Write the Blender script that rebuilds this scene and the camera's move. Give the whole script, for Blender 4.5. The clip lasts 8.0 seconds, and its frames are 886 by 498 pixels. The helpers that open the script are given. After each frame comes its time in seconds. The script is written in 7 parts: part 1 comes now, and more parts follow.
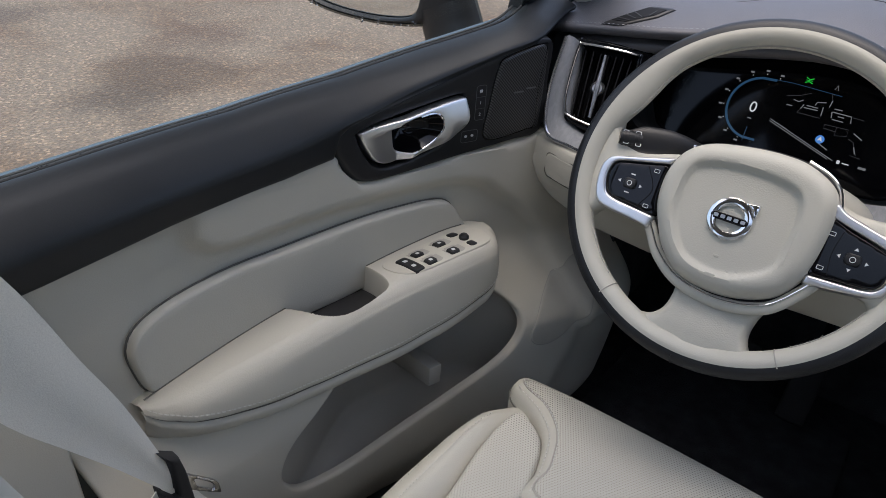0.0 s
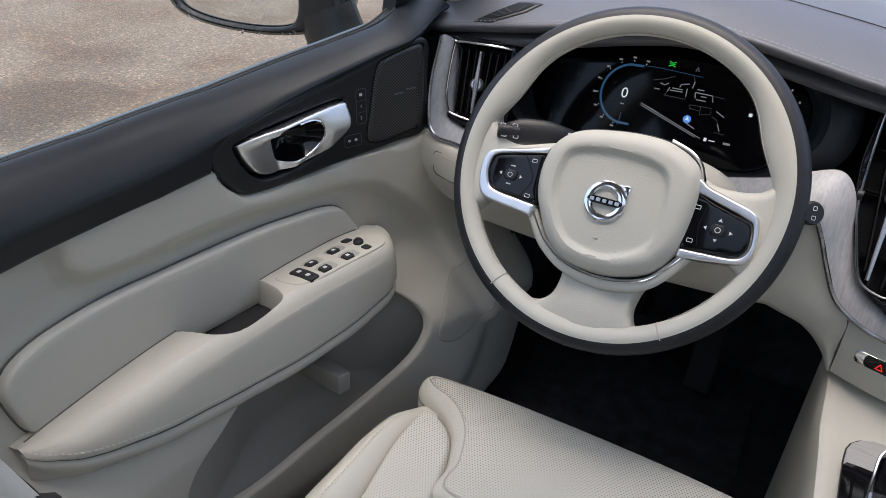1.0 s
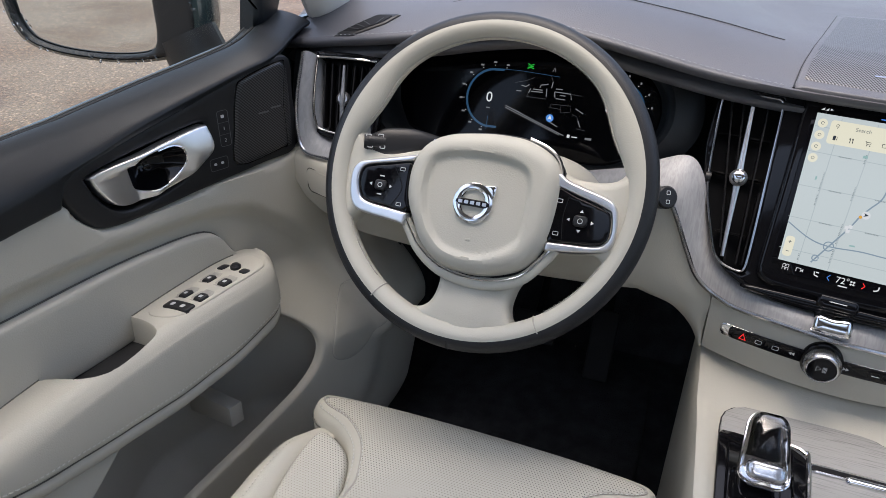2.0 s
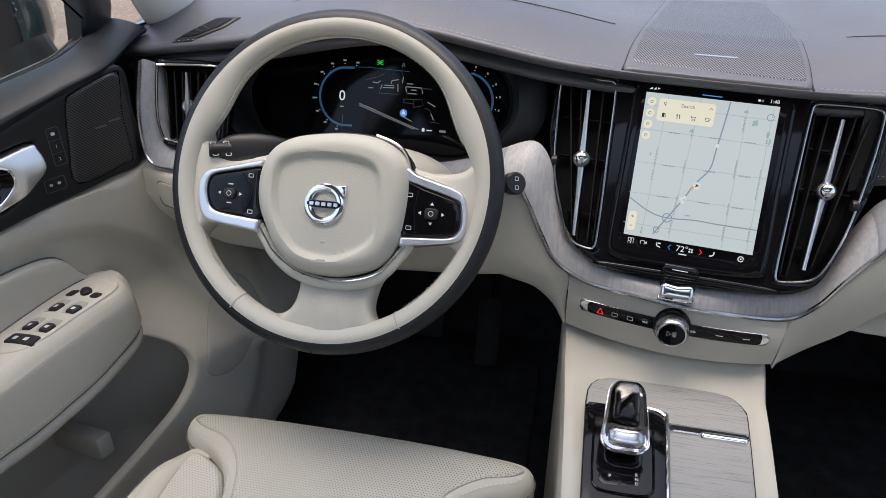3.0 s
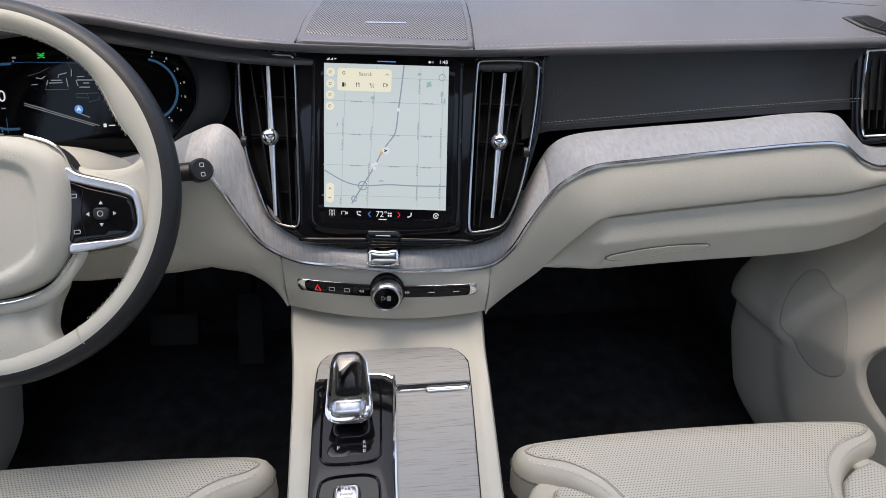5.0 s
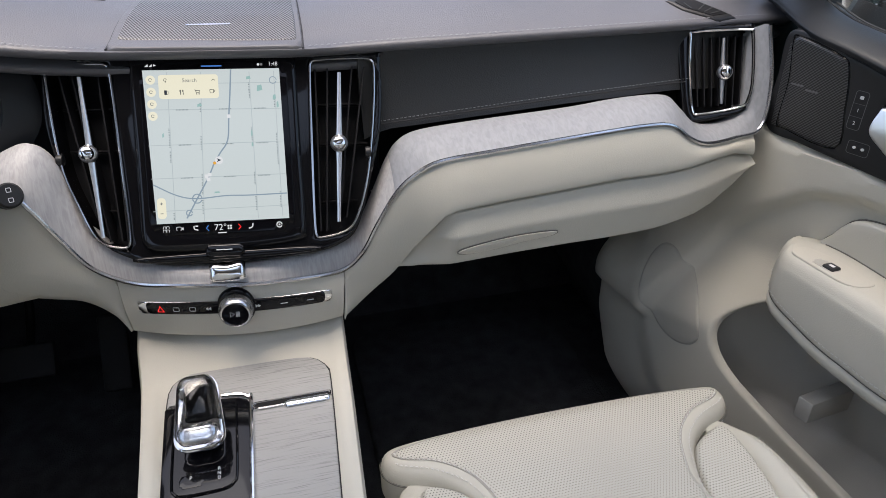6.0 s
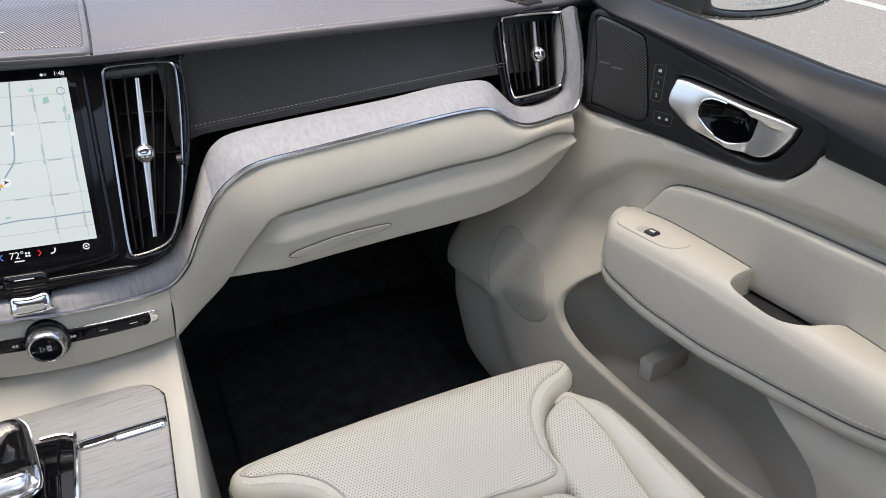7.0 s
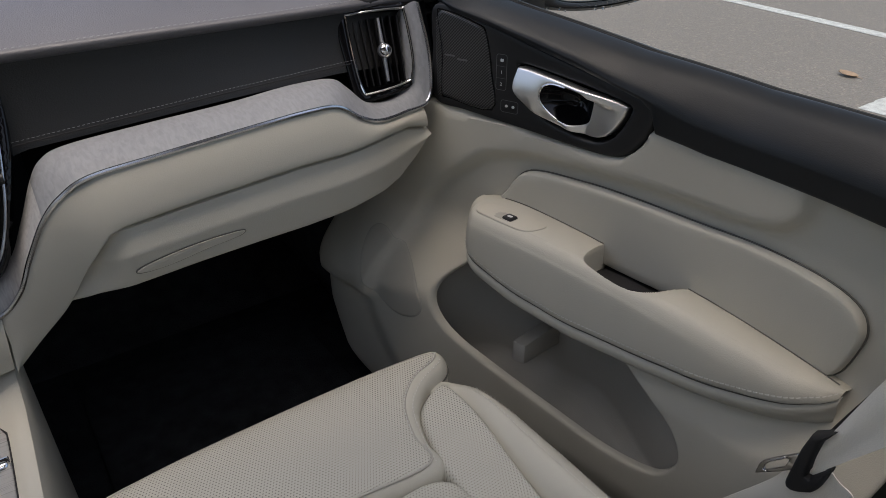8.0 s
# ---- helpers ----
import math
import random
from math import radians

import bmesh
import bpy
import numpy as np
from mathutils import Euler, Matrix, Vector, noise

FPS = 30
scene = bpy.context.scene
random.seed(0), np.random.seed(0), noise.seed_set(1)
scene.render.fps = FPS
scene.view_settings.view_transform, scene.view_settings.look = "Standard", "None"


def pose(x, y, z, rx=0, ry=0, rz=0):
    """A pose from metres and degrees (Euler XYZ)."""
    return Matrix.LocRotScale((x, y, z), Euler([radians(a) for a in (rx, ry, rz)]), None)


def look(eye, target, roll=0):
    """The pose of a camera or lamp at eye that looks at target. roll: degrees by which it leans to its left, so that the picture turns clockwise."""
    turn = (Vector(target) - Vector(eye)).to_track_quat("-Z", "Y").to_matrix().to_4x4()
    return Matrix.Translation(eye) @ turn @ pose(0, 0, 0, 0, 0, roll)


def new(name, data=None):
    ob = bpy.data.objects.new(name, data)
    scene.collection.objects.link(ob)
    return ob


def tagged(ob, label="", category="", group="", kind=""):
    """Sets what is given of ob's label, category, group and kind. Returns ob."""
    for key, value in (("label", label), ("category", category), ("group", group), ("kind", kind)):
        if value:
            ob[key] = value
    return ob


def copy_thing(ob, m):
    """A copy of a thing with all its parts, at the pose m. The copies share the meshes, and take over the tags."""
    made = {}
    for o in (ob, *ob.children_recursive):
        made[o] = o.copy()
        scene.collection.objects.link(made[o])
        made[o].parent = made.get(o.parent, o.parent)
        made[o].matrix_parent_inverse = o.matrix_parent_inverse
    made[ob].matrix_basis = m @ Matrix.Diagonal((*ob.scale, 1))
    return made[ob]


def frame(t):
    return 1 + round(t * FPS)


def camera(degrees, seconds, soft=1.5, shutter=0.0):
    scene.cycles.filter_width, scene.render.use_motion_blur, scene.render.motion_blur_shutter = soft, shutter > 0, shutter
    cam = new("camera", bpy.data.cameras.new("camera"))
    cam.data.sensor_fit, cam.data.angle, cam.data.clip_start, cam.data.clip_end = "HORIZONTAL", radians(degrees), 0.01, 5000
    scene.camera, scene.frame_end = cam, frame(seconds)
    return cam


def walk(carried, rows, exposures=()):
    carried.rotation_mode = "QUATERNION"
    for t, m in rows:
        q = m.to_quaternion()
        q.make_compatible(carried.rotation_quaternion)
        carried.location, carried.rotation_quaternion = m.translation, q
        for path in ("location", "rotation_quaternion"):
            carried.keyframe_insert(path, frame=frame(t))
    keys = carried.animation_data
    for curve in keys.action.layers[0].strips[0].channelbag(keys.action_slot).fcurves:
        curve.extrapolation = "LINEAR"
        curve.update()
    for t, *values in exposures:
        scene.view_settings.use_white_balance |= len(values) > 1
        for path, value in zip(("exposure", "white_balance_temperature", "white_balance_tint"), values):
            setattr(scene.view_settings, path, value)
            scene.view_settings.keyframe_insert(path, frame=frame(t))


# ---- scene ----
cam = camera(66.0, 8.0, soft=0.65)
PATH = [
    (0, (-0.2622, -0.6691, 1.3522), (-1.2544, 0.7123, 0.3000), 3.93),
    (0.5, (-0.2466, -0.6624, 1.3521), (-1.1610, 0.7820, 0.3141), 3.19),
    (1, (-0.2229, -0.6466, 1.3511), (-1.0497, 0.8557, 0.3217), 2.36),
    (2.3, (-0.1674, -0.6219, 1.3448), (-0.7111, 1.0341, 0.3641), 0.64),
    (2.5, (-0.1569, -0.6162, 1.3470), (-0.6494, 1.0521, 0.3601), 0.47),
    (3, (-0.1249, -0.6094, 1.3461), (-0.4926, 1.0898, 0.3574), -0.02),
    (3.5, (-0.0931, -0.6030, 1.3446), (-0.3345, 1.1107, 0.3420), -0.30),
    (4, (-0.0615, -0.6006, 1.3332), (-0.1688, 1.1259, 0.3293), -0.20),
    (4.5, (-0.0269, -0.5974, 1.3278), (-0.0047, 1.1277, 0.3160), -0.19),
    (4.7, (-0.0175, -0.5993, 1.3265), (0.0655, 1.1258, 0.3179), 0.02),
    (5.8, (0.0554, -0.5879, 1.3369), (0.4229, 1.0775, 0.2923), -0.03),
    (6, (0.0673, -0.5863, 1.3345), (0.4958, 1.0640, 0.2891), 0.02),
    (6.5, (0.0980, -0.5910, 1.3293), (0.6787, 1.0124, 0.2843), -0.15),
    (7, (0.1295, -0.6010, 1.3224), (0.8623, 0.9408, 0.2803), -0.34),
    (7.5, (0.1511, -0.6118, 1.3199), (1.0268, 0.8546, 0.2792), -0.29),
    (8, (0.1682, -0.6285, 1.3122), (1.1542, 0.7731, 0.2811), -0.32),
]
EXPOSURES = [(0.0, 1.08, 6350, 10), (0.6, 1.40, 6350, 10), (2.5, 1.38, 6480, 10), (4.7, 1.44, 6520, 10), (6.0, 1.50, 6560, 10), (6.5, 1.54, 6590, 10), (7.3, 1.80, 6700, 10), (8.0, 0.65, 6750, 10)]
walk(cam, [(t, look(eye, target, roll)) for t, eye, target, roll in PATH], EXPOSURES)

# ---- world and light ----
world = bpy.data.worlds.new("overcast_sky")
scene.world = world
world.use_nodes = True
wn = world.node_tree.nodes
sky = wn.new("ShaderNodeTexSky")
sky.sky_type, sky.sun_disc = "NISHITA", False
sky.sun_elevation, sky.sun_rotation = radians(83), radians(225)
sky.dust_density, sky.air_density, sky.ozone_density = 5.0, 1.0, 1.0
wn["Background"].inputs[1].default_value = 0.15
world.node_tree.links.new(sky.outputs[0], wn["Background"].inputs[0])
sun = new("sun", bpy.data.lights.new("sun", "SUN"))
sun.data.energy, sun.data.angle, sun.data.color = 0.5, radians(60), (1.0, 0.99, 0.98)
sun.matrix_world = look((-0.5, -0.5, 6.0), (0, 0, 0))

# ---- shape helpers ----


def smooth01(a):
    a = np.clip(a, 0, 1)
    return a * a * (3 - 2 * a)


def catmull(pts, n=8, closed=False):
    """A smooth line through the points, n steps a span."""
    p = np.array(pts, float)
    m = len(p)
    out = []
    for i in range(m if closed else m - 1):
        if closed:
            a, b, c, d = p[i - 1], p[i], p[(i + 1) % m], p[(i + 2) % m]
        else:
            b, c = p[i], p[i + 1]
            a = p[i - 1] if i else 2 * b - c
            d = p[i + 2] if i + 2 < m else 2 * c - b
        for k in range(n):
            t = k / n
            out.append(0.5 * (2 * b + (c - a) * t + (2 * a - 5 * b + 4 * c - d) * t * t + (3 * b - a - 3 * c + d) * t ** 3))
    if not closed:
        out.append(p[-1])
    return np.array(out)


def resample(pts, n, closed=False):
    p = np.array(pts, float)
    if closed:
        p = np.vstack([p, p[:1]])
    d = np.r_[0, np.cumsum(np.linalg.norm(np.diff(p, axis=0), axis=1))]
    s = np.linspace(0, d[-1], n + 1 if closed else n)
    q = np.stack([np.interp(s, d, p[:, k]) for k in range(p.shape[1])], 1)
    return q[:-1] if closed else q


def spaced(pts, step, closed=False):
    p = np.array(pts, float)
    q = np.vstack([p, p[:1]]) if closed else p
    length = np.linalg.norm(np.diff(q, axis=0), axis=1).sum()
    return resample(p, max(4, int(length / step)), closed)


def inside(poly, q):
    """Even-odd test of the points q against a closed polygon."""
    poly, q = np.array(poly, float), np.array(q, float)
    res = np.zeros(len(q), bool)
    for (ax, ay), (bx, by) in zip(poly, np.roll(poly, -1, axis=0)):
        if ay == by:
            continue
        hit = ((ay > q[:, 1]) != (by > q[:, 1])) & (q[:, 0] < (bx - ax) * (q[:, 1] - ay) / (by - ay) + ax)
        res ^= hit
    return res


def border(poly, q):
    """Distance of the points q from the outline of a polygon."""
    poly, q = np.array(poly, float), np.array(q, float)
    best = np.full(len(q), 1e9)
    for a, b in zip(poly, np.roll(poly, -1, axis=0)):
        ab = b - a
        t = np.clip(((q - a) @ ab) / max(ab @ ab, 1e-12), 0, 1)
        best = np.minimum(best, np.linalg.norm(q - a - t[:, None] * ab, axis=1))
    return best


def signed(poly, q):
    d = border(poly, q)
    return np.where(inside(poly, q), d, -d)


def as_bm(verts, faces):
    bm = bmesh.new()
    vs = [bm.verts.new(tuple(float(c) for c in v)) for v in verts]
    for f in faces:
        try:
            bm.faces.new([vs[i] for i in f])
        except ValueError:
            pass
    return bm


def part(name, bm, material, parent=None, label="", sharp=35):
    """One mesh object out of a bmesh, under a thing or a part."""
    if isinstance(bm, bmesh.types.BMesh):
        bmesh.ops.recalc_face_normals(bm, faces=bm.faces)
        me = bpy.data.meshes.new(name)
        bm.to_mesh(me)
        bm.free()
    else:
        me = bm
    me.materials.append(material)
    me.shade_smooth()
    me.set_sharp_from_angle(angle=radians(sharp))
    ob = new(name, me)
    if parent is not None:
        ob.parent = parent
        ob.matrix_parent_inverse = (parent_matrix(parent)).inverted()
    return tagged(ob, label)


def parent_matrix(ob):
    return ob.matrix_basis if ob.parent is None else Matrix.Identity(4)


def thing(name, label, category, place=(0, 0, 0), group="", kind=""):
    ob = new(name)
    ob.empty_display_size = 0.05
    ob.location = place
    return tagged(ob, label, category, group, kind)


def sheet(P, close_i=False, close_j=False):
    """Faces of a grid of points P[i][j]."""
    ni, nj = P.shape[:2]
    faces = []
    for i in range(ni if close_i else ni - 1):
        for j in range(nj if close_j else nj - 1):
            a, b = i, (i + 1) % ni
            c, d = j, (j + 1) % nj
            faces.append((a * nj + c, b * nj + c, b * nj + d, a * nj + d))
    return as_bm(P.reshape(-1, 3), faces)


def slab(P, back):
    """A grid of points P[i][j] with a thickness: the same grid moved by the vector back, and the four edges closed."""
    ni, nj = P.shape[:2]
    n = ni * nj
    Q = P + np.array(back, float)
    verts = np.vstack([P.reshape(-1, 3), Q.reshape(-1, 3)])
    faces = []
    for i in range(ni - 1):
        for j in range(nj - 1):
            a, b, c, d = i * nj + j, (i + 1) * nj + j, (i + 1) * nj + j + 1, i * nj + j + 1
            faces += [(a, b, c, d), (n + d, n + c, n + b, n + a)]
    ring = [i * nj for i in range(ni)] + [(ni - 1) * nj + j for j in range(1, nj)] + [i * nj + nj - 1 for i in range(ni - 2, -1, -1)] + list(range(nj - 2, 0, -1))
    for a, b in zip(ring, ring[1:] + ring[:1]):
        faces.append((a, b, n + b, n + a))
    return as_bm(verts, faces)


def strip(a, b, rows=6, bulge=0.0, n=60, out=(0, -1, 0.4)):
    """A grid between two lines a and b, bulged outwards between them."""
    a, b = resample(a, n), resample(b, n)
    o = np.array(out, float) / np.linalg.norm(out)
    t = np.linspace(0, 1, rows)
    return np.stack([a + (b - a) * k + o * bulge * 4 * k * (1 - k) for k in t], 1)


def pad(outline, place, h, roll, step=0.006, skirt=0.004, holes=(), relief=None, rings=(0.12, 0.35, 0.65, 1.0)):
    """A cushion over an outline in (u, v): place(u, v, w) gives the point at the height w. Its edge rolls down over the width roll."""
    from mathutils.geometry import delaunay_2d_cdt
    loops = [np.array(outline, float)] + [np.array(k, float) for k in holes]
    loops = [spaced(k, step, True) for k in loops]
    pts, edges, base = [], [], 0
    for k in loops:
        m = len(k)
        edges += [(base + i, base + (i + 1) % m) for i in range(m)]
        pts.append(k)
        base += m

    def within(q):
        res = inside(loops[0], q)
        for k in loops[1:]:
            res &= ~inside(k, q)
        return res

    def dist(q):
        d = border(loops[0], q)
        for k in loops[1:]:
            d = np.minimum(d, border(k, q))
        return d
    extra = []
    for k in loops:
        tan = np.roll(k, -1, axis=0) - np.roll(k, 1, axis=0)
        nor = np.stack([-tan[:, 1], tan[:, 0]], 1) / np.maximum(np.linalg.norm(tan, axis=1), 1e-9)[:, None]
        for r in rings:
            for s in (1, -1):
                q = k + s * nor * roll * r
                ok = within(q)
                q = q[ok]
                if len(q):
                    q = q[dist(q) > roll * r * 0.93]
                    extra.append(q)
    lo, hi = loops[0].min(0), loops[0].max(0)
    gx, gy = np.meshgrid(np.arange(lo[0], hi[0], step), np.arange(lo[1], hi[1], step))
    g = np.stack([gx.ravel(), gy.ravel()], 1)
    if len(g):
        g = g[within(g)]
    if len(g):
        g = g[dist(g) > roll + step * 0.5]
        extra.append(g)
    allp = np.vstack(pts + extra)
    out = delaunay_2d_cdt([Vector((float(x), float(y))) for x, y in allp], edges, [], 0, 1e-6)
    vs = np.array([(v.x, v.y) for v in out[0]])
    tris = [tuple(f) for f in out[2]]
    cen = np.array([vs[list(f)].mean(0) for f in tris])
    keep = within(cen)
    tris = [f for f, k in zip(tris, keep) if k]
    d = dist(vs)
    t = np.clip(d / roll, 0, 1)
    w = h * np.sqrt(np.maximum(0, 1 - (1 - t) ** 2))
    if relief is not None:
        w = w + relief(vs) * smooth01(t)
    verts = [place(u, v, k) for (u, v), k in zip(vs, w)]
    count = {}
    for f in tris:
        for a, b in ((f[0], f[1]), (f[1], f[2]), (f[2], f[0])):
            count.setdefault((min(a, b), max(a, b)), []).append((a, b))
    rim = [k[0] for k in count.values() if len(k) == 1]
    low = {}
    for a, b in rim:
        for k in (a, b):
            if k not in low:
                low[k] = len(verts)
                verts.append(place(vs[k][0], vs[k][1], -skirt))
        tris.append((b, a, low[a], low[b]))
    return as_bm(verts, tris)


def tube(path, r, n=10, closed=False, flat=1.0, up=(0, 0, 1), taper=None):
    """A round bar along a path; flat squeezes it along up."""
    p = np.array(path, float)
    m = len(p)
    tan = np.roll(p, -1, axis=0) - np.roll(p, 1, axis=0)
    if not closed:
        tan[0], tan[-1] = p[1] - p[0], p[-1] - p[-2]
    tan /= np.maximum(np.linalg.norm(tan, axis=1), 1e-12)[:, None]
    up = np.array(up, float)
    side = np.cross(tan, up)
    side /= np.maximum(np.linalg.norm(side, axis=1), 1e-9)[:, None]
    top = np.cross(side, tan)
    P = np.zeros((m, n, 3))
    rr = np.full(m, r) if taper is None else r * np.array(taper)
    for j in range(n):
        a = 2 * math.pi * j / n
        P[:, j] = p + (side * math.cos(a) + top * (math.sin(a) * flat)) * rr[:, None]
    bm = sheet(P, close_i=closed, close_j=True)
    if not closed:
        bm.verts.ensure_lookup_table()
        bm.faces.new([bm.verts[j] for j in range(n)])
        bm.faces.new([bm.verts[(m - 1) * n + j] for j in range(n)])
    return bm


def rbox(size, bevel=0.002, m=None, segs=2):
    bm = bmesh.new()
    bmesh.ops.create_cube(bm, size=1)
    bmesh.ops.scale(bm, vec=size, verts=bm.verts)
    if bevel:
        bmesh.ops.bevel(bm, geom=list(bm.edges), offset=bevel, segments=segs, profile=0.5, affect="EDGES")
    if m is not None:
        bmesh.ops.transform(bm, matrix=m, verts=bm.verts)
    return bm


def lathe(profile, m=None, n=32):
    P = np.array([[(r * math.cos(2 * math.pi * k / n), r * math.sin(2 * math.pi * k / n), z) for r, z in profile] for k in range(n)])
    bm = sheet(P, close_i=True)
    bmesh.ops.remove_doubles(bm, verts=bm.verts, dist=1e-6)
    if m is not None:
        bmesh.ops.transform(bm, matrix=m, verts=bm.verts)
    return bm


def merge(*bms):
    first = bms[0]
    for b in bms[1:]:
        me = bpy.data.meshes.new("tmp")
        b.to_mesh(me)
        b.free()
        first.from_mesh(me)
        bpy.data.meshes.remove(me)
    return first


def frame_of(place, u, v, w=0.0):
    """A matrix at (u, v, w) of a place() whose x runs along u, y along v and z along w."""
    e = 0.001
    o = Vector(place(u, v, w))
    x = (Vector(place(u + e, v, w)) - o).normalized()
    y = (Vector(place(u, v + e, w)) - o).normalized()
    z = x.cross(y).normalized()
    y = z.cross(x)
    m = Matrix((x, y, z)).transposed().to_4x4()
    m.translation = o
    return m


def flat_shape(outline, place, w, thick=0.0006):
    """A thin plate with a plain outline."""
    k = np.array(outline, float)
    m = len(k)
    verts = [place(u, v, w) for u, v in k] + [place(u, v, w - thick) for u, v in k]
    faces = [tuple(range(m)), tuple(range(2 * m - 1, m - 1, -1))] + [(i, m + i, m + (i + 1) % m, (i + 1) % m) for i in range(m)]
    return as_bm(verts, faces)


def ribbon(line, width, place, w, thick=0.0004, closed=False):
    """A flat line of that width, laid on a place()."""
    p = np.array(line, float)
    tan = np.roll(p, -1, axis=0) - np.roll(p, 1, axis=0)
    if not closed:
        tan[0], tan[-1] = p[1] - p[0], p[-1] - p[-2]
    tan /= np.maximum(np.linalg.norm(tan, axis=1), 1e-12)[:, None]
    nor = np.stack([-tan[:, 1], tan[:, 0]], 1) * width / 2
    G = np.array([[place(*(a + b), w), place(*(a - b), w)] for a, b in zip(p, nor)])
    return sheet(G, close_i=closed)


def rounded(u0, v0, u1, v1, r, n=5):
    """A rectangle's outline with round corners."""
    out = []
    for cx, cy, a0 in ((u1 - r, v0 + r, -90), (u1 - r, v1 - r, 0), (u0 + r, v1 - r, 90), (u0 + r, v0 + r, 180)):
        for k in range(n + 1):
            a = radians(a0 + 90 * k / n)
            out.append((cx + r * math.cos(a), cy + r * math.sin(a)))
    return np.array(out)


def circle(u, v, r, n=20):
    return np.array([(u + r * math.cos(2 * math.pi * k / n), v + r * math.sin(2 * math.pi * k / n)) for k in range(n)])


def words(name, body, size, m, material, parent, label="", align="CENTER"):
    """Raised writing in the built-in font, as a mesh."""
    cu = bpy.data.curves.new("words", "FONT")
    cu.body, cu.size, cu.extrude, cu.align_x, cu.align_y = body, size, 0.0001, align, "CENTER"
    tmp = bpy.data.objects.new("words", cu)
    scene.collection.objects.link(tmp)
    me = bpy.data.meshes.new_from_object(tmp.evaluated_get(bpy.context.evaluated_depsgraph_get()))
    bpy.data.objects.remove(tmp)
    me.transform(m)
    me.materials.clear()
    return part(name, me, material, parent, label)


def stitching(line, out, parent, material, step=0.0062, length=0.0042, wide=0.0011, name="stitching"):
    """A row of thread stitches along a line in space; out: the surface's normal, one or one a point."""
    p = spaced(line, step)
    o = np.array(out, float)
    if o.ndim == 2:
        o = resample(o, len(p))
    else:
        o = np.repeat(o[None], len(p), 0)
    o = o / np.linalg.norm(o, axis=1)[:, None]
    verts, faces = [], []
    for i in range(len(p) - 1):
        t = p[i + 1] - p[i]
        t = t / max(np.linalg.norm(t), 1e-9)
        s = np.cross(t, o[i])
        c = p[i]
        b = len(verts)
        for e, hgt in ((-0.5, 0.0), (-0.25, 1.0), (0.25, 1.0), (0.5, 0.0)):
            verts += [c + t * length * e + s * wide / 2 + o[i] * 0.0011 * hgt, c + t * length * e - s * wide / 2 + o[i] * 0.0011 * hgt]
        faces += [(b + 2 * k, b + 2 * k + 1, b + 2 * k + 3, b + 2 * k + 2) for k in range(3)]
    return part(name, as_bm(verts, faces), material, parent)


# ---- materials ----
def nodes_of(name):
    m = bpy.data.materials.new(name)
    m.use_nodes = True
    return m, m.node_tree.nodes, m.node_tree.links, m.node_tree.nodes["Principled BSDF"]


def surface(name, colour, rough, metal=0.0, spec=0.5, grain=(0, 0), vary=(0, 0), coat=0.0, stretch=(1, 1, 1), wear=(0, 0)):
    """A plain surface: grain (scale, depth in m) is fine relief, vary (scale, share) a change of tone, wear (scale, share) of gloss."""
    m, n, l, b = nodes_of(name)
    b.inputs["Base Color"].default_value = (*colour, 1)
    b.inputs["Roughness"].default_value, b.inputs["Metallic"].default_value = rough, metal
    b.inputs["Specular IOR Level"].default_value, b.inputs["Coat Weight"].default_value = spec, coat
    co = n.new("ShaderNodeTexCoord")
    mp = n.new("ShaderNodeMapping")
    mp.inputs["Scale"].default_value = stretch
    l.new(co.outputs["Object"], mp.inputs[0])
    if vary[0]:
        t = n.new("ShaderNodeTexNoise")
        t.inputs["Scale"].default_value, t.inputs["Detail"].default_value = vary[0], 6
        r = n.new("ShaderNodeMapRange")
        r.inputs[1].default_value, r.inputs[2].default_value = 0.3, 0.7
        r.inputs[3].default_value, r.inputs[4].default_value = 1 - vary[1], 1 + vary[1]
        mx = n.new("ShaderNodeVectorMath")
        mx.operation = "SCALE"
        mx.inputs[0].default_value = colour
        l.new(mp.outputs[0], t.inputs["Vector"])
        l.new(t.outputs[0], r.inputs[0])
        l.new(r.outputs[0], mx.inputs["Scale"])
        l.new(mx.outputs[0], b.inputs["Base Color"])
    if wear[0]:
        t = n.new("ShaderNodeTexNoise")
        t.inputs["Scale"].default_value, t.inputs["Detail"].default_value = wear[0], 5
        r = n.new("ShaderNodeMapRange")
        r.inputs[1].default_value, r.inputs[2].default_value = 0.3, 0.7
        r.inputs[3].default_value, r.inputs[4].default_value = max(0.02, rough - wear[1]), rough + wear[1]
        l.new(co.outputs["Object"], t.inputs["Vector"])
        l.new(t.outputs[0], r.inputs[0])
        l.new(r.outputs[0], b.inputs["Roughness"])
    if grain[0]:
        t = n.new("ShaderNodeTexNoise")
        t.inputs["Scale"].default_value, t.inputs["Detail"].default_value = grain[0], 3
        u = n.new("ShaderNodeBump")
        u.inputs["Distance"].default_value, u.inputs["Strength"].default_value = grain[1], 1.0
        l.new(mp.outputs[0], t.inputs["Vector"])
        l.new(t.outputs[0], u.inputs["Height"])
        l.new(u.outputs[0], b.inputs["Normal"])
    return m


def math_node(n, l, op, a, b=None):
    k = n.new("ShaderNodeMath")
    k.operation = op
    for i, v in enumerate((a, b)):
        if v is None:
            continue
        if isinstance(v, (int, float)):
            k.inputs[i].default_value = v
        else:
            l.new(v, k.inputs[i])
    return k.outputs[0]


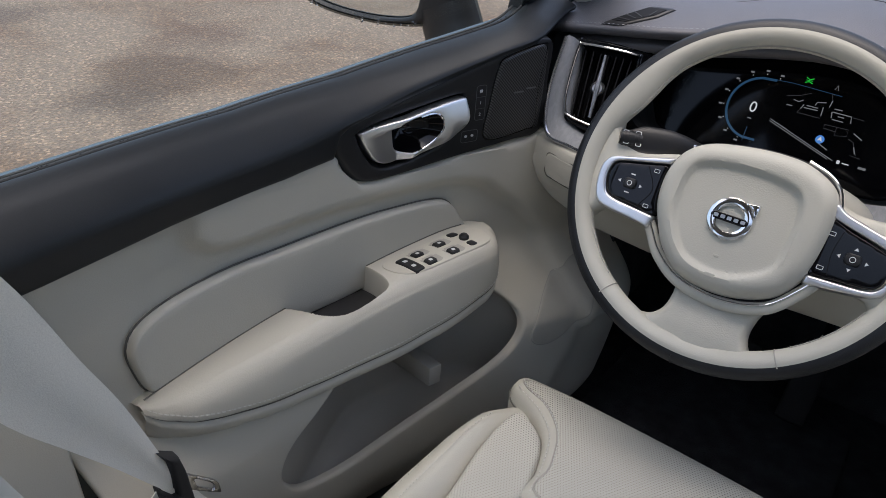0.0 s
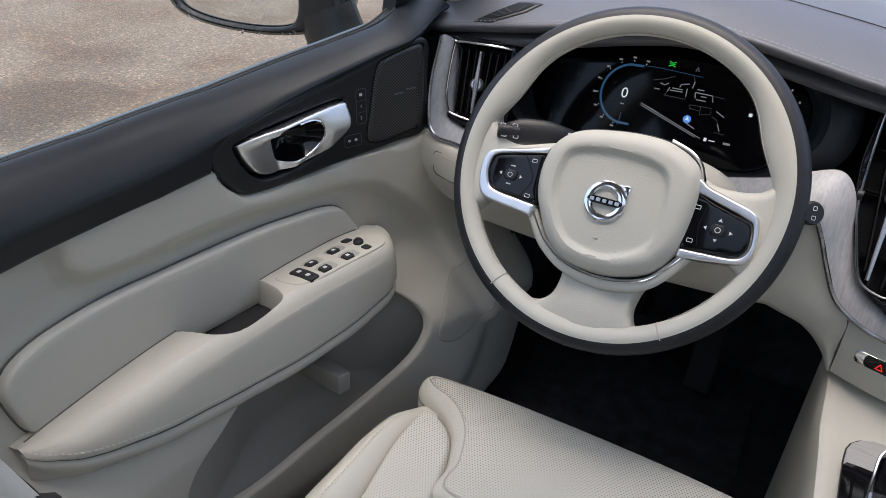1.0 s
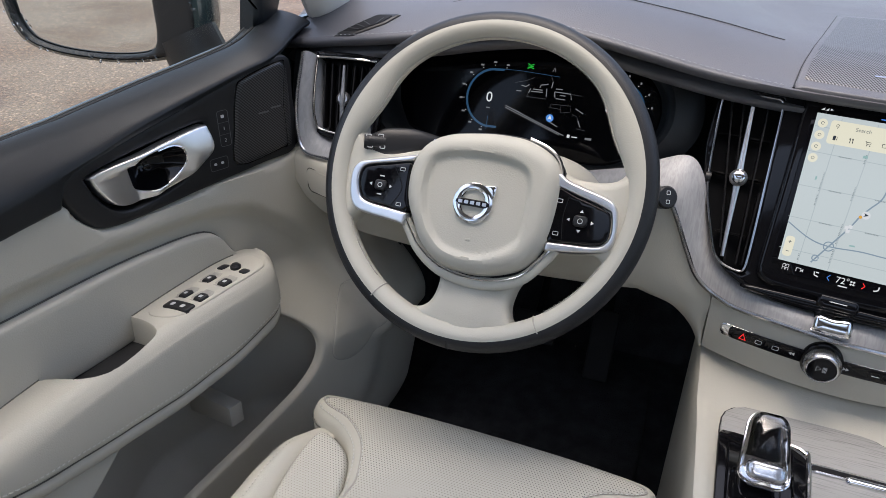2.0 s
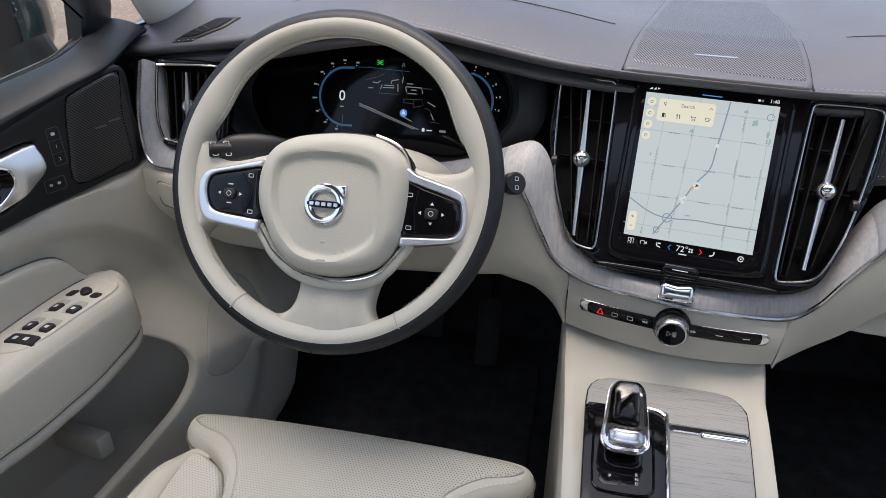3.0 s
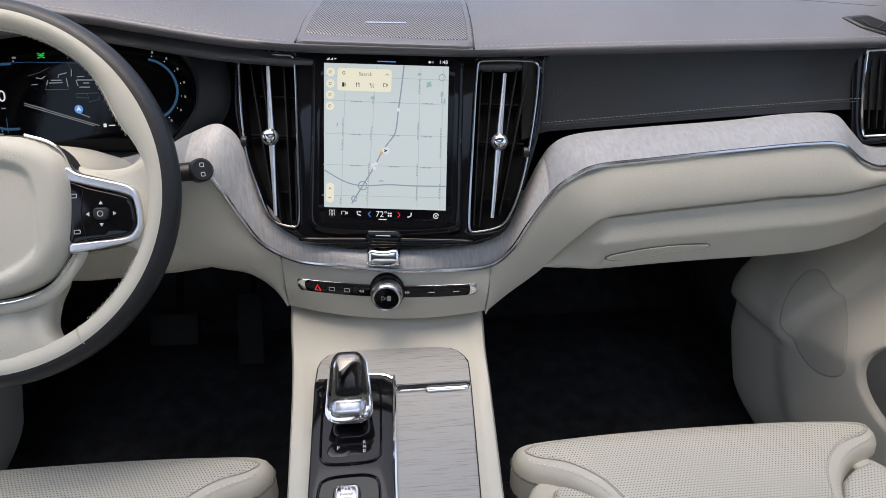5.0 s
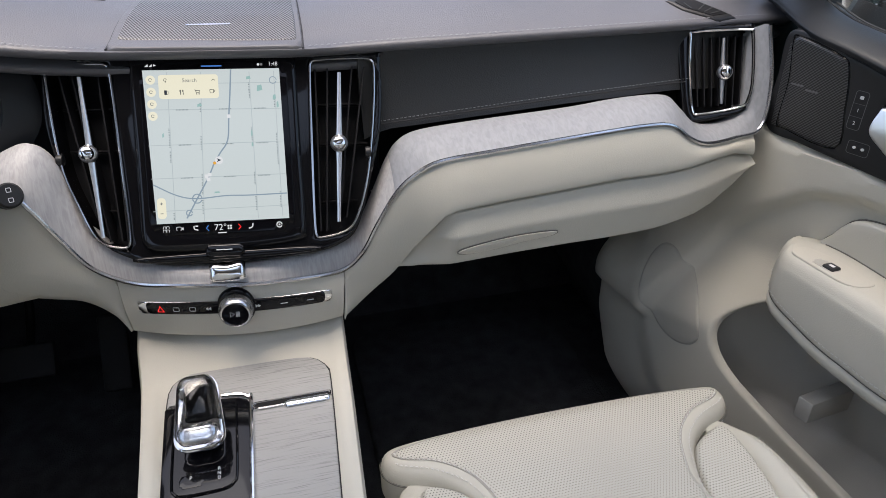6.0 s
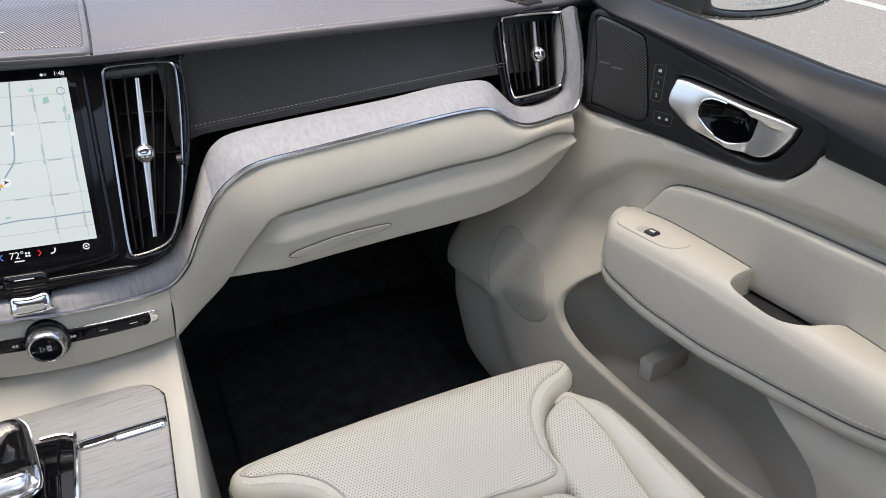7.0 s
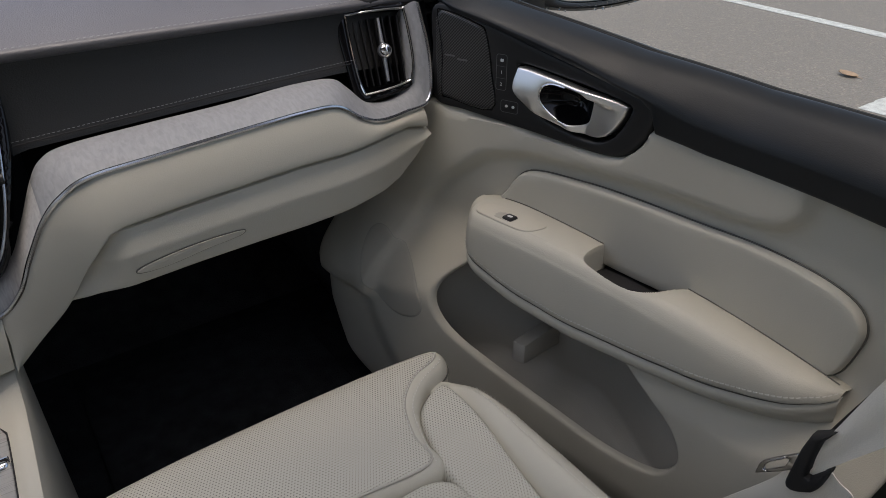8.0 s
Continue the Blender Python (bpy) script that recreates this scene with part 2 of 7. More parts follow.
def dotted(name, colour, hole, pitch, size, rough, axes=(0, 1), grain=(500, 0.0003), row=0.5, turn=0.0, slot=1.0):
    """Leather or sheet with rows of small punched holes."""
    m = surface(name, colour, rough, grain=grain, vary=(9, 0.04))
    n, l = m.node_tree.nodes, m.node_tree.links
    b = n["Principled BSDF"]
    co = n.new("ShaderNodeTexCoord")
    mp = n.new("ShaderNodeMapping")
    mp.inputs["Rotation"].default_value = (turn, 0, 0) if 0 not in axes else (0, 0, turn)
    sp = n.new("ShaderNodeSeparateXYZ")
    l.new(co.outputs["Object"], mp.inputs[0])
    l.new(mp.outputs[0], sp.inputs[0])
    u = math_node(n, l, "DIVIDE", sp.outputs[axes[0]], pitch)
    v = math_node(n, l, "DIVIDE", sp.outputs[axes[1]], pitch * 0.87)
    odd = math_node(n, l, "MULTIPLY", math_node(n, l, "FLOORED_MODULO", math_node(n, l, "FLOOR", v), 2.0), row)
    fu = math_node(n, l, "MULTIPLY", math_node(n, l, "SUBTRACT", math_node(n, l, "FRACT", math_node(n, l, "ADD", u, odd)), 0.5), slot)
    fv = math_node(n, l, "SUBTRACT", math_node(n, l, "FRACT", v), 0.5)
    d = math_node(n, l, "SQRT", math_node(n, l, "ADD", math_node(n, l, "MULTIPLY", fu, fu), math_node(n, l, "MULTIPLY", fv, fv)))
    k = n.new("ShaderNodeMapRange")
    k.inputs[1].default_value, k.inputs[2].default_value = size * 0.75, size * 1.25
    l.new(d, k.inputs[0])
    mx = n.new("ShaderNodeMix")
    mx.data_type = "RGBA"
    mx.inputs[6].default_value = (*hole, 1)
    old = [x for x in l if x.to_socket == b.inputs["Base Color"]][0].from_socket
    l.new(k.outputs[0], mx.inputs[0])
    l.new(old, mx.inputs[7])
    l.new(mx.outputs[2], b.inputs["Base Color"])
    return m


def grained(name, light, dark, rough, stretch, scale=1.0, metal=0.0, bump=0.0002):
    """Open-pore wood or brushed sheet: fine streaks of two tones."""
    m, n, l, b = nodes_of(name)
    co = n.new("ShaderNodeTexCoord")
    mp = n.new("ShaderNodeMapping")
    mp.inputs["Scale"].default_value = stretch
    l.new(co.outputs["Object"], mp.inputs[0])
    t = n.new("ShaderNodeTexNoise")
    t.inputs["Scale"].default_value, t.inputs["Detail"].default_value, t.inputs["Distortion"].default_value = scale, 8, 0.6
    c = n.new("ShaderNodeValToRGB")
    c.color_ramp.elements[0].position, c.color_ramp.elements[1].position = 0.33, 0.62
    c.color_ramp.elements[0].color, c.color_ramp.elements[1].color = (*dark, 1), (*light, 1)
    u = n.new("ShaderNodeBump")
    u.inputs["Distance"].default_value = bump
    l.new(mp.outputs[0], t.inputs["Vector"])
    l.new(t.outputs[0], c.inputs[0])
    l.new(c.outputs[0], b.inputs["Base Color"])
    l.new(t.outputs[0], u.inputs["Height"])
    l.new(u.outputs[0], b.inputs["Normal"])
    b.inputs["Roughness"].default_value, b.inputs["Metallic"].default_value = rough, metal
    return m


def lit(name, colour, strength):
    m, n, l, b = nodes_of(name)
    b.inputs["Base Color"].default_value = (0.01, 0.01, 0.01, 1)
    b.inputs["Roughness"].default_value = 0.2
    b.inputs["Emission Color"].default_value = (*colour, 1)
    b.inputs["Emission Strength"].default_value = strength * 0.455
    return m


CREAM = (0.475, 0.457, 0.393)
BEIGE = surface("cream_leather", CREAM, 0.60, spec=0.33, grain=(700, 0.00025), vary=(7, 0.035), wear=(12, 0.05))
SOFT = surface("cream_soft_plastic", (0.495, 0.472, 0.402), 0.66, spec=0.35, grain=(900, 0.00025), vary=(5, 0.03), wear=(9, 0.05))
PERF = dotted("perforated_cream_leather", CREAM, (0.10, 0.095, 0.08), 0.0036, 0.20, 0.58)
THREAD = surface("grey_thread", (0.56, 0.55, 0.51), 0.7)
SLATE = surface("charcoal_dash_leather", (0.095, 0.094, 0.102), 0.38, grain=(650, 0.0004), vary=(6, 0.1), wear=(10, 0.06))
BLACK = surface("black_soft_plastic", (0.010, 0.0120, 0.0145), 0.42, spec=0.36, grain=(900, 0.00015), vary=(8, 0.15), wear=(11, 0.06))
SATIN = surface("satin_black_plastic", (0.012, 0.012, 0.013), 0.42, spec=0.4, grain=(1200, 0.0001), vary=(10, 0.1))
RIM = surface("black_wheel_leather", (0.013, 0.014, 0.016), 0.45, spec=0.4, grain=(800, 0.0003), vary=(14, 0.12))
PIANO = surface("piano_black", (0.004, 0.004, 0.005), 0.05, spec=0.30, wear=(30, 0.02))
CAVITY = surface("dark_cavity_plastic", (0.010, 0.010, 0.011), 0.55, spec=0.15, vary=(20, 0.2))
CHROME = surface("polished_chrome", (0.82, 0.82, 0.83), 0.09, metal=1.0, wear=(40, 0.03))
PILLAR = surface("pale_pillar_fabric", (0.80, 0.78, 0.73), 0.85, grain=(500, 0.0004), vary=(5, 0.04))
PODTRIM = surface("satin_chrome", (0.72, 0.72, 0.73), 0.33, metal=1.0, wear=(25, 0.04))
DARKCHROME = surface("smoked_chrome", (0.42, 0.42, 0.43), 0.20, metal=1.0, wear=(30, 0.04))
SILVER = surface("brushed_aluminium", (0.60, 0.60, 0.61), 0.22, metal=1.0, grain=(300, 0.00005), wear=(25, 0.05))
HANDLE = surface("satin_silver", (0.84, 0.84, 0.85), 0.33, metal=1.0, grain=(900, 0.00002))
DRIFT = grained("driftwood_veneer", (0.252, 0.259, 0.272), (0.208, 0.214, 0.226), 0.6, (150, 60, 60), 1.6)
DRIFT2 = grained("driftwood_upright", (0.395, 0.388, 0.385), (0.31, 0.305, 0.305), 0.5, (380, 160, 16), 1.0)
LINED = grained("lined_console_veneer", (0.310, 0.306, 0.292), (0.185, 0.181, 0.174), 0.7, (24, 900, 300), 1.0, bump=0.0003)
LINED.node_tree.nodes["Color Ramp"].color_ramp.elements[0].position = 0.30
LINED.node_tree.nodes["Color Ramp"].color_ramp.elements[1].position = 0.46
MESH = dotted("speaker_mesh", (0.17, 0.17, 0.18), (0.006, 0.006, 0.006), 0.0031, 0.36, 0.4, row=0.0, turn=1.0, slot=0.66)
DMESH = dotted("door_speaker_mesh", (0.062, 0.062, 0.064), (0.004, 0.004, 0.004), 0.0030, 0.34, 0.36, axes=(1, 2), row=0.0, turn=0.85, slot=0.6)
CARPET = surface("black_carpet", (0.046, 0.047, 0.051), 0.95, spec=0.1, grain=(350, 0.002), vary=(30, 0.3))
RUBBER = surface("black_rubber", (0.012, 0.012, 0.013), 0.7, vary=(20, 0.2))
WEB = grained("cream_belt_webbing", (0.80, 0.77, 0.69), (0.70, 0.67, 0.60), 0.65, (60, 900, 900), 1.0)
# the dash leather again, darkened for the shade on the upright fascia
FASCIA = surface("shaded_dash_leather", (0.012, 0.0128, 0.0135), 0.44, grain=(650, 0.0004), vary=(6, 0.1), wear=(10, 0.06))
REARTRIM = surface("cream_rear_trim", (0.36, 0.345, 0.30), 0.9, grain=(500, 0.0005), vary=(4, 0.05))
LINING = surface("headliner_fabric", (0.20, 0.196, 0.19), 0.9, grain=(500, 0.0005), vary=(4, 0.05))
PAINT = surface("dark_green_car_paint", (0.03, 0.045, 0.045), 0.25, coat=0.8, vary=(3, 0.05))
MIRROR = surface("mirror_glass", (0.85, 0.88, 0.88), 0.02, metal=1.0)
CRYSTAL, _n, _l, _b = nodes_of("crystal_glass")
_b.inputs["Base Color"].default_value = (0.97, 0.98, 1.0, 1)
_b.inputs["Roughness"].default_value, _b.inputs["IOR"].default_value = 0.02, 1.5
_b.inputs["Transmission Weight"].default_value = 1.0
RAIN = surface("rain_water", (0.02, 0.022, 0.024), 0.04, spec=0.6)
MAPGROUND = lit("map_ground_light", (0.63, 0.70, 0.712), 0.685)
MAPGRID = lit("map_road_light", (0.49, 0.56, 0.58), 0.68)
MAPBLUE = lit("map_highway_light", (0.29, 0.38, 0.47), 0.64)
MAPGREEN = lit("map_park_light", (0.36, 0.58, 0.56), 0.62)
CARD = lit("map_card_light", (0.86, 0.83, 0.66), 0.73)
MAPTEXT = lit("map_text", (0.31, 0.36, 0.38), 0.6)
INK = lit("screen_ink", (0.03, 0.04, 0.06), 0.5)
WHITE = lit("screen_white", (0.9, 0.92, 0.95), 0.6)
DIM = lit("screen_dim_white", (0.55, 0.57, 0.6), 0.25)
BLUE = lit("screen_blue", (0.10, 0.32, 0.85), 0.65)
FAINT = lit("screen_faint_grey", (0.5, 0.5, 0.55), 0.07)
ARC = lit("dial_blue", (0.05, 0.16, 0.32), 0.3)
RED = lit("warning_red", (0.9, 0.02, 0.02), 1.0)
GREEN = lit("signal_green", (0.02, 0.6, 0.05), 0.7)
ORANGE = lit("screen_orange", (0.9, 0.45, 0.05), 0.6)
MARK = surface("printed_white_mark", (0.6, 0.6, 0.6), 0.5)
SCREEN = surface("black_screen_glass", (0.003, 0.003, 0.004), 0.07, spec=0.18)

m_, n_, l_, b_ = nodes_of("wet_asphalt")
co_ = n_.new("ShaderNodeTexCoord")
big = n_.new("ShaderNodeTexNoise")
big.inputs["Scale"].default_value, big.inputs["Detail"].default_value = 1.0, 6
fine = n_.new("ShaderNodeTexVoronoi")
fine.inputs["Scale"].default_value = 55
spk = n_.new("ShaderNodeTexVoronoi")
spk.inputs["Scale"].default_value = 75
tone = n_.new("ShaderNodeSeparateColor")
l_.new(spk.outputs["Color"], tone.inputs[0])
ramp = n_.new("ShaderNodeValToRGB")
ramp.color_ramp.elements[0].position, ramp.color_ramp.elements[1].position = 0.38, 0.54
ramp.color_ramp.elements[0].color, ramp.color_ramp.elements[1].color = (0.128, 0.088, 0.059, 1), (0.172, 0.134, 0.101, 1)
spec_ = n_.new("ShaderNodeValToRGB")
for k, c in ((0.0, (0.72, 0.70, 0.68, 1)), (1.0, (2.2, 2.05, 1.85, 1))):
    spec_.color_ramp.elements[int(k)].position, spec_.color_ramp.elements[int(k)].color = k, c
for k, c in ((0.55, (0.98, 0.98, 0.97, 1)), (0.86, (1.22, 1.17, 1.10, 1))):
    spec_.color_ramp.elements.new(k).color = c
mul = n_.new("ShaderNodeVectorMath")
mul.operation = "MULTIPLY"
bmp = n_.new("ShaderNodeBump")
bmp.inputs["Distance"].default_value = 0.006
for t_ in (big, fine, spk):
    l_.new(co_.outputs["Object"], t_.inputs["Vector"])
l_.new(big.outputs[0], ramp.inputs[0])
l_.new(tone.outputs[0], spec_.inputs[0])
sx_ = n_.new("ShaderNodeSeparateXYZ")
l_.new(co_.outputs["Object"], sx_.inputs[0])
side_ = n_.new("ShaderNodeMapRange")
side_.inputs[1].default_value, side_.inputs[2].default_value = -0.5, 1.5
l_.new(sx_.outputs[0], side_.inputs[0])
dry_ = n_.new("ShaderNodeMix")
dry_.data_type = "RGBA"
dry_.inputs[7].default_value = (0.180, 0.162, 0.145, 1)
l_.new(side_.outputs[0], dry_.inputs[0])
l_.new(ramp.outputs[0], dry_.inputs[6])
# brown damp stains on the driver's side
base_ = dry_.outputs[2]
for place, reach, tint in (((-3.70, 1.10, 0), 0.50, (0.060, 0.044, 0.032, 1)), ((-4.05, 1.60, 0), 0.55, (0.080, 0.055, 0.037, 1)), ((-4.40, 2.20, 0), 0.60, (0.088, 0.056, 0.038, 1)), ((-5.9, 1.5, 0), 0.45, (0.075, 0.055, 0.042, 1))):
    far_ = n_.new("ShaderNodeVectorMath")
    far_.operation = "DISTANCE"
    far_.inputs[1].default_value = place
    l_.new(co_.outputs["Object"], far_.inputs[0])
    add_ = n_.new("ShaderNodeMath")
    add_.operation, add_.inputs[1].default_value = "MULTIPLY_ADD", reach * 2.2
    l_.new(big.outputs[0], add_.inputs[0])
    l_.new(far_.outputs["Value"], add_.inputs[2])
    edge_ = n_.new("ShaderNodeMapRange")
    edge_.interpolation_type = "SMOOTHSTEP"
    edge_.inputs[1].default_value, edge_.inputs[2].default_value, edge_.inputs[3].default_value, edge_.inputs[4].default_value = reach * 1.1, reach * 2.1, 0.75, 0.0
    l_.new(add_.outputs[0], edge_.inputs[0])
    mix_ = n_.new("ShaderNodeMix")
    mix_.data_type, mix_.inputs[7].default_value = "RGBA", tint
    l_.new(edge_.outputs[0], mix_.inputs[0])
    l_.new(base_, mix_.inputs[6])
    base_ = mix_.outputs[2]
# the drier side is smoother
calm_ = n_.new("ShaderNodeMix")
calm_.data_type, calm_.inputs[7].default_value = "RGBA", (1.02, 1.0, 0.98, 1)
half_ = n_.new("ShaderNodeMath")
half_.operation, half_.inputs[1].default_value = "MULTIPLY", 0.6
l_.new(side_.outputs[0], half_.inputs[0])
l_.new(half_.outputs[0], calm_.inputs[0])
l_.new(spec_.outputs[0], calm_.inputs[6])
l_.new(base_, mul.inputs[0])
l_.new(calm_.outputs[2], mul.inputs[1])
l_.new(mul.outputs[0], b_.inputs["Base Color"])
l_.new(fine.outputs["Distance"], bmp.inputs["Height"])
l_.new(bmp.outputs[0], b_.inputs["Normal"])
b_.inputs["Roughness"].default_value, b_.inputs["Specular IOR Level"].default_value = 0.6, 0.3
ASPHALT = m_

g_, n_, l_, b_ = nodes_of("window_glass")
n_.remove(b_)
tr_ = n_.new("ShaderNodeBsdfTransparent")
gl_ = n_.new("ShaderNodeBsdfGlossy")
gl_.inputs["Roughness"].default_value = 0.02
tr_.inputs[0].default_value = (0.93, 0.96, 0.95, 1)
fr_ = n_.new("ShaderNodeFresnel")
fr_.inputs["IOR"].default_value = 1.18
mx_ = n_.new("ShaderNodeMixShader")
l_.new(fr_.outputs[0], mx_.inputs[0])
l_.new(tr_.outputs[0], mx_.inputs[1])
l_.new(gl_.outputs[0], mx_.inputs[2])
l_.new(mx_.outputs[0], n_["Material Output"].inputs[0])
GLASS = g_

# ---- the large structure ----
YD = [-0.9, -0.43, -0.33, -0.25, -0.14, -0.05, 0.0, 0.07, 0.15, 0.3]
XDO = [0.80, 0.79, 0.789, 0.785, 0.766, 0.739, 0.722, 0.692, 0.66, 0.62]


def xd(y):
    """Half the width between the door panels at y."""
    return (np.interp(y - 0.03, YD, XDO) + np.interp(y, YD, XDO) + np.interp(y + 0.03, YD, XDO)) / 3


def ground():
    P = np.array([[(x, y, 0.0) for y in (-400, -8, 10, 400)] for x in (-400, -8, 8, 400)])
    ob = part("ground", sheet(P), ASPHALT)
    tagged(ob, "damp grey and brown asphalt of a car park", "asphalt", kind="structure")


def painted_line(a, b, width=0.1):
    a, b = Vector((*a, 0.0)), Vector((*b, 0.0))
    d = (b - a).normalized()
    s = Vector((-d.y, d.x, 0)) * width / 2
    n = 40
    P = np.array([[(*(a + (b - a) * (k / n) + s * (q + 0.12 * noise.noise(Vector((k * 0.9, q, 3)))))[:2], 0.004) for q in (-1, -0.5, 0.5, 1)] for k in range(n + 1)])
    ob = part("parking_line", slab(P, (0, 0, -0.003)), LINEPAINT)
    tagged(ob, "worn white painted parking bay line on asphalt", "line", group="parking lines", kind="structure")


LINEPAINT = surface("worn_line_paint", (0.46, 0.455, 0.435), 0.6, vary=(18, 0.25), grain=(60, 0.002))
ground()
painted_line((6.42, 4.6), (5.90, 1.06), 0.14)
painted_line((4.20, 0.97), (5.93, 0.98), 0.15)


def fallen_leaf(x, y):
    lf = thing("fallen_leaf", "dry orange-brown leaf lying on the asphalt", "leaf", (x, y, 0))
    G = np.array([[(x + a * 0.045 * math.sin(math.pi * (0.05 + 0.9 * k)) ** 0.8, y + 0.12 * (k - 0.5), 0.006 + 0.012 * a * a + 0.01 * k * k) for a in np.linspace(-1, 1, 5)] for k in np.linspace(0, 1, 9)])
    part("blade", slab(G, (0, 0, -0.002)), LEAF, lf)
    part("stalk", tube([(x, y - 0.054, 0.007), (x + 0.008, y - 0.09, 0.006)], 0.002, 6), LEAF, lf)


LEAF = surface("dry_leaf", (0.33, 0.22, 0.14), 0.6, vary=(25, 0.3))
fallen_leaf(4.757, 1.394)


def cabin():
    fl = part("floor", rbox((1.5, 2.6, 0.05), 0.01, pose(0, -0.35, 0.395)), CARPET)
    tagged(fl, "black carpeted footwell floor", "floor", kind="structure")
    # toe board that closes the footwells in front
    P = np.array([[(x, y, z) for y, z in ((0.62, 0.41), (0.72, 0.5), (0.80, 0.68), (0.80, 1.1))] for x in np.linspace(-0.76, 0.76, 12)])
    fw = part("wall_front", slab(P, (0, 0.03, 0)), CARPET)
    tagged(fw, "black carpeted toe board under the dashboard", "wall", kind="structure")
    # roof lining, with an unseen opening added to light the doors from above
    out = rounded(-0.62, -1.75, 0.62, -0.06, 0.12)
    rf = part("ceiling", pad(out, lambda u, v, w: (u, v, 1.53 - 0.05 * (u / 0.6) ** 2 - w), 0.01, 0.03, 0.05, 0.03, [rounded(-0.36, -1.20, 0.36, -0.42, 0.06)]), LINING)
    tagged(rf, "dark fabric roof lining over the cabin", "ceiling", kind="structure")
    pane = part("added_roof_pane", pad(rounded(-0.40, -1.24, 0.40, -0.38, 0.06), lambda u, v, w: (u, v, 1.552 - 0.05 * (u / 0.6) ** 2 + w), 0.004, 0.002, 0.05, 0.004), GLASS)
    pane.visible_shadow = False
    tagged(pane, "unseen glass pane over the added roof opening", "roof window", kind="structure")
    for s in (-1, 1):
        P = np.array([[(s * (0.835 - 0.22 * max(0, z - 1.06)), y, z) for z in (0.40, 0.7, 1.06)] for y in np.linspace(-1.90, -0.78, 8)])
        b = part("wall_side", slab(P, (s * 0.03, 0, 0)), REARTRIM)
        tagged(b, "plain dark rear side of the cabin", "wall", kind="structure")
        # front pillar, from the corner of the dashboard up to the roof
        path = catmull([(s * 0.715, 0.34, 1.115), (s * 0.692, 0.25, 1.20), (s * 0.675, 0.17, 1.29), (s * 0.63, -0.05, 1.45), (s * 0.57, -0.25, 1.525)], 8)
        pl = part("pillar_front", tube(path, 0.050, 16, up=(s, 0, 0.3), flat=0.6), PILLAR)
        tagged(pl, "cream windscreen pillar trim", "pillar", kind="structure")
        path = catmull([(s * 0.79, -0.66, 0.42), (s * 0.80, -0.66, 0.9), (s * 0.74, -0.70, 1.2), (s * 0.60, -0.74, 1.52)], 8)
        pb = part("pillar_centre", tube(path, 0.075, 16, up=(s, 0, 0.1), flat=0.45), SOFT)
        tagged(pb, "cream centre pillar trim behind the door", "pillar", kind="structure")
        bt = part("pillar_trim", rbox((0.05, 0.385, 0.56), 0.015, pose(s * 0.797, -0.7075, 0.69)), SOFT)
        tagged(bt, "cream lower trim of the centre pillar", "pillar trim", kind="structure")
        # black strip: door seal that also stands in for the groove's soft shade
        ds = part("trim_seal", tube(catmull([(s * 0.802, -0.543, 1.08), (s * 0.797, -0.517, 1.01), (s * 0.790, -0.486, 0.905), (s * 0.774, -0.450, 0.79), (s * 0.764, -0.435, 0.7), (s * 0.767, -0.43, 0.5)], 8), 0.004, 10, up=(s, 0, 0)), RUBBER)
        tagged(ds, "black strip for the door seal and the shade in its groove", "seal", kind="structure")
        # footwell side trim ahead of the door
        P = np.array([[(s * (0.60 + 0.10 * smooth01((0.62 - z) / 0.2)), y, z) for z in np.linspace(0.4, 1.0, 14)] for y in np.linspace(0.275, 0.75, 10)])
        kp = part("wall_kick", slab(P, (s * 0.02, 0, 0)), CARPET)
        tagged(kp, "black footwell side lining", "wall", kind="structure")
        # sill
        sl = part("trim_sill", rbox((0.10, 1.0, 0.06), 0.02, pose(s * 0.76, -0.28, 0.43)), BLACK)
        tagged(sl, "black door sill trim", "trim", kind="structure")
    # unseen closing wall, made tall to block light from behind
    rb = part("wall_rear", rbox((1.5, 0.08, 1.05), 0.03, pose(0, -1.9, 0.92)), REARTRIM)
    tagged(rb, "plain unseen rear wall, added to block light from behind", "wall", kind="structure")


cabin()


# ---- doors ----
# darker than the cream lining; also on switch wells, seams and divider
POCKETING = surface("taupe_trim", (0.37, 0.353, 0.31), 0.6, grain=(900, 0.0003), vary=(6, 0.05))
# grey for lines that imitate the highlight on key bevels; also badge bars
KEYEDGE = surface("grey_edge_line", (0.10, 0.10, 0.105), 0.35)
COVER = surface("taupe_grille_cloth", (0.42, 0.40, 0.343), 0.8, grain=(1200, 0.0003), vary=(8, 0.06))
# dark tone laid along seams and gaps to imitate the shade in them
SEAMSHADE = surface("seam_shade_tone", (0.11, 0.105, 0.09), 0.8)
POCKET = catmull([(0.0, 0.800), (0.026, 0.792), (0.051, 0.768), (0.061, 0.738), (0.048, 0.694), (0.003, 0.658), (-0.10, 0.620), (-0.21, 0.600), (-0.285, 0.613),
                  (-0.314, 0.645), (-0.315, 0.675), (-0.292, 0.708), (-0.238, 0.740), (-0.16, 0.775), (-0.08, 0.80)], 5, True)
RIDGE = [(-0.356, 1.06), (-0.354, 0.992), (-0.335, 0.970), (-0.29, 0.962), (-0.2, 0.961), (-0.09, 0.959), (-0.01, 0.957), (0.04, 0.944), (0.096, 0.897), (0.131, 0.855),
         (0.142, 0.80), (0.15, 0.7), (0.4, 0.7), (0.4, 1.06)]
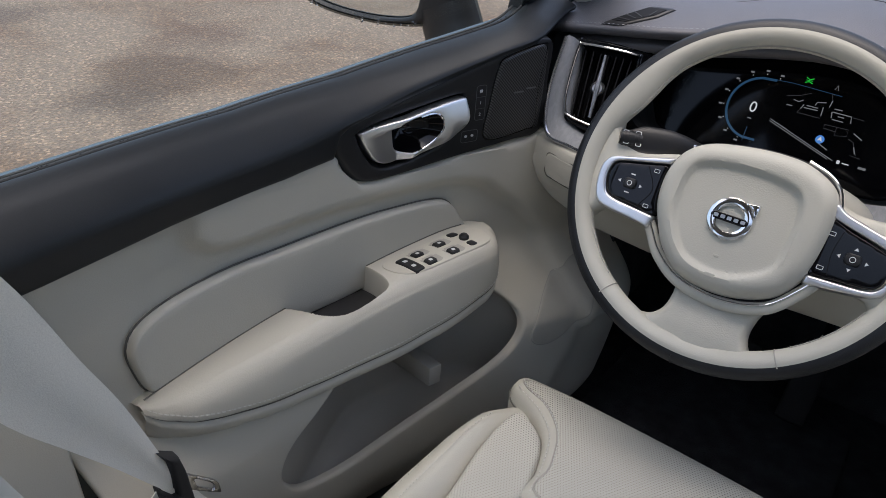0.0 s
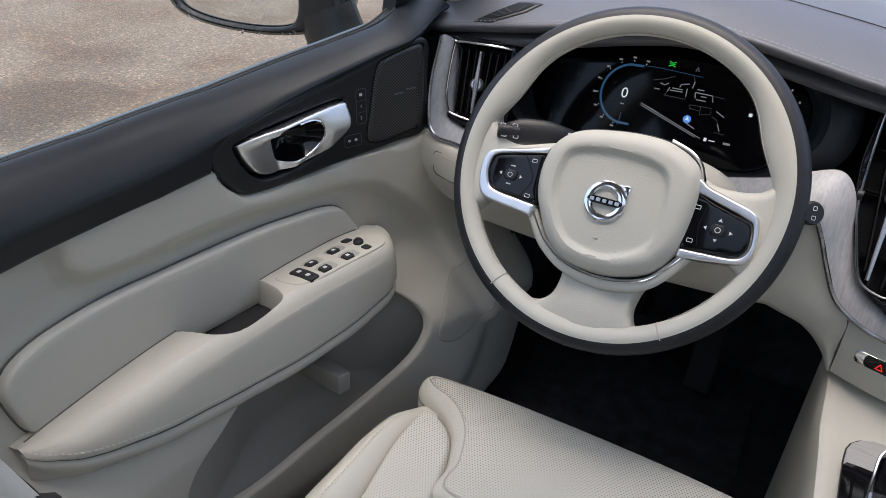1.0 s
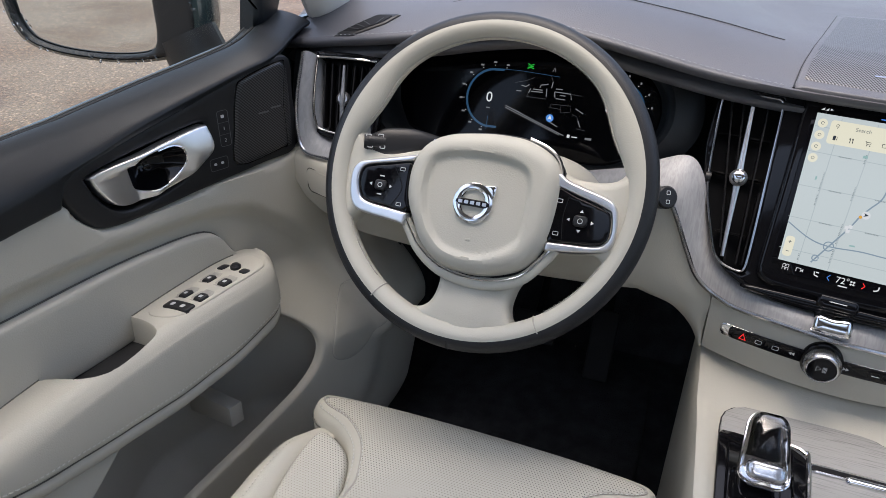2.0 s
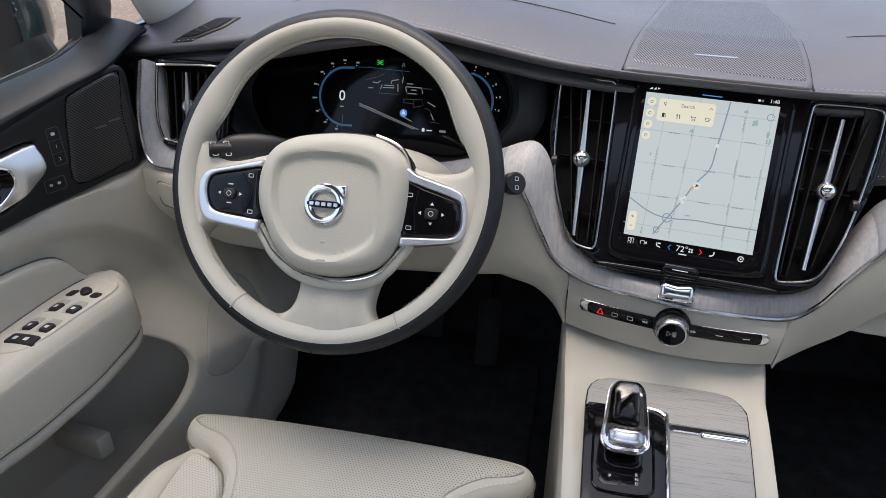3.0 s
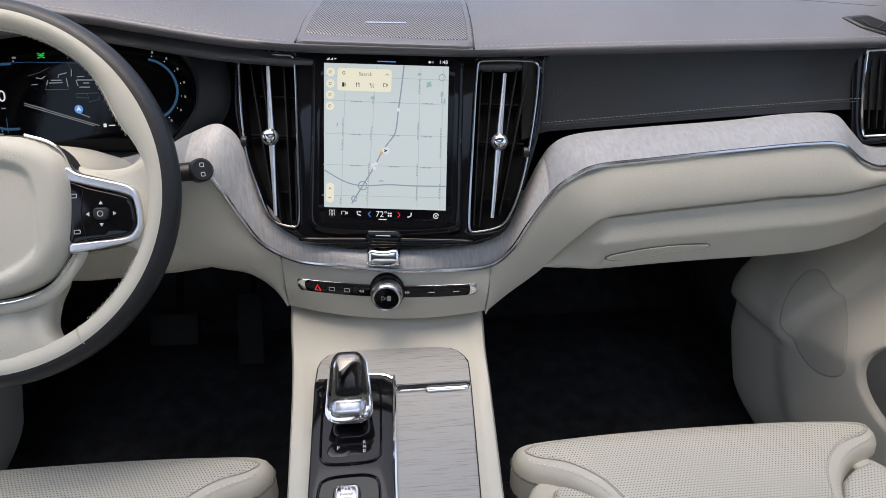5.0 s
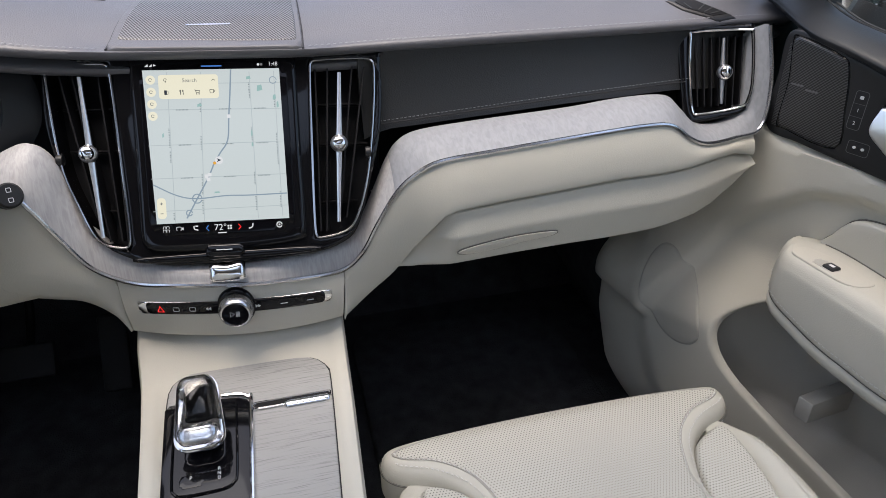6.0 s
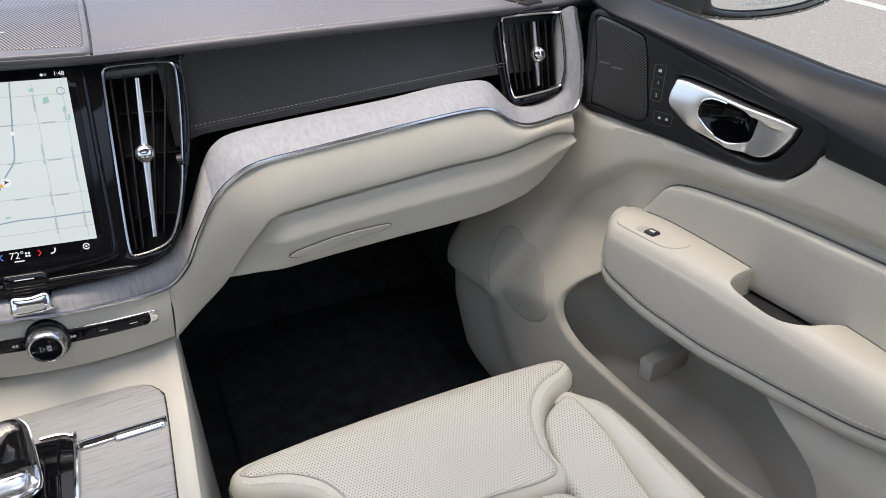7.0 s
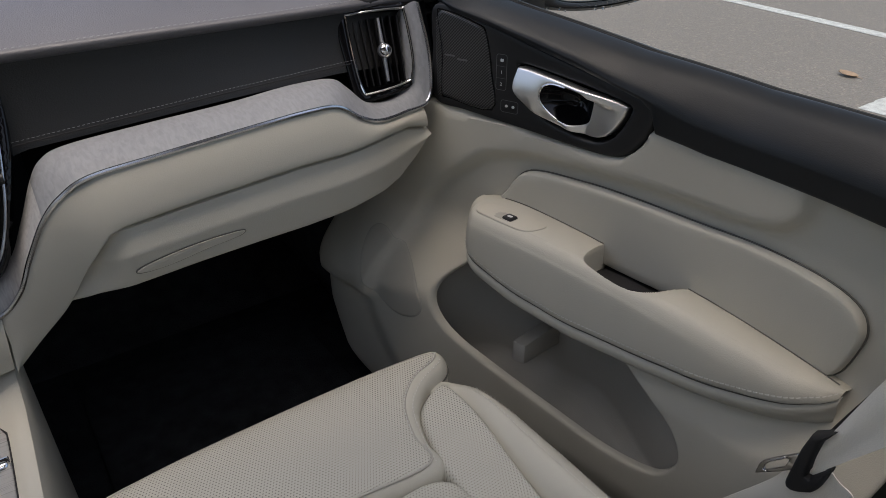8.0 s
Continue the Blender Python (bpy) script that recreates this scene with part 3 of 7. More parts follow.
INSERT = catmull([(0.002, 0.905), (-0.024, 0.936), (-0.10, 0.941), (-0.172, 0.940), (-0.25, 0.939), (-0.324, 0.942), (-0.39, 0.938), (-0.427, 0.926), (-0.441, 0.906), (-0.440, 0.880),
                  (-0.428, 0.842), (-0.40, 0.838), (-0.256, 0.835), (-0.149, 0.838), (-0.05, 0.86), (0.01, 0.88)], 6, True)
SHUT = [(0.40, 1.0), (0.275, 0.87), (0.228, 0.79), (0.186, 0.745), (0.168, 0.70), (0.156, 0.65), (0.132, 0.59), (0.09, 0.54), (0.09, 0.38), (0.5, 0.38), (0.5, 1.0)]
BEZEL = catmull([(-0.178, 1.040), (-0.175, 1.054), (-0.160, 1.066), (-0.097, 1.082), (-0.024, 1.101), (0.035, 1.119), (0.108, 1.136), (0.114, 1.08), (0.112, 1.012), (0.065, 1.002),
                 (-0.015, 0.993), (-0.095, 0.986), (-0.132, 0.987), (-0.151, 0.995), (-0.167, 1.015)], 5, True)
NOSE = [-0.020 + 0.054 * math.sin(math.pi / 2 * k / 9) for k in range(9, 0, -1)]
ARM_Y = NOSE + [-0.020, -0.07, -0.15, -0.25, -0.33, -0.40, -0.43, -0.445]
ARM_W = [0.0755 * max(0.004, 1 - ((y + 0.020) / 0.054) ** 2.4) ** 0.5 for y in NOSE] + [0.0755, 0.078, 0.077, 0.074, 0.066, 0.050, 0.036, 0.012]
ARM_I = [0.8905 - 0.004 * ((y + 0.020) / 0.054) ** 4 for y in NOSE] + [0.8895, 0.882, 0.868, 0.858, 0.852, 0.845, 0.841, 0.838]
ARM_T = [0.8915 - 0.006 * ((y + 0.020) / 0.054) ** 4 for y in NOSE] + [0.8905, 0.886, 0.877, 0.868, 0.861, 0.850, 0.843, 0.838]
ARM_B = [0.820 + 0.030 * ((y + 0.020) / 0.054) ** 2 for y in NOSE] + [0.8185, 0.799, 0.785, 0.790, 0.799, 0.815, 0.826, 0.834]
GRAB = catmull([(-0.135, -0.03), (-0.139, -0.005), (-0.147, 0.028), (-0.154, 0.052), (-0.162, 0.062), (-0.18, 0.065), (-0.203, 0.066), (-0.226, 0.064), (-0.241, 0.055), (-0.248, 0.036), (-0.252, 0.0), (-0.257, -0.03)], 6, True)


def low_h(y):
    """How far the lower lining bulges into the cabin."""
    ys_, hs = [-0.6, -0.42, -0.3, -0.1, 0.0, 0.05, 0.10, 0.15, 0.20, 0.25, 0.29, 0.32], [0.04, 0.046, 0.058, 0.062, 0.066, 0.068, 0.073, 0.078, 0.080, 0.075, 0.062, 0.03]
    return (np.interp(y - 0.02, ys_, hs) + np.interp(y, ys_, hs) + np.interp(y + 0.02, ys_, hs)) / 3


def arm(y, table):
    k = np.argsort(ARM_Y)
    ys_, ts = np.array(ARM_Y)[k], np.array(table)[k]
    r = min(0.02, abs(0.034 - y), abs(y + 0.445))
    return sum(np.interp(y + r * f, ys_, ts) for f in (-1, -0.5, 0, 0.5, 1)) / 5


def arm_top(y, h):
    """Height of the armrest's upper face."""
    w = max(arm(y, ARM_W), 0.01)
    t = min(max(h / w, 0), 1)
    return arm(y, ARM_I) + (arm(y, ARM_T) - arm(y, ARM_I)) * math.sin(math.pi / 2 * min(1, t / 0.85)) + 0.003 * math.sin(math.pi * min(1, t)) - 0.01 * max(0, t - 0.8) ** 2 * 12


def car_door(s, driver):
    side = "driver" if driver else "passenger"
    d = thing("door_1" if driver else "door_2", "closed %s door with cream and black lining and padded armrest" % side, "car door", (s * 0.8, -0.1, 0.4), "front doors", "structure")

    def D(y, z, h):
        return (s * (float(xd(y)) - h), y, z)

    # main lining, with its ridge, the bulge below and the opening of the pocket
    gy, gz = np.linspace(-0.66, 0.36, 206), np.linspace(0.40, 1.08, 137)
    q = np.stack([k.ravel() for k in np.meshgrid(gy, gz)], 1)
    h = 0.0150 * smooth01(signed(RIDGE, q) / 0.013 + 0.5) - 0.0130
    h += smooth01((0.85 - q[:, 1]) / 0.13) * (low_h(q[:, 0]) + 0.0130)
    h -= 0.008 * smooth01(signed(SHUT, q) / 0.034 + 0.5)
    h -= 0.05 * smooth01((0.56 - q[:, 1]) / 0.16)
    h -= 0.032 * smooth01((signed(BEZEL, q) + 0.001) / 0.009)
    H = h.reshape(len(gz), len(gy))

    def lin(y, z):
        i, k = (y - gy[0]) / (gy[1] - gy[0]), (z - gz[0]) / (gz[1] - gz[0])
        i, k = min(max(i, 0), len(gy) - 1.001), min(max(k, 0), len(gz) - 1.001)
        a, c = int(i), int(k)
        f, g_ = i - a, k - c
        return (H[c, a] * (1 - f) + H[c, a + 1] * f) * (1 - g_) + (H[c + 1, a] * (1 - f) + H[c + 1, a + 1] * f) * g_
    body = [(-0.455, 0.45), (0.08, 0.45), (0.168, 0.49), (0.234, 0.56), (0.280, 0.65), (0.286, 0.75), (0.286, 0.85), (0.255, 0.94), (0.20, 1.005), (0.125, 1.012), (0.065, 1.010), (-0.015, 1.010), (-0.10, 1.010), (-0.16, 1.02),
            (-0.176, 1.034), (-0.244, 1.027), (-0.377, 1.023), (-0.50, 1.014), (-0.545, 1.010)]
    lining = part("lining", pad(body, lambda u, v, w: D(u, v, lin(u, v) - 0.006 + w), 0.006, 0.005, 0.008, 0.006, [POCKET]), SOFT, d, "cream moulded lining with a long pocket", 50)
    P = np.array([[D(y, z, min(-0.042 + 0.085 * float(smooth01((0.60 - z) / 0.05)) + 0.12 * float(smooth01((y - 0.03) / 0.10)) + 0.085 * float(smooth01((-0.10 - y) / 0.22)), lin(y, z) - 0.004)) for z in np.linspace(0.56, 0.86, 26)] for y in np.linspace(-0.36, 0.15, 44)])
    part("pocket_liner", slab(P, (s * 0.004, 0, 0)), POCKETING, lining, "taupe inner wall of the pocket, darker than the lining", 60)
    # bottle divider in the pocket
    wedge = [(-0.050, 0.0, 0.690), (-0.072, 0.098, 0.702), (-0.072, 0.098, 0.668), (-0.050, 0.0, 0.650)]
    dv = as_bm([D(y + dy, z, h_ - 0.042) for dy in (-0.010, 0.010) for y, h_, z in wedge], [(0, 1, 2, 3), (7, 6, 5, 4), (0, 4, 5, 1), (1, 5, 6, 2), (2, 6, 7, 3), (3, 7, 4, 0)])
    bmesh.ops.bevel(dv, geom=list(dv.edges), offset=0.0025, segments=2, profile=0.5, affect="EDGES")
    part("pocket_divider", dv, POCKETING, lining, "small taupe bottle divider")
    # lower speaker cover
    oval = catmull([(0.192, 0.806), (0.166, 0.804), (0.134, 0.786), (0.106, 0.769), (0.082, 0.742), (0.069, 0.714), (0.073, 0.692), (0.092, 0.679), (0.118, 0.682), (0.138, 0.700), (0.156, 0.730), (0.178, 0.762), (0.199, 0.790)], 5, True)
    for _ in range(24):
        oval = (np.roll(oval, 1, 0) + 2 * oval + np.roll(oval, -1, 0)) / 4

    def front_h(y, z):
        return lin(y, z)
    cov = part("speaker_cover", pad(oval, lambda u, v, w: D(u, v, front_h(u, v) - 0.0005 + w), 0.0022, 0.003, 0.006, 0.004), COVER, d, "taupe cloth cover of the lower loudspeaker")
    part("cover_gap", tube([D(u, v, front_h(u, v)) for u, v in oval], 0.0006, 6, True, up=(s, 0, 0)), POCKETING, cov)

    # black upper trim, rolling over to the window
    yb = [-0.60, -0.48, -0.39, -0.27, -0.13, 0.015, 0.12, 0.22]
    zt = [1.084, 1.089, 1.092, 1.094, 1.107, 1.134, 1.157, 1.172]
    yl = [-0.60, -0.495, -0.377, -0.244, -0.182, -0.174, -0.160, -0.097, -0.024, 0.035, 0.125, 0.2]
    zl = [1.006, 1.010, 1.018, 1.022, 1.029, 1.052, 1.063, 1.079, 1.098, 1.116, 1.136, 1.15]
    R = []
    for y in np.r_[np.linspace(-0.545, -0.184, 44), np.linspace(-0.182, -0.155, 16), np.linspace(-0.15, 0.20, 44)]:
        a, b = np.interp(y, yl, zl), np.interp(y, yb, zt)
        zc = max(b - float(np.interp(y, [-0.6, -0.22, -0.08, 0.04, 0.2], [0.046, 0.042, 0.022, 0.013, 0.012])), a + 0.004)
        q = zc - a
        prof = catmull([(-0.004, a), (0.004, a + min(0.003, q * 0.2)), (0.006, a + q * 0.4), (0.0078, a + q * 0.8), (0.0075, zc), (0.004, zc + (b - zc) * 0.2), (-0.008, zc + (b - zc) * 0.52), (-0.021, zc + (b - zc) * 0.8), (-0.037, b - 0.0005), (-0.045, b - 0.003), (-0.049, b - 0.02)], 4)
        out_ = 0.055 * float(smooth01((y - 0.065) / 0.14))
        R.append([D(y, z, w - out_) for w, z in prof])
    part("upper_trim", slab(np.array(R), (s * 0.02, 0, -0.004)), BLACK, d, "black soft upper door trim", 70)
    # rubber strip along the glass
    line = [D(y, np.interp(y, yb, zt) - 0.003, -0.0465 - 0.055 * float(smooth01((y - 0.065) / 0.14))) for y in np.linspace(-0.545, 0.20, 50)]
    rnd = random.Random(11 if driver else 12)
    beads = []
    for k in range(60):
        f = rnd.uniform(0.06, 0.86) * 49
        i = int(f)
        p = Vector(line[i]).lerp(Vector(line[i + 1]), f - i) + Vector((s * rnd.uniform(0.0005, 0.002), 0, rnd.uniform(0.0015, 0.0026)))
        bd = bmesh.new()
        bmesh.ops.create_icosphere(bd, subdivisions=1, radius=rnd.uniform(0.0004, 0.0010))
        bmesh.ops.translate(bd, vec=p, verts=bd.verts)
        beads.append(bd)
    part("window_seal", tube(line, 0.0022, 8, flat=1.2), RUBBER, d, "black rubber window seal")
    part("outer_seal", tube([(p[0] + s * 0.0135, p[1], p[2] - 0.0025) for p in line], 0.0024, 8), RUBBER, d, "black outer weather strip")
    tagged(part("rain_beads", merge(*beads), RAIN, d, "rain beads along the foot of the glass"), kind="stuff")
    win = []
    for y in np.linspace(-0.56, 0.12, 20):
        zb = float(np.interp(y, yb, zt)) - 0.01
        top = 1.46 - max(0, (y + 0.12)) * 1.15
        win.append([(s * (float(xd(y)) + 0.052 - 0.22 * max(0, z - zb) ** 1.1), y, z) for z in np.linspace(zb, max(top, zb + 0.02), 10)])
    g = part("window", slab(np.array(win), (s * 0.004, 0, 0)), GLASS, d, "clear side window glass")
    g.visible_shadow = False
    # sail panel between mirror and pillar
    sail = pad([(0.135, 1.152), (0.19, 1.160), (0.212, 1.160), (0.204, 1.25), (0.185, 1.33), (0.150, 1.33)], lambda u, v, w: (s * (float(xd(min(u, 0.18))) + 0.047 + 0.055 * float(smooth01((u - 0.065) / 0.14)) - 0.12 * (v - 1.15) - w), u, v), 0.01, 0.01, 0.02, 0.02)
    part("sail_panel", sail, BLACK, d, "black mirror triangle panel")

    # dark panel round the handle
    outer = catmull([(-0.144, 1.047), (-0.138, 1.0545), (-0.070, 1.0665), (-0.014, 1.0745), (-0.008, 1.069), (-0.009, 1.047), (-0.024, 1.032), (-0.045, 1.017), (-0.095, 1.0055), (-0.120, 1.010), (-0.135, 1.026)], 6, True)
    mid_ = outer.mean(0)
    socket = mid_ + (outer - mid_) * np.array((1.03, 1.07)) + np.array((-0.0005, -0.0012))
    bez = pad(BEZEL, lambda u, v, w: D(u, v, -0.0105 + w), 0.012, 0.004, 0.005, 0.012, [socket])
    panel = part("handle_panel", bez, SATIN, d, "satin black panel round the handle")
    part("handle_recess", pad(mid_ + (socket - mid_) * 1.05, lambda u, v, w: D(u, v, -0.0265 + w), 0.002, 0.003, 0.004, 0.002), BLACK, panel, "black handle recess")
    hole = catmull([(-0.0432, 1.0426), (-0.0436, 1.0540), (-0.0495, 1.0606), (-0.0590, 1.0626), (-0.0733, 1.0614), (-0.0890, 1.0586), (-0.0970, 1.0553), (-0.1003, 1.0490), (-0.0995, 1.0370), (-0.0970, 1.0235),
                    (-0.0906, 1.0180), (-0.0815, 1.0164), (-0.0700, 1.0174), (-0.0620, 1.0208), (-0.0540, 1.0270), (-0.0474, 1.0342)], 4, True)

    def scoop(u, v):
        """Behind its opening the blade sinks under the upper bar."""
        under = 1.0515 + 0.17 * (u + 0.138) - v
        return 0.015 * float(smooth01((-0.076 - u) / 0.020)) * float(smooth01((u + 0.141) / 0.055)) * float(smooth01((under - 0.003) / 0.007))

    def blade(u, v):
        return 0.0035 + 0.010 * float(smooth01((u + 0.146) / 0.06)) + 0.003 * float(smooth01((u + 0.050) / 0.02)) * float(smooth01((1.072 - v) / 0.03)) - 0.006 * ((v - 1.047) / 0.03) ** 2 * float(smooth01((u + 0.10) / 0.04)) - scoop(u, v)
    hb = pad(outer, lambda u, v, w: D(u, v, blade(u, v) - 0.004 + w), 0.004, 0.0022, 0.0022, 0.008, [hole])
    handle = part("inner_handle", hb, HANDLE, d, "brushed silver inner door handle")
    front = [k for k in np.roll(hole, -int(np.argmin(hole[:, 0])), axis=0) if k[0] > -0.074]
    lip = [D(u, v, blade(u, v) - 0.0008) for u, v in front]
    part("handle_lip", tube(lip, 0.0013, 8, up=(s, 0, 0)), CHROME, handle, "bright lip of the handle opening")
    bowl = []
    cu_, cv_ = hole.mean(0)
    for k in np.linspace(1.02, 0.05, 8):
        bowl.append([D(cu_ + (u - cu_) * k, cv_ + (v - cv_) * k, (blade(u, v) - 0.003) * k * k - 0.021 * (1 - k * k)) for u, v in hole])
    part("handle_bowl", sheet(np.array(bowl), close_j=True), PIANO, handle, "gloss black bowl behind the handle")

    # upper loudspeaker
    spk = catmull([(0.028, 1.012), (0.030, 1.06), (0.038, 1.105), (0.050, 1.117), (0.098, 1.129), (0.103, 1.12), (0.097, 1.075), (0.098, 1.022), (0.088, 1.017)], 4, True)
    sp = part("speaker_grille", pad(spk, lambda u, v, w: D(u, v, -0.0004 + w), 0.0045, 0.004, 0.005, 0.002), DMESH, d, "dark woven-pattern loudspeaker grille")
    part("grille_edge", tube([D(u, v, 0.0010) for u, v in spk], 0.0013, 6, True, up=(s, 0, 0)), PIANO, sp)
    ridge = catmull([D(0.105, 1.018, -0.002), D(0.104, 1.07, -0.001), D(0.109, 1.125, -0.003)], 10)
    part("grille_ridge", tube(ridge, 0.007, 10, up=(s, 0, 0), flat=0.5), DMESH, sp, "ribbed edge strip of the grille")
    for u0 in (0.060, 0.077):
        part("badge_bar", flat_shape(rounded(u0, 1.0695 + (u0 - 0.06) * 0.2, u0 + 0.014, 1.0715 + (u0 - 0.06) * 0.2, 0.0008), D, 0.0050), KEYEDGE, sp, "small illegible badge bar")
    # seat memory keys and lock keys
    for i, (u, v) in enumerate(((0.0165, 1.0775), (0.0165, 1.0625), (0.0165, 1.0475))):
        b = part("memory_key", pad(rounded(u - 0.006, v - 0.0067, u + 0.006, v + 0.0067, 0.002), lambda a, c, w: D(a, c, -0.0004 + w), 0.002, 0.0012, 0.003, 0.001), SATIN, panel)
        if i:
            words("key_number", str(i), 0.0058, frame_of(lambda a, c, w, u=u, v=v: D(u - s * a, v + c, w), 0, 0, 0.0022), MARK, b)
        else:
            part("key_mark", flat_shape(rounded(u - 0.0018, v - 0.0018, u + 0.0018, v + 0.0018, 0.0005), D, 0.0022), MARK, b)
    part("key_edge", ribbon(rounded(0.0098, 1.0402, 0.0232, 1.0848, 0.003), 0.0007, D, 0.0022, closed=True), KEYEDGE, panel)
    for v in (1.0550, 1.0700):
        part("key_edge", ribbon([(0.0098, v), (0.0232, v)], 0.0005, D, 0.0022), KEYEDGE, panel)
    part("key_edge", ribbon(rounded(-0.0072, 1.0125, 0.0155, 1.0280, 0.003), 0.0007, D, 0.0022, closed=True), KEYEDGE, panel)
    for i, u in enumerate((-0.0004, 0.0085)):
        b = part("lock_key", pad(rounded(u - 0.0062, 1.013, u + 0.0062, 1.0275, 0.002), lambda a, c, w: D(a, c, -0.0004 + w), 0.002, 0.0012, 0.003, 0.001), SATIN, panel)
        part("key_mark", flat_shape(circle(u, 1.0205, 0.0018, 8), D, 0.0022), MARK, b)

    # padded insert and armrest
    shape = INSERT + np.array((0.004, -0.004) if driver else (0.003, 0.0))
    ins = part("padded_insert", pad(shape, lambda u, v, w: D(u, v, -0.0115 + w), 0.0125, 0.005, 0.008, 0.007), BEIGE, d, "cream leather door insert")
    part("insert_seam", tube([D(u, v, -0.0104) for u, v in shape], 0.0014, 6, True, up=(s, 0, 0)), SEAMSHADE, ins)
    rows, lip_rows, edge, edge_n = [], [], [], []
    ys = np.r_[np.linspace(0.0338, -0.02, 20), np.linspace(-0.026, -0.128, 20), np.linspace(-0.129, -0.168, 56), np.linspace(-0.170, -0.265, 66), np.linspace(-0.27, -0.30, 8), np.linspace(-0.31, -0.4445, 28)]
    for y in ys:
        w, zi, zb = (float(arm(y, t)) for t in (ARM_W, ARM_I, ARM_B))
        c = min(0.017, w * 0.34)
        prof = [(-0.018, zi - 0.004)]
        prof += [(x, arm_top(y, x)) for x in np.linspace(0.0, w - c, 60)]
        zc = arm_top(y, w - c)
        k_ = min(1.0, (zc - zb) / 0.06)
        prof += list(catmull([(w - c * 0.94, zc), (w - c * 0.62, zc - 0.0022 * k_), (w - c * 0.34, zc - 0.0065 * k_), (w - c * 0.12, zc - 0.0135 * k_), (w + 0.0008, zc - 0.024 * k_), (w + 0.0024, zc * 0.35 + zb * 0.65), (w + 0.0022, zb + 0.006 * k_), (w - 0.002, zb)], 9))
        prof = np.array(prof)
        g = smooth01(signed(GRAB, np.stack([np.full(len(prof), y), prof[:, 0]], 1)) / 0.0048 + 0.5)
        top = prof[:, 1] > zb + 0.02
        prof[:, 1] -= 0.098 * g * top
        rows.append([D(y, z, x) for x, z in prof])
        lw = max(w, 0.012)
        lip_rows.append([D(y, z, x) for x, z in catmull([(lw - 0.007, zb + 0.001), (lw - 0.0015, zb - 0.002), (lw + 0.001, zb - 0.009), (lw - 0.004, zb - 0.020), (lw * 0.6, zb - 0.033), (-0.014, zb - 0.046)], 4)])
        edge.append(D(y, zb + 0.0105, w + 0.0026))
        edge_n.append((-s, 0, 0.15))
    R = np.array(rows)
    rest = part("armrest", sheet(R), BEIGE, d, "cream leather armrest with a grab recess", 50)
    part("armrest_lip", sheet(np.array(lip_rows)), BEIGE, d, "cream lower lip of the armrest", 60)
    stitching(edge[4:], edge_n[4:], rest, THREAD, 0.0056, 0.0044, 0.0016)
    part("lip_gap", tube([D(y, float(arm(y, ARM_B)) + 0.0005, max(float(arm(y, ARM_W)), 0.012) - 0.0005) for y in np.linspace(0.027, -0.44, 90)], 0.0009, 6, up=(s, 0, 0)), SEAMSHADE, rest)
    # dark sheet inside the grab recess, put there in place of its shade
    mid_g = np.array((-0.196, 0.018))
    part("grab_shade", flat_shape(mid_g + (GRAB - mid_g) * np.array((0.97, 0.95)), lambda u, v, w: D(u, arm_top(u, max(v, 0.0)) - 0.034 + w, v), 0.0), RUBBER, rest, "dark sheet standing in for the shade in the grab recess")
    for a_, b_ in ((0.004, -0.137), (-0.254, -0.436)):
        part("rest_seam", tube([D(y, arm_top(y, 0.0012) + 0.0002, 0.0012) for y in np.linspace(a_, b_, 40)], 0.0012, 6, up=(s, 0, 0)), SEAMSHADE, rest)

    # switches
    def T(y, hh, w):
        return (s * (float(xd(y)) - hh), y, arm_top(y, hh) + w)

    def key(y, hh, ly, lh, name, label, hgt=0.004, turn=0.0):
        o = rounded(-ly / 2, -lh / 2, ly / 2, lh / 2, min(ly, lh) * 0.2)
        ca, sa = math.cos(turn), math.sin(turn)
        o = np.stack([y + o[:, 0] * ca - o[:, 1] * sa, hh + o[:, 0] * sa + o[:, 1] * ca], 1)
        return part(name, pad(o, T, hgt * 0.7, 0.0013, 0.002, 0.002), SATIN, rest, label)
    if driver:
        plate = catmull([(-0.130, 0.020), (-0.126, 0.062), (-0.05, 0.066), (-0.008, 0.061), (0.004, 0.042), (0.0, 0.018), (-0.07, 0.017)], 5, True)
    else:
        plate = catmull([(-0.082, 0.034), (-0.078, 0.062), (-0.045, 0.066), (-0.008, 0.062), (0.002, 0.050), (-0.004, 0.034), (-0.045, 0.030)], 5, True)
    part("switch_plate", pad(plate, T, 0.0012, 0.0012, 0.004, 0.002), SOFT, rest, "cream switch plate")
    if driver:
        for y, hh in ((-0.090, 0.035), (-0.090, 0.057), (-0.056, 0.033), (-0.056, 0.056)):
            part("switch_well", pad(rounded(y - 0.010, hh - 0.012, y + 0.014, hh + 0.006, 0.002), T, 0.0016, 0.0006, 0.004, 0.001), POCKETING, rest, "pale switch well")
            b = key(y - 0.002, hh, 0.014, 0.012, "window_switch", "small black window switch", 0.006)
            part("key_mark", flat_shape(rounded(y - 0.004, hh - 0.002, y, hh + 0.002, 0.0005), T, 0.0044), MARK, b)
        b = key(-0.113, 0.047, 0.015, 0.036, "lock_switch", "long black child lock switch", 0.005)
        for hh in (0.037, 0.051):
            part("key_mark", flat_shape(rounded(-0.116, hh, -0.111, hh + 0.005, 0.001), T, 0.0037), MARK, b)
        key(-0.030, 0.024, 0.012, 0.011, "mirror_key", "black mirror key", 0.004)
        key(-0.029, 0.055, 0.010, 0.011, "mirror_key", "black mirror key", 0.004)
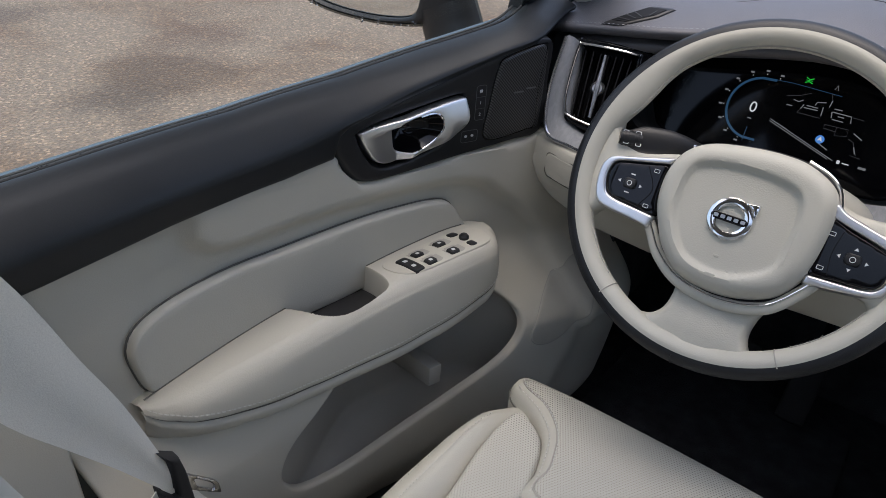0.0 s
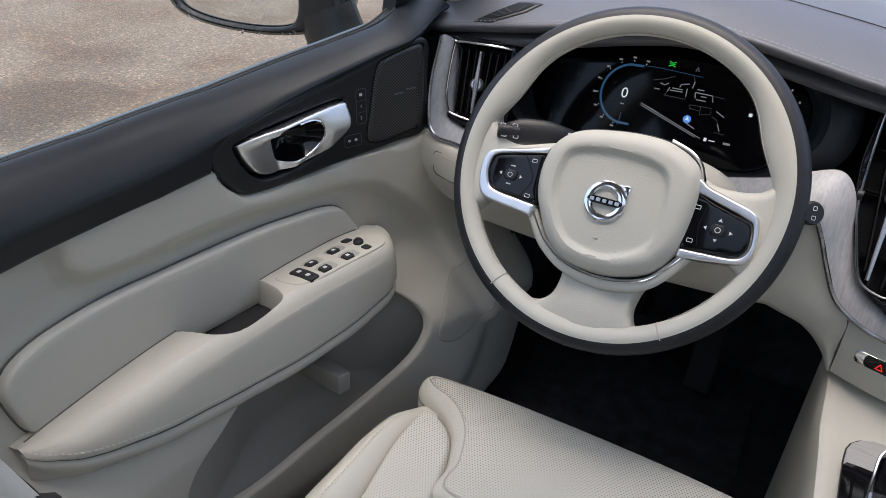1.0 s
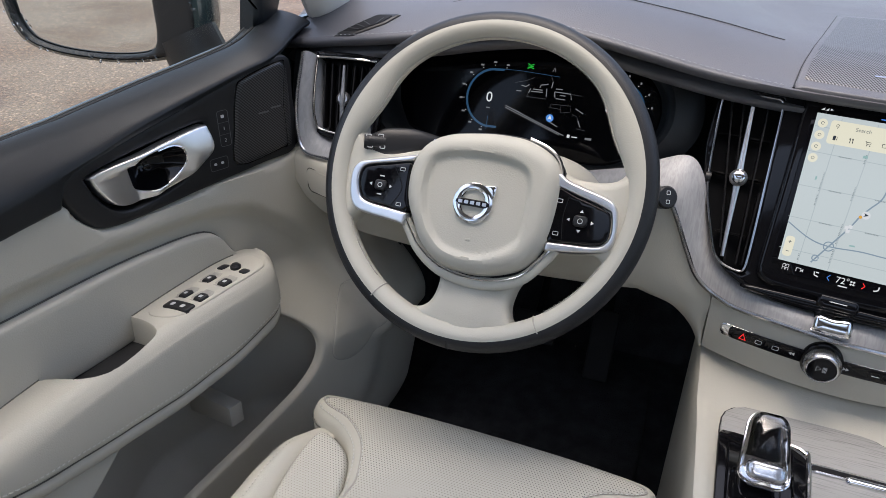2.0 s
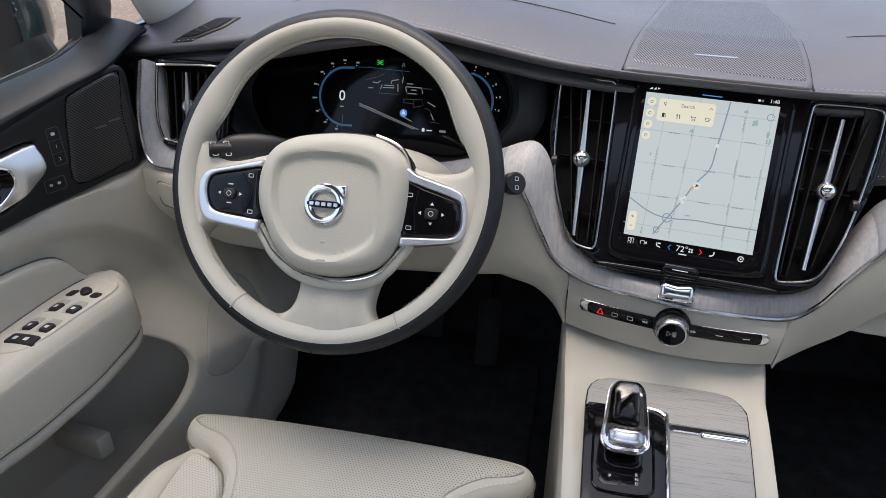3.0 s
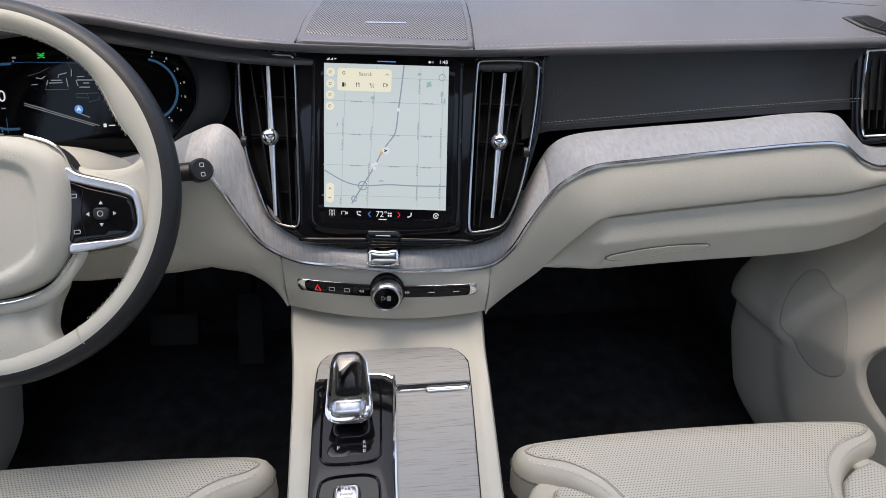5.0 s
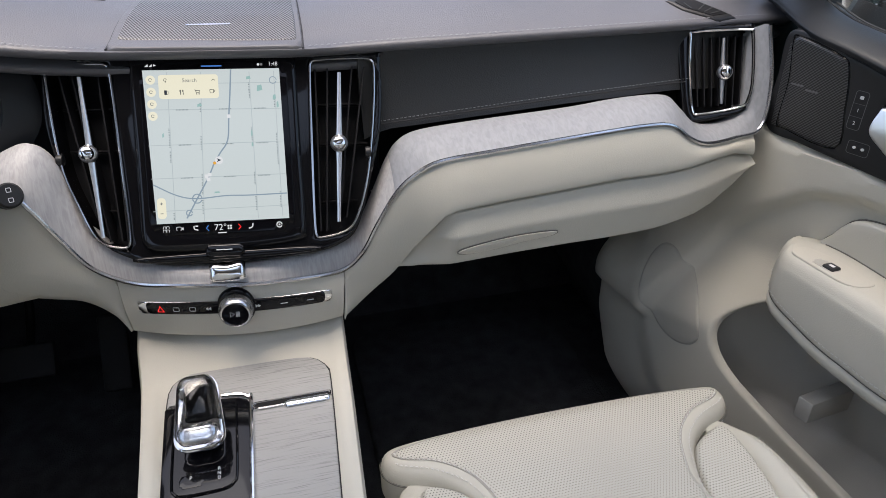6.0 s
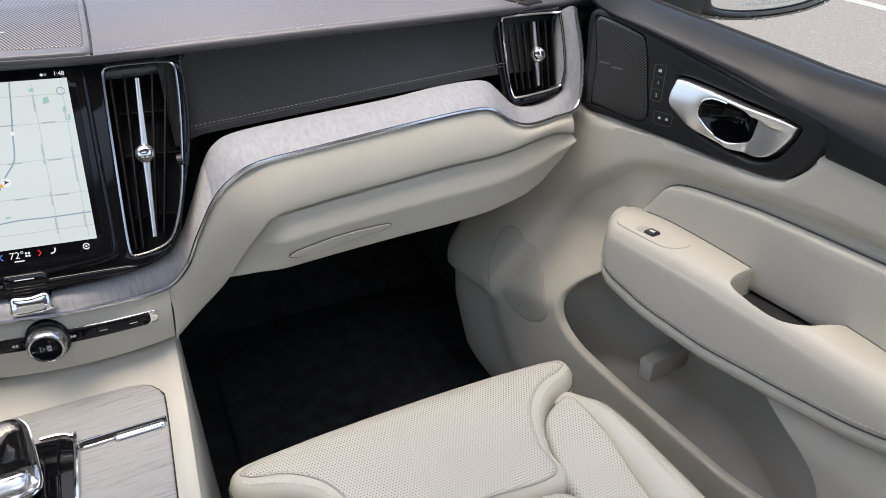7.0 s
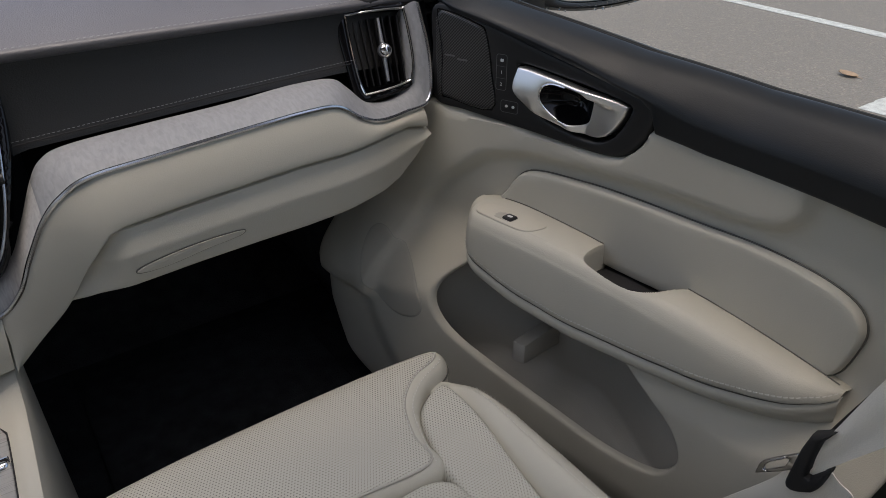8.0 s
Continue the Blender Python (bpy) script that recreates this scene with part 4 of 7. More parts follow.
        part("mirror_joystick", lathe([(0, 0.007), (0.0045, 0.0065), (0.0068, 0.004), (0.0070, 0.0)], Matrix.Translation(T(-0.026, 0.039, 0.0)), 18), SATIN, rest, "round black mirror joystick")
    else:
        part("switch_well", pad(rounded(-0.053, 0.044, -0.026, 0.061, 0.002), T, 0.0016, 0.0006, 0.004, 0.001), POCKETING, rest, "pale switch well")
        b = key(-0.045, 0.0525, 0.014, 0.014, "window_switch", "small black window switch", 0.006)
        part("key_mark", flat_shape(rounded(-0.048, 0.0505, -0.042, 0.0545, 0.0008), T, 0.0044), MARK, b)

    # outside mirror, carried by the door
    mir = catmull([(0.902, 1.16), (0.906, 1.112), (0.928, 1.088), (0.985, 1.068), (1.08, 1.058), (1.19, 1.064), (1.25, 1.088), (1.268, 1.15), (1.255, 1.215), (1.21, 1.245), (1.05, 1.255), (0.945, 1.245), (0.910, 1.21)], 6, True)
    C = np.array([1.07, 1.155])

    def M(u, v, w):
        return (s * (u - 0.10 * w), 0.215 - w - 0.10 * (u - 1.09), v)
    shell = [[M(*(C + (k - C) * f), w) for k in mir] for f, w in ((0.94, 0.006), (0.985, 0.003), (1.0, -0.004), (1.01, -0.02), (0.99, -0.05), (0.88, -0.085), (0.6, -0.11), (0.05, -0.118))]
    face = catmull([(0.982, 1.15), (0.986, 1.100), (1.01, 1.0795), (1.09, 1.071), (1.18, 1.076), (1.232, 1.096), (1.248, 1.15), (1.238, 1.208), (1.20, 1.234), (1.06, 1.242), (1.00, 1.232), (0.984, 1.20)], 6, True)
    house = part("mirror_housing", sheet(np.array(shell), close_j=True), PAINT, d, "dark green wet mirror housing")
    part("mirror_rim", pad(C + (mir - C) * 0.955, lambda u, v, w: M(u, v, 0.002 + w), 0.006, 0.012, 0.012, 0.004, [face]), SATIN, house, "black mirror surround")
    part("mirror_glass", pad(face, lambda u, v, w: M(u, v, w - 0.004), 0.0015, 0.004, 0.012, 0.004), MIRROR, house, "mirror glass")
    drops = []
    rnd = random.Random(5 if driver else 6)
    for i in range(90):
        k = mir[rnd.randrange(len(mir))]
        f = rnd.uniform(0.90, 0.985)
        p = M(*(C + (k - C) * f), 0.0065)
        b = bmesh.new()
        bmesh.ops.create_icosphere(b, subdivisions=1, radius=rnd.uniform(0.0012, 0.0035))
        bmesh.ops.scale(b, vec=(1, 0.5, 1), verts=b.verts)
        bmesh.ops.translate(b, vec=p, verts=b.verts)
        drops.append(b)
    tagged(part("water_drops", merge(*drops), CRYSTAL, house, "rain drops"), kind="stuff")
    foot = catmull([(s * 0.945, 0.245, 1.11), (s * 0.925, 0.245, 1.065), (s * 0.895, 0.235, 1.02), (s * 0.85, 0.225, 0.98)], 6)
    part("mirror_foot", tube(foot, 0.058, 16, up=(0, 1, 0), flat=0.6, taper=np.linspace(0.95, 1.05, len(foot))), SATIN, d, "black mirror foot")
    # outer skin below the glass
    P = np.array([[(s * (float(xd(y)) + 0.075 + 0.05 * smooth01((1.08 - z) / 0.3)), y, z) for z in np.linspace(0.45, float(np.interp(y, yb, zt)) - 0.012, 10)] for y in np.linspace(-0.58, 0.32, 24)])
    part("outer_skin", slab(P, (s * 0.01, 0, 0)), PAINT, d, "dark green outer door skin")
    if not driver:
        for v, ws in ((1.094, ("OBJECTS IN MIRROR ARE",)), (1.083, ("CLOSER THAN THEY APPEAR",))):
            m = frame_of(lambda a, c, w: M(a, c, w - 0.0018), 1.10, v)
            words("mirror_writing", ws[0], 0.0085, m, MARK, house, "etched warning writing")
    return d


car_door(-1, True)
car_door(1, False)


def seat_belt(s):
    b = thing("seat_belt", "cream seat belt webbing with a black tongue", "seat belt", (s * 0.70, -0.5, 0.75), "front seat belts")
    X = 0.70

    def web(left, right, name, label):
        a, c = resample(catmull(left, 10), 40), resample(catmull(right, 10), 40)
        G = [[(s * (X + 0.05 * max(0, p[1] - 0.95) + 0.0012 * math.sin(7 * k)), *(p + (q - p) * k)) for k in np.linspace(0, 1, 9)] for p, q in zip(a, c)]
        return part(name, slab(np.array(G), (s * 0.0014, 0, 0)), WEB, b, label)
    web([(-0.735, 1.40), (-0.675, 1.23), (-0.62, 1.08), (-0.576, 0.979), (-0.545, 0.928), (-0.5125, 0.876), (-0.4946, 0.845), (-0.4673, 0.798)], [(-0.690, 1.43), (-0.630, 1.26), (-0.575, 1.15), (-0.539, 1.071), (-0.514, 0.995), (-0.4932, 0.9364), (-0.4729, 0.8616), (-0.467, 0.840)], "webbing", "cream woven shoulder webbing")
    web([(-0.483, 0.818), (-0.492, 0.812), (-0.5065, 0.806), (-0.520, 0.780)], [(-0.4493, 0.795), (-0.4354, 0.7615), (-0.400, 0.700), (-0.364, 0.639)], "lap_webbing", "cream woven lap webbing")
    out = spaced([(-0.4587, 0.8473), (-0.4765, 0.8637), (-0.4715, 0.8517), (-0.4689, 0.8459), (-0.4677, 0.8255), (-0.4666, 0.8006), (-0.4695, 0.8003), (-0.4839, 0.8244), (-0.4827, 0.8108),
                  (-0.4800, 0.7955), (-0.4762, 0.7867), (-0.4648, 0.7771), (-0.4554, 0.7728), (-0.4512, 0.7794), (-0.4524, 0.7976), (-0.4547, 0.8263)], 0.003, True)
    part("tongue", pad(out, lambda u, v, w: (s * (X - 0.003 - w), u, v), 0.006, 0.004, 0.004, 0.008), RUBBER, b, "black plastic belt tongue")
    plate = spaced([(-0.4224, 0.7630), (-0.4242, 0.7805), (-0.4283, 0.7884), (-0.4560, 0.8220), (-0.4552, 0.7990), (-0.4449, 0.7862)], 0.004, True)
    gap = spaced([(-0.4299, 0.7822), (-0.4328, 0.7883), (-0.4488, 0.8085), (-0.4468, 0.7950), (-0.4295, 0.7745)], 0.003, True)
    part("tongue_plate", pad(plate, lambda u, v, w: (s * (X - 0.004 - w), u, v), 0.002, 0.001, 0.004, 0.001, [gap]), SILVER, b, "steel belt tongue plate")


seat_belt(-1)
seat_belt(1)

# ---- dashboard ----
DTHREAD = surface("dim_grey_thread", (0.23, 0.23, 0.235), 0.7)
EX = [-0.74, -0.70, -0.636, -0.57, -0.505, -0.44, -0.372, -0.306, -0.242, -0.171, -0.09, 0.0, 0.107, 0.3, 0.5, 0.68, 0.74]
EY = [0.185, 0.170, 0.163, 0.162, 0.164, 0.163, 0.160, 0.162, 0.166, 0.171, 0.173, 0.167, 0.161, 0.165, 0.165, 0.166, 0.18]
EZ = [1.130, 1.136, 1.147, 1.155, 1.165, 1.179, 1.189, 1.180, 1.166, 1.151, 1.142, 1.139, 1.135, 1.134, 1.134, 1.134, 1.128]


def smooth_table(x, xs, ys, r=0.02):
    return (np.interp(x - r, xs, ys) + np.interp(x, xs, ys) + np.interp(x + r, xs, ys)) / 3


def dash_edge(x):
    return float(smooth_table(x, EX, EY)), float(smooth_table(x, EX, EZ))


def dash_top(x, dy):
    """Height of the dashboard's top, dy ahead of its rear edge."""
    _, z = dash_edge(x)
    rise = np.interp(dy, [0, 0.003, 0.006, 0.018, 0.05, 0.1, 0.2, 0.35, 0.55], [0, 0.002, 0.0036, 0.009, 0.022, 0.038, 0.052, 0.058, 0.056])
    mid = math.exp(-((x - 0.01) / 0.15) ** 4)
    rise = rise * (1 - mid) + mid * np.interp(dy, [0, 0.006, 0.02, 0.035, 0.06, 0.1, 0.2, 0.35, 0.55], [0, 0.001, 0.0035, 0.0095, 0.018, 0.026, 0.033, 0.042, 0.046])
    return 1.135 + (z - 1.135) * math.exp(-(dy / 0.22) ** 2) + rise


dash = thing("dashboard", "charcoal leather dashboard with cream lower half and driftwood trim", "dashboard", (0, 0.4, 0.9))
xs = np.r_[np.linspace(-0.735, -0.12, 80), np.linspace(-0.11, 0.13, 30), np.linspace(0.14, 0.735, 60)]
dys = [0.0, 0.003, 0.006, 0.011, 0.018, 0.03, 0.05, 0.08, 0.12, 0.18, 0.25, 0.35, 0.45, 0.55]
G = []
for x in xs:
    y, z = dash_edge(x)
    G.append([(x, y + 0.03, z - 0.016), (x, y + 0.006, z - 0.010), (x, y - 0.0005, z - 0.004)] + [(x, y + d, dash_top(x, d)) for d in dys])
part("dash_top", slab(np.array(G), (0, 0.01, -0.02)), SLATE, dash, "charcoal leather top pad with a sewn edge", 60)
for a, b in ((-0.70, -0.095), (0.115, 0.70)):
    line = [(x, dash_edge(x)[0] + 0.0045, dash_top(x, 0.0045) + 0.0008) for x in np.linspace(a, b, 80)]
    stitching(line, (0, -0.6, 0.8), dash, DTHREAD, 0.0065, 0.0042, 0.0008)
# a second seam that runs across the top pad
for a, b, y0, y1 in ((-0.50, -0.10, 0.235, 0.285), (0.16, 0.62, 0.275, 0.23)):
    seam = []
    for x in np.linspace(a, b, 50):
        t = (x - a) / (b - a)
        y = y0 + (y1 - y0) * t + 0.012 * math.sin(math.pi * t)
        seam.append((x, y, dash_top(x, y - dash_edge(x)[0]) - 0.0002))
    part("seam", tube(seam, 0.0005, 6), FASCIA, dash, "fine seam across the top pad")

# centre loudspeaker on top
def top_at(u, v, w):
    y, _ = dash_edge(u)
    return (u, v, dash_top(u, v - y) + w)


plate = [(-0.090, 0.1755), (0.01, 0.168), (0.107, 0.1625), (0.109, 0.20), (0.110, 0.26), (0.108, 0.34), (0.100, 0.45), (-0.030, 0.45), (-0.056, 0.33), (-0.072, 0.26), (-0.083, 0.215)]
part("speaker_plate", pad(plate, top_at, 0.0036, 0.0016, 0.01, 0.004), SLATE, dash, "smooth charcoal surround of the top loudspeaker")
mesh_out = [(-0.080, 0.192), (0.0, 0.185), (0.102, 0.176), (0.1035, 0.21), (0.104, 0.26), (0.102, 0.34), (0.094, 0.44), (-0.024, 0.44), (-0.050, 0.33), (-0.066, 0.26), (-0.074, 0.225)]
for k in (plate[2:7], plate[7:] + plate[:1]):
    part("plate_gap", tube([top_at(u, v, 0.0006) for u, v in spaced(k, 0.01)], 0.0013, 6), RUBBER, dash, "dark gap beside the loudspeaker plate")
tg = part("speaker_grille", pad(mesh_out, lambda u, v, w: top_at(u, v, 0.0034 + w), 0.0012, 0.002, 0.007, 0.002), MESH, dash, "grey perforated metal grille of the top loudspeaker")
part("badge", flat_shape([(-0.012, 0.2095), (0.034, 0.2080), (0.034, 0.2105), (-0.012, 0.2120)], top_at, 0.0052), SILVER, tg, "small silver badge bar")

# demister outlets in the corners
for s in (-1, 1):
    o = np.array([(0.640, 0.168), (0.612, 0.165), (0.575, 0.186), (0.560, 0.206), (0.594, 0.210)]) * np.array([s, 1])
    fr = part("demister_outlet", pad(o, top_at, 0.0026, 0.003, 0.006, 0.002), SATIN, dash, "black triangular demister outlet")
    cav = o.mean(0) + (o - o.mean(0)) * 0.74
    part("outlet_opening", flat_shape(spaced(cav, 0.004, True), top_at, 0.0032, 0.001), CAVITY, fr, "dark outlet opening")
    for k in range(4):
        f = (k + 0.6) / 4.4
        p0, p1 = cav[0] * (1 - f) + cav[3] * f, cav[1] * (1 - f) + cav[2] * f
        if k < 3:
            p0 = cav[0] * (1 - f) + cav[4] * f
        part("slat", ribbon([p0 + (p1 - p0) * q for q in np.linspace(0.05, 0.95, 6)], 0.0016, top_at, 0.0042), SATIN, fr)

# leather fascia before the passenger, its shade put into the colour
A = [(x, dash_edge(x)[0] + 0.008, dash_edge(x)[1] - 0.010) for x in np.linspace(0.165, 0.70, 40)]
B = [(x, 0.152, float(np.interp(x, [0.165, 0.19, 0.411, 0.558, 0.70], [1.030, 1.040, 1.051, 1.056, 1.05]))) for x in np.linspace(0.165, 0.70, 40)]
part("passenger_fascia", slab(strip(A, B, 8, -0.004, 50), (0, 0.012, 0)), FASCIA, dash, "passenger fascia in dash leather, darkened to stand for shade")
L = [(x, 0.1520, float(np.interp(x, [0.165, 0.189, 0.411, 0.558, 0.60], [1.049, 1.051, 1.063, 1.069, 1.07]))) for x in np.linspace(0.175, 0.585, 40)]
stitching(L, (0, -1, 0.2), dash, DTHREAD, 0.0048, 0.0030, 0.0006)
part("seam", tube([(x, y - 0.0002, z - 0.004) for x, y, z in L], 0.0008, 6), RUBBER, dash, "sewn seam of the fascia")

# driftwood band and the bright strip below it
BAND_A = catmull([(0.657, 0.158, 1.121), (0.650, 0.143, 1.07), (0.641, 0.130, 1.034), (0.615, 0.132, 1.016), (0.583, 0.138, 1.018), (0.560, 0.138, 1.040), (0.535, 0.136, 1.057), (0.478, 0.135, 1.059),
                  (0.405, 0.135, 1.053), (0.299, 0.135, 1.048), (0.228, 0.135, 1.043), (0.203, 0.134, 1.034), (0.188, 0.133, 1.015), (0.168, 0.125, 0.977), (0.146, 0.112, 0.944), (0.112, 0.100, 0.925),
                  (0.05, 0.093, 0.923), (-0.003, 0.093, 0.924), (-0.06, 0.098, 0.928), (-0.098, 0.108, 0.936), (-0.130, 0.122, 0.961), (-0.148, 0.135, 1.003), (-0.160, 0.142, 1.045), (-0.180, 0.146, 1.064),
                  (-0.215, 0.148, 1.052), (-0.25, 0.15, 1.036), (-0.33, 0.152, 1.020), (-0.45, 0.15, 1.020), (-0.53, 0.14, 1.030), (-0.560, 0.138, 1.025), (-0.583, 0.138, 1.018), (-0.615, 0.132, 1.016),
                  (-0.641, 0.130, 1.034), (-0.650, 0.143, 1.07), (-0.657, 0.158, 1.121)], 6)
BAND_B = catmull([(0.676, 0.150, 1.130), (0.674, 0.121, 1.07), (0.660, 0.103, 1.017), (0.62, 0.094, 1.010), (0.575, 0.083, 1.011), (0.545, 0.078, 1.022), (0.515, 0.077, 1.042), (0.478, 0.077, 1.045),
                  (0.405, 0.077, 1.041), (0.299, 0.078, 1.033), (0.236, 0.079, 1.027), (0.207, 0.080, 1.013), (0.186, 0.082, 0.992), (0.164, 0.084, 0.955), (0.145, 0.087, 0.919), (0.116, 0.086, 0.899),
                  (0.05, 0.076, 0.904), (-0.003, 0.074, 0.909), (-0.06, 0.082, 0.913), (-0.105, 0.096, 0.914), (-0.142, 0.103, 0.934), (-0.162, 0.104, 0.968), (-0.180, 0.102, 1.008), (-0.193, 0.104, 1.024),
                  (-0.222, 0.106, 1.018), (-0.25, 0.108, 1.006), (-0.33, 0.11, 0.995), (-0.45, 0.11, 0.995), (-0.53, 0.092, 1.002), (-0.552, 0.084, 1.008), (-0.575, 0.083, 1.011), (-0.62, 0.094, 1.010),
                  (-0.660, 0.103, 1.017), (-0.674, 0.121, 1.07), (-0.676, 0.150, 1.130)], 6)
K = len(BAND_A)
t = np.linspace(0, 1, 8)
G = np.stack([BAND_A + (BAND_B - BAND_A) * k + np.array([0, -0.5, 0.8]) * 0.006 * 4 * k * (1 - k) for k in t], 1)
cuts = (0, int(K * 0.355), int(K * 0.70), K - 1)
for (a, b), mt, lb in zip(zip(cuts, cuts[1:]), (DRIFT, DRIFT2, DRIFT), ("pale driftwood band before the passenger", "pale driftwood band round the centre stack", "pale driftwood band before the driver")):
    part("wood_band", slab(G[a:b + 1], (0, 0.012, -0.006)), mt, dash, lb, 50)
part("bright_strip", tube(BAND_B + np.array([0, -0.0015, -0.001]), 0.0026, 8, up=(0, -0.5, 0.8), flat=1.3), SILVER, dash, "thin satin metal strip")

# cream lower half before the passenger
i1 = int(K * 0.385)
top = np.array([p for p in BAND_B[:i1] if 0.2445 < p[0] < 0.653])
SX = [0.10, 0.19, 0.207, 0.226, 0.312, 0.451, 0.618, 0.66]
SZ = [0.933, 0.948, 0.960, 0.969, 0.977, 0.987, 0.990, 0.980]
G = []
for p in resample(top, 80):
    x = p[0]
    zs = float(np.interp(x, SX, SZ))
    zs = min(zs, p[2] - 0.012)
    ys_ = 0.064 + 0.012 * float(smooth01((0.25 - x) / 0.06)) + 0.030 * float(smooth01((x - 0.50) / 0.15))
    e0, e1 = p + np.array([0, -0.003, -0.005]), np.array([x, ys_ - 0.006, zs + 0.0045])
    G.append([p + np.array([0, 0.004, -0.001]), p + np.array([0, -0.0015, -0.002])] + [e0 + (e1 - e0) * k + np.array([0, -0.0022, 0.001]) * 4 * k * (1 - k) for k in np.linspace(0, 1, 8)] + [(x, ys_ - 0.0056, zs + 0.0022), (x, ys_ - 0.0035, zs + 0.0005), (x, ys_ + 0.002, zs), (x, ys_ + 0.02, zs + 0.002)])
a = catmull([(0.240, 0.0785, 1.0255), (0.207, 0.0795, 1.011), (0.186, 0.082, 0.990), (0.164, 0.084, 0.953), (0.145, 0.087, 0.917), (0.124, 0.087, 0.900), (0.1215, 0.086, 0.87), (0.118, 0.083, 0.836)], 8)
b = catmull([(0.241, 0.0590, 0.9725), (0.224, 0.065, 0.952), (0.207, 0.076, 0.927), (0.191, 0.085, 0.900), (0.178, 0.090, 0.882), (0.150, 0.092, 0.857), (0.122, 0.088, 0.834)], 8)
for p, e1 in zip(resample(a, 50)[1:], resample(b, 50)[1:]):
    e0 = p + np.array([0, -0.003, -0.005])
    G.append([p + np.array([0, 0.004, -0.001]), p + np.array([0, -0.0015, -0.002])] + [e0 + (e1 - e0) * k + np.array([0, -0.0022, 0.001]) * 4 * k * (1 - k) for k in np.linspace(0, 1, 8)] + [e1 + np.array(k) for k in ((0, 0.0004, -0.0022), (0, 0.0025, -0.004), (0, 0.008, -0.0045), (0, 0.026, -0.0025))])
part("lower_panel", slab(np.array(G), (0, 0.012, 0)), BEIGE, dash, "cream leather lower dash panel that sweeps down beside the stack", 60)
a = catmull([(-0.193, 0.105, 1.022), (-0.180, 0.103, 1.006), (-0.162, 0.105, 0.966), (-0.142, 0.104, 0.932), (-0.1255, 0.104, 0.912), (-0.125, 0.107, 0.875), (-0.123, 0.110, 0.840)], 8)
b = catmull([(-0.30, 0.100, 0.995), (-0.28, 0.100, 0.95), (-0.25, 0.105, 0.918), (-0.20, 0.112, 0.897), (-0.165, 0.116, 0.884), (-0.14, 0.115, 0.862), (-0.126, 0.112, 0.838)], 8)
part("stack_cheek", slab(strip(a, b, 8, 0.006, 50), (0, 0.02, 0)), BEIGE, dash, "cream cheek of the centre stack", 60)
# cream lower half before the driver
G = []
for x in np.linspace(-0.684, -0.19, 64):
    zt_ = float(np.interp(x, [-0.684, -0.62, -0.575, -0.53, -0.45, -0.33, -0.25, -0.19], [1.010, 1.008, 1.008, 1.0, 0.993, 0.993, 1.003, 1.015]))
    yt_ = float(np.interp(x, [-0.684, -0.62, -0.575, -0.53, -0.45, -0.25, -0.19], [0.120, 0.094, 0.083, 0.092, 0.11, 0.108, 0.104]))
    zb_ = float(np.interp(x, [-0.684, -0.672, -0.648, -0.587, -0.50, -0.353, -0.252, -0.19], [0.955, 0.925, 0.907, 0.886, 0.880, 0.874, 0.880, 0.888]))
    yt_ += 0.035 * float(smooth01((x + 0.245) / 0.05))
    G.append(catmull([(x, yt_ + 0.004, zt_), (x, yt_ - 0.010, zt_ - 0.008), (x, yt_ - 0.012, zt_ * 0.6 + zb_ * 0.4), (x, 0.105, zb_ + 0.03), (x, 0.125, zb_ + 0.006), (x, 0.16, zb_)], 4))
part("knee_panel", slab(np.array(G), (0, 0.02, 0.004)), BEIGE, dash, "cream knee panel under the wheel", 60)


def knee_at(u, v, w):
    return (u, float(np.interp(u, [-0.684, -0.62, -0.575], [0.1085, 0.0825, 0.0715])) - w, v)


part("small_lid", pad(rounded(-0.650, 0.960, -0.595, 0.992, 0.008), knee_at, 0.0012, 0.0012, 0.006, 0.010), BEIGE, dash, "small cream fuse lid")
part("lid_gap", tube([knee_at(u, v, 0.0004) for u, v in rounded(-0.651, 0.959, -0.594, 0.993, 0.008)], 0.0007, 6, True), SEAMSHADE, dash)
# end caps towards the doors
for s in (-1, 1):
    P = np.array([[(s * (0.692 + 0.012 * k), y, z) for y, z in ((0.150, 0.97), (0.150, 1.01), (0.158, 1.07), (0.175, 1.125), (0.36, 1.13))] for k in (0, 1)])
    part("end_cap", slab(P, (0, 0.03, 0)), BLACK, dash, "black end of the dashboard")

# ---- glove box ----
glove = thing("glove_box", "closed cream glove box with a recessed pull", "glove box", (0.4, 0.1, 0.89))
bx = [0.177, 0.255, 0.325, 0.39, 0.455, 0.49, 0.54, 0.575, 0.603, 0.632, 0.648, 0.654]
bz = [0.884, 0.8965, 0.900, 0.902, 0.903, 0.905, 0.909, 0.911, 0.919, 0.940, 0.958, 0.969]
GX = np.linspace(0.1835, 0.653, 84)


def glove_at(u, v, w):
    """u along the car's width, v from 0 (lower edge) to 1 (seam)."""
    z1 = float(np.interp(u, SX, SZ)) - 0.0045
    z0 = float(np.interp(u, bx, bz))
    y = 0.0635 + 0.007 * float(smooth01((0.206 - u) / 0.02)) + 0.036 * float(smooth01((0.258 - u) / 0.06)) * (0.55 + 0.45 * float(smooth01(v / 0.5))) + 0.030 * float(smooth01((u - 0.50) / 0.15)) + sum(float(np.interp(v + k, [0, 0.08, 0.60, 1.0], [0.001, 0.0, -0.0085, 0.0005])) for k in (-0.04, 0, 0.04)) / 3 + 0.001 * (1 - v) + 0.006 * max(0, 1 - v / 0.08) ** 2 - w
    return (u, y, z0 + (z1 - z0) * v)


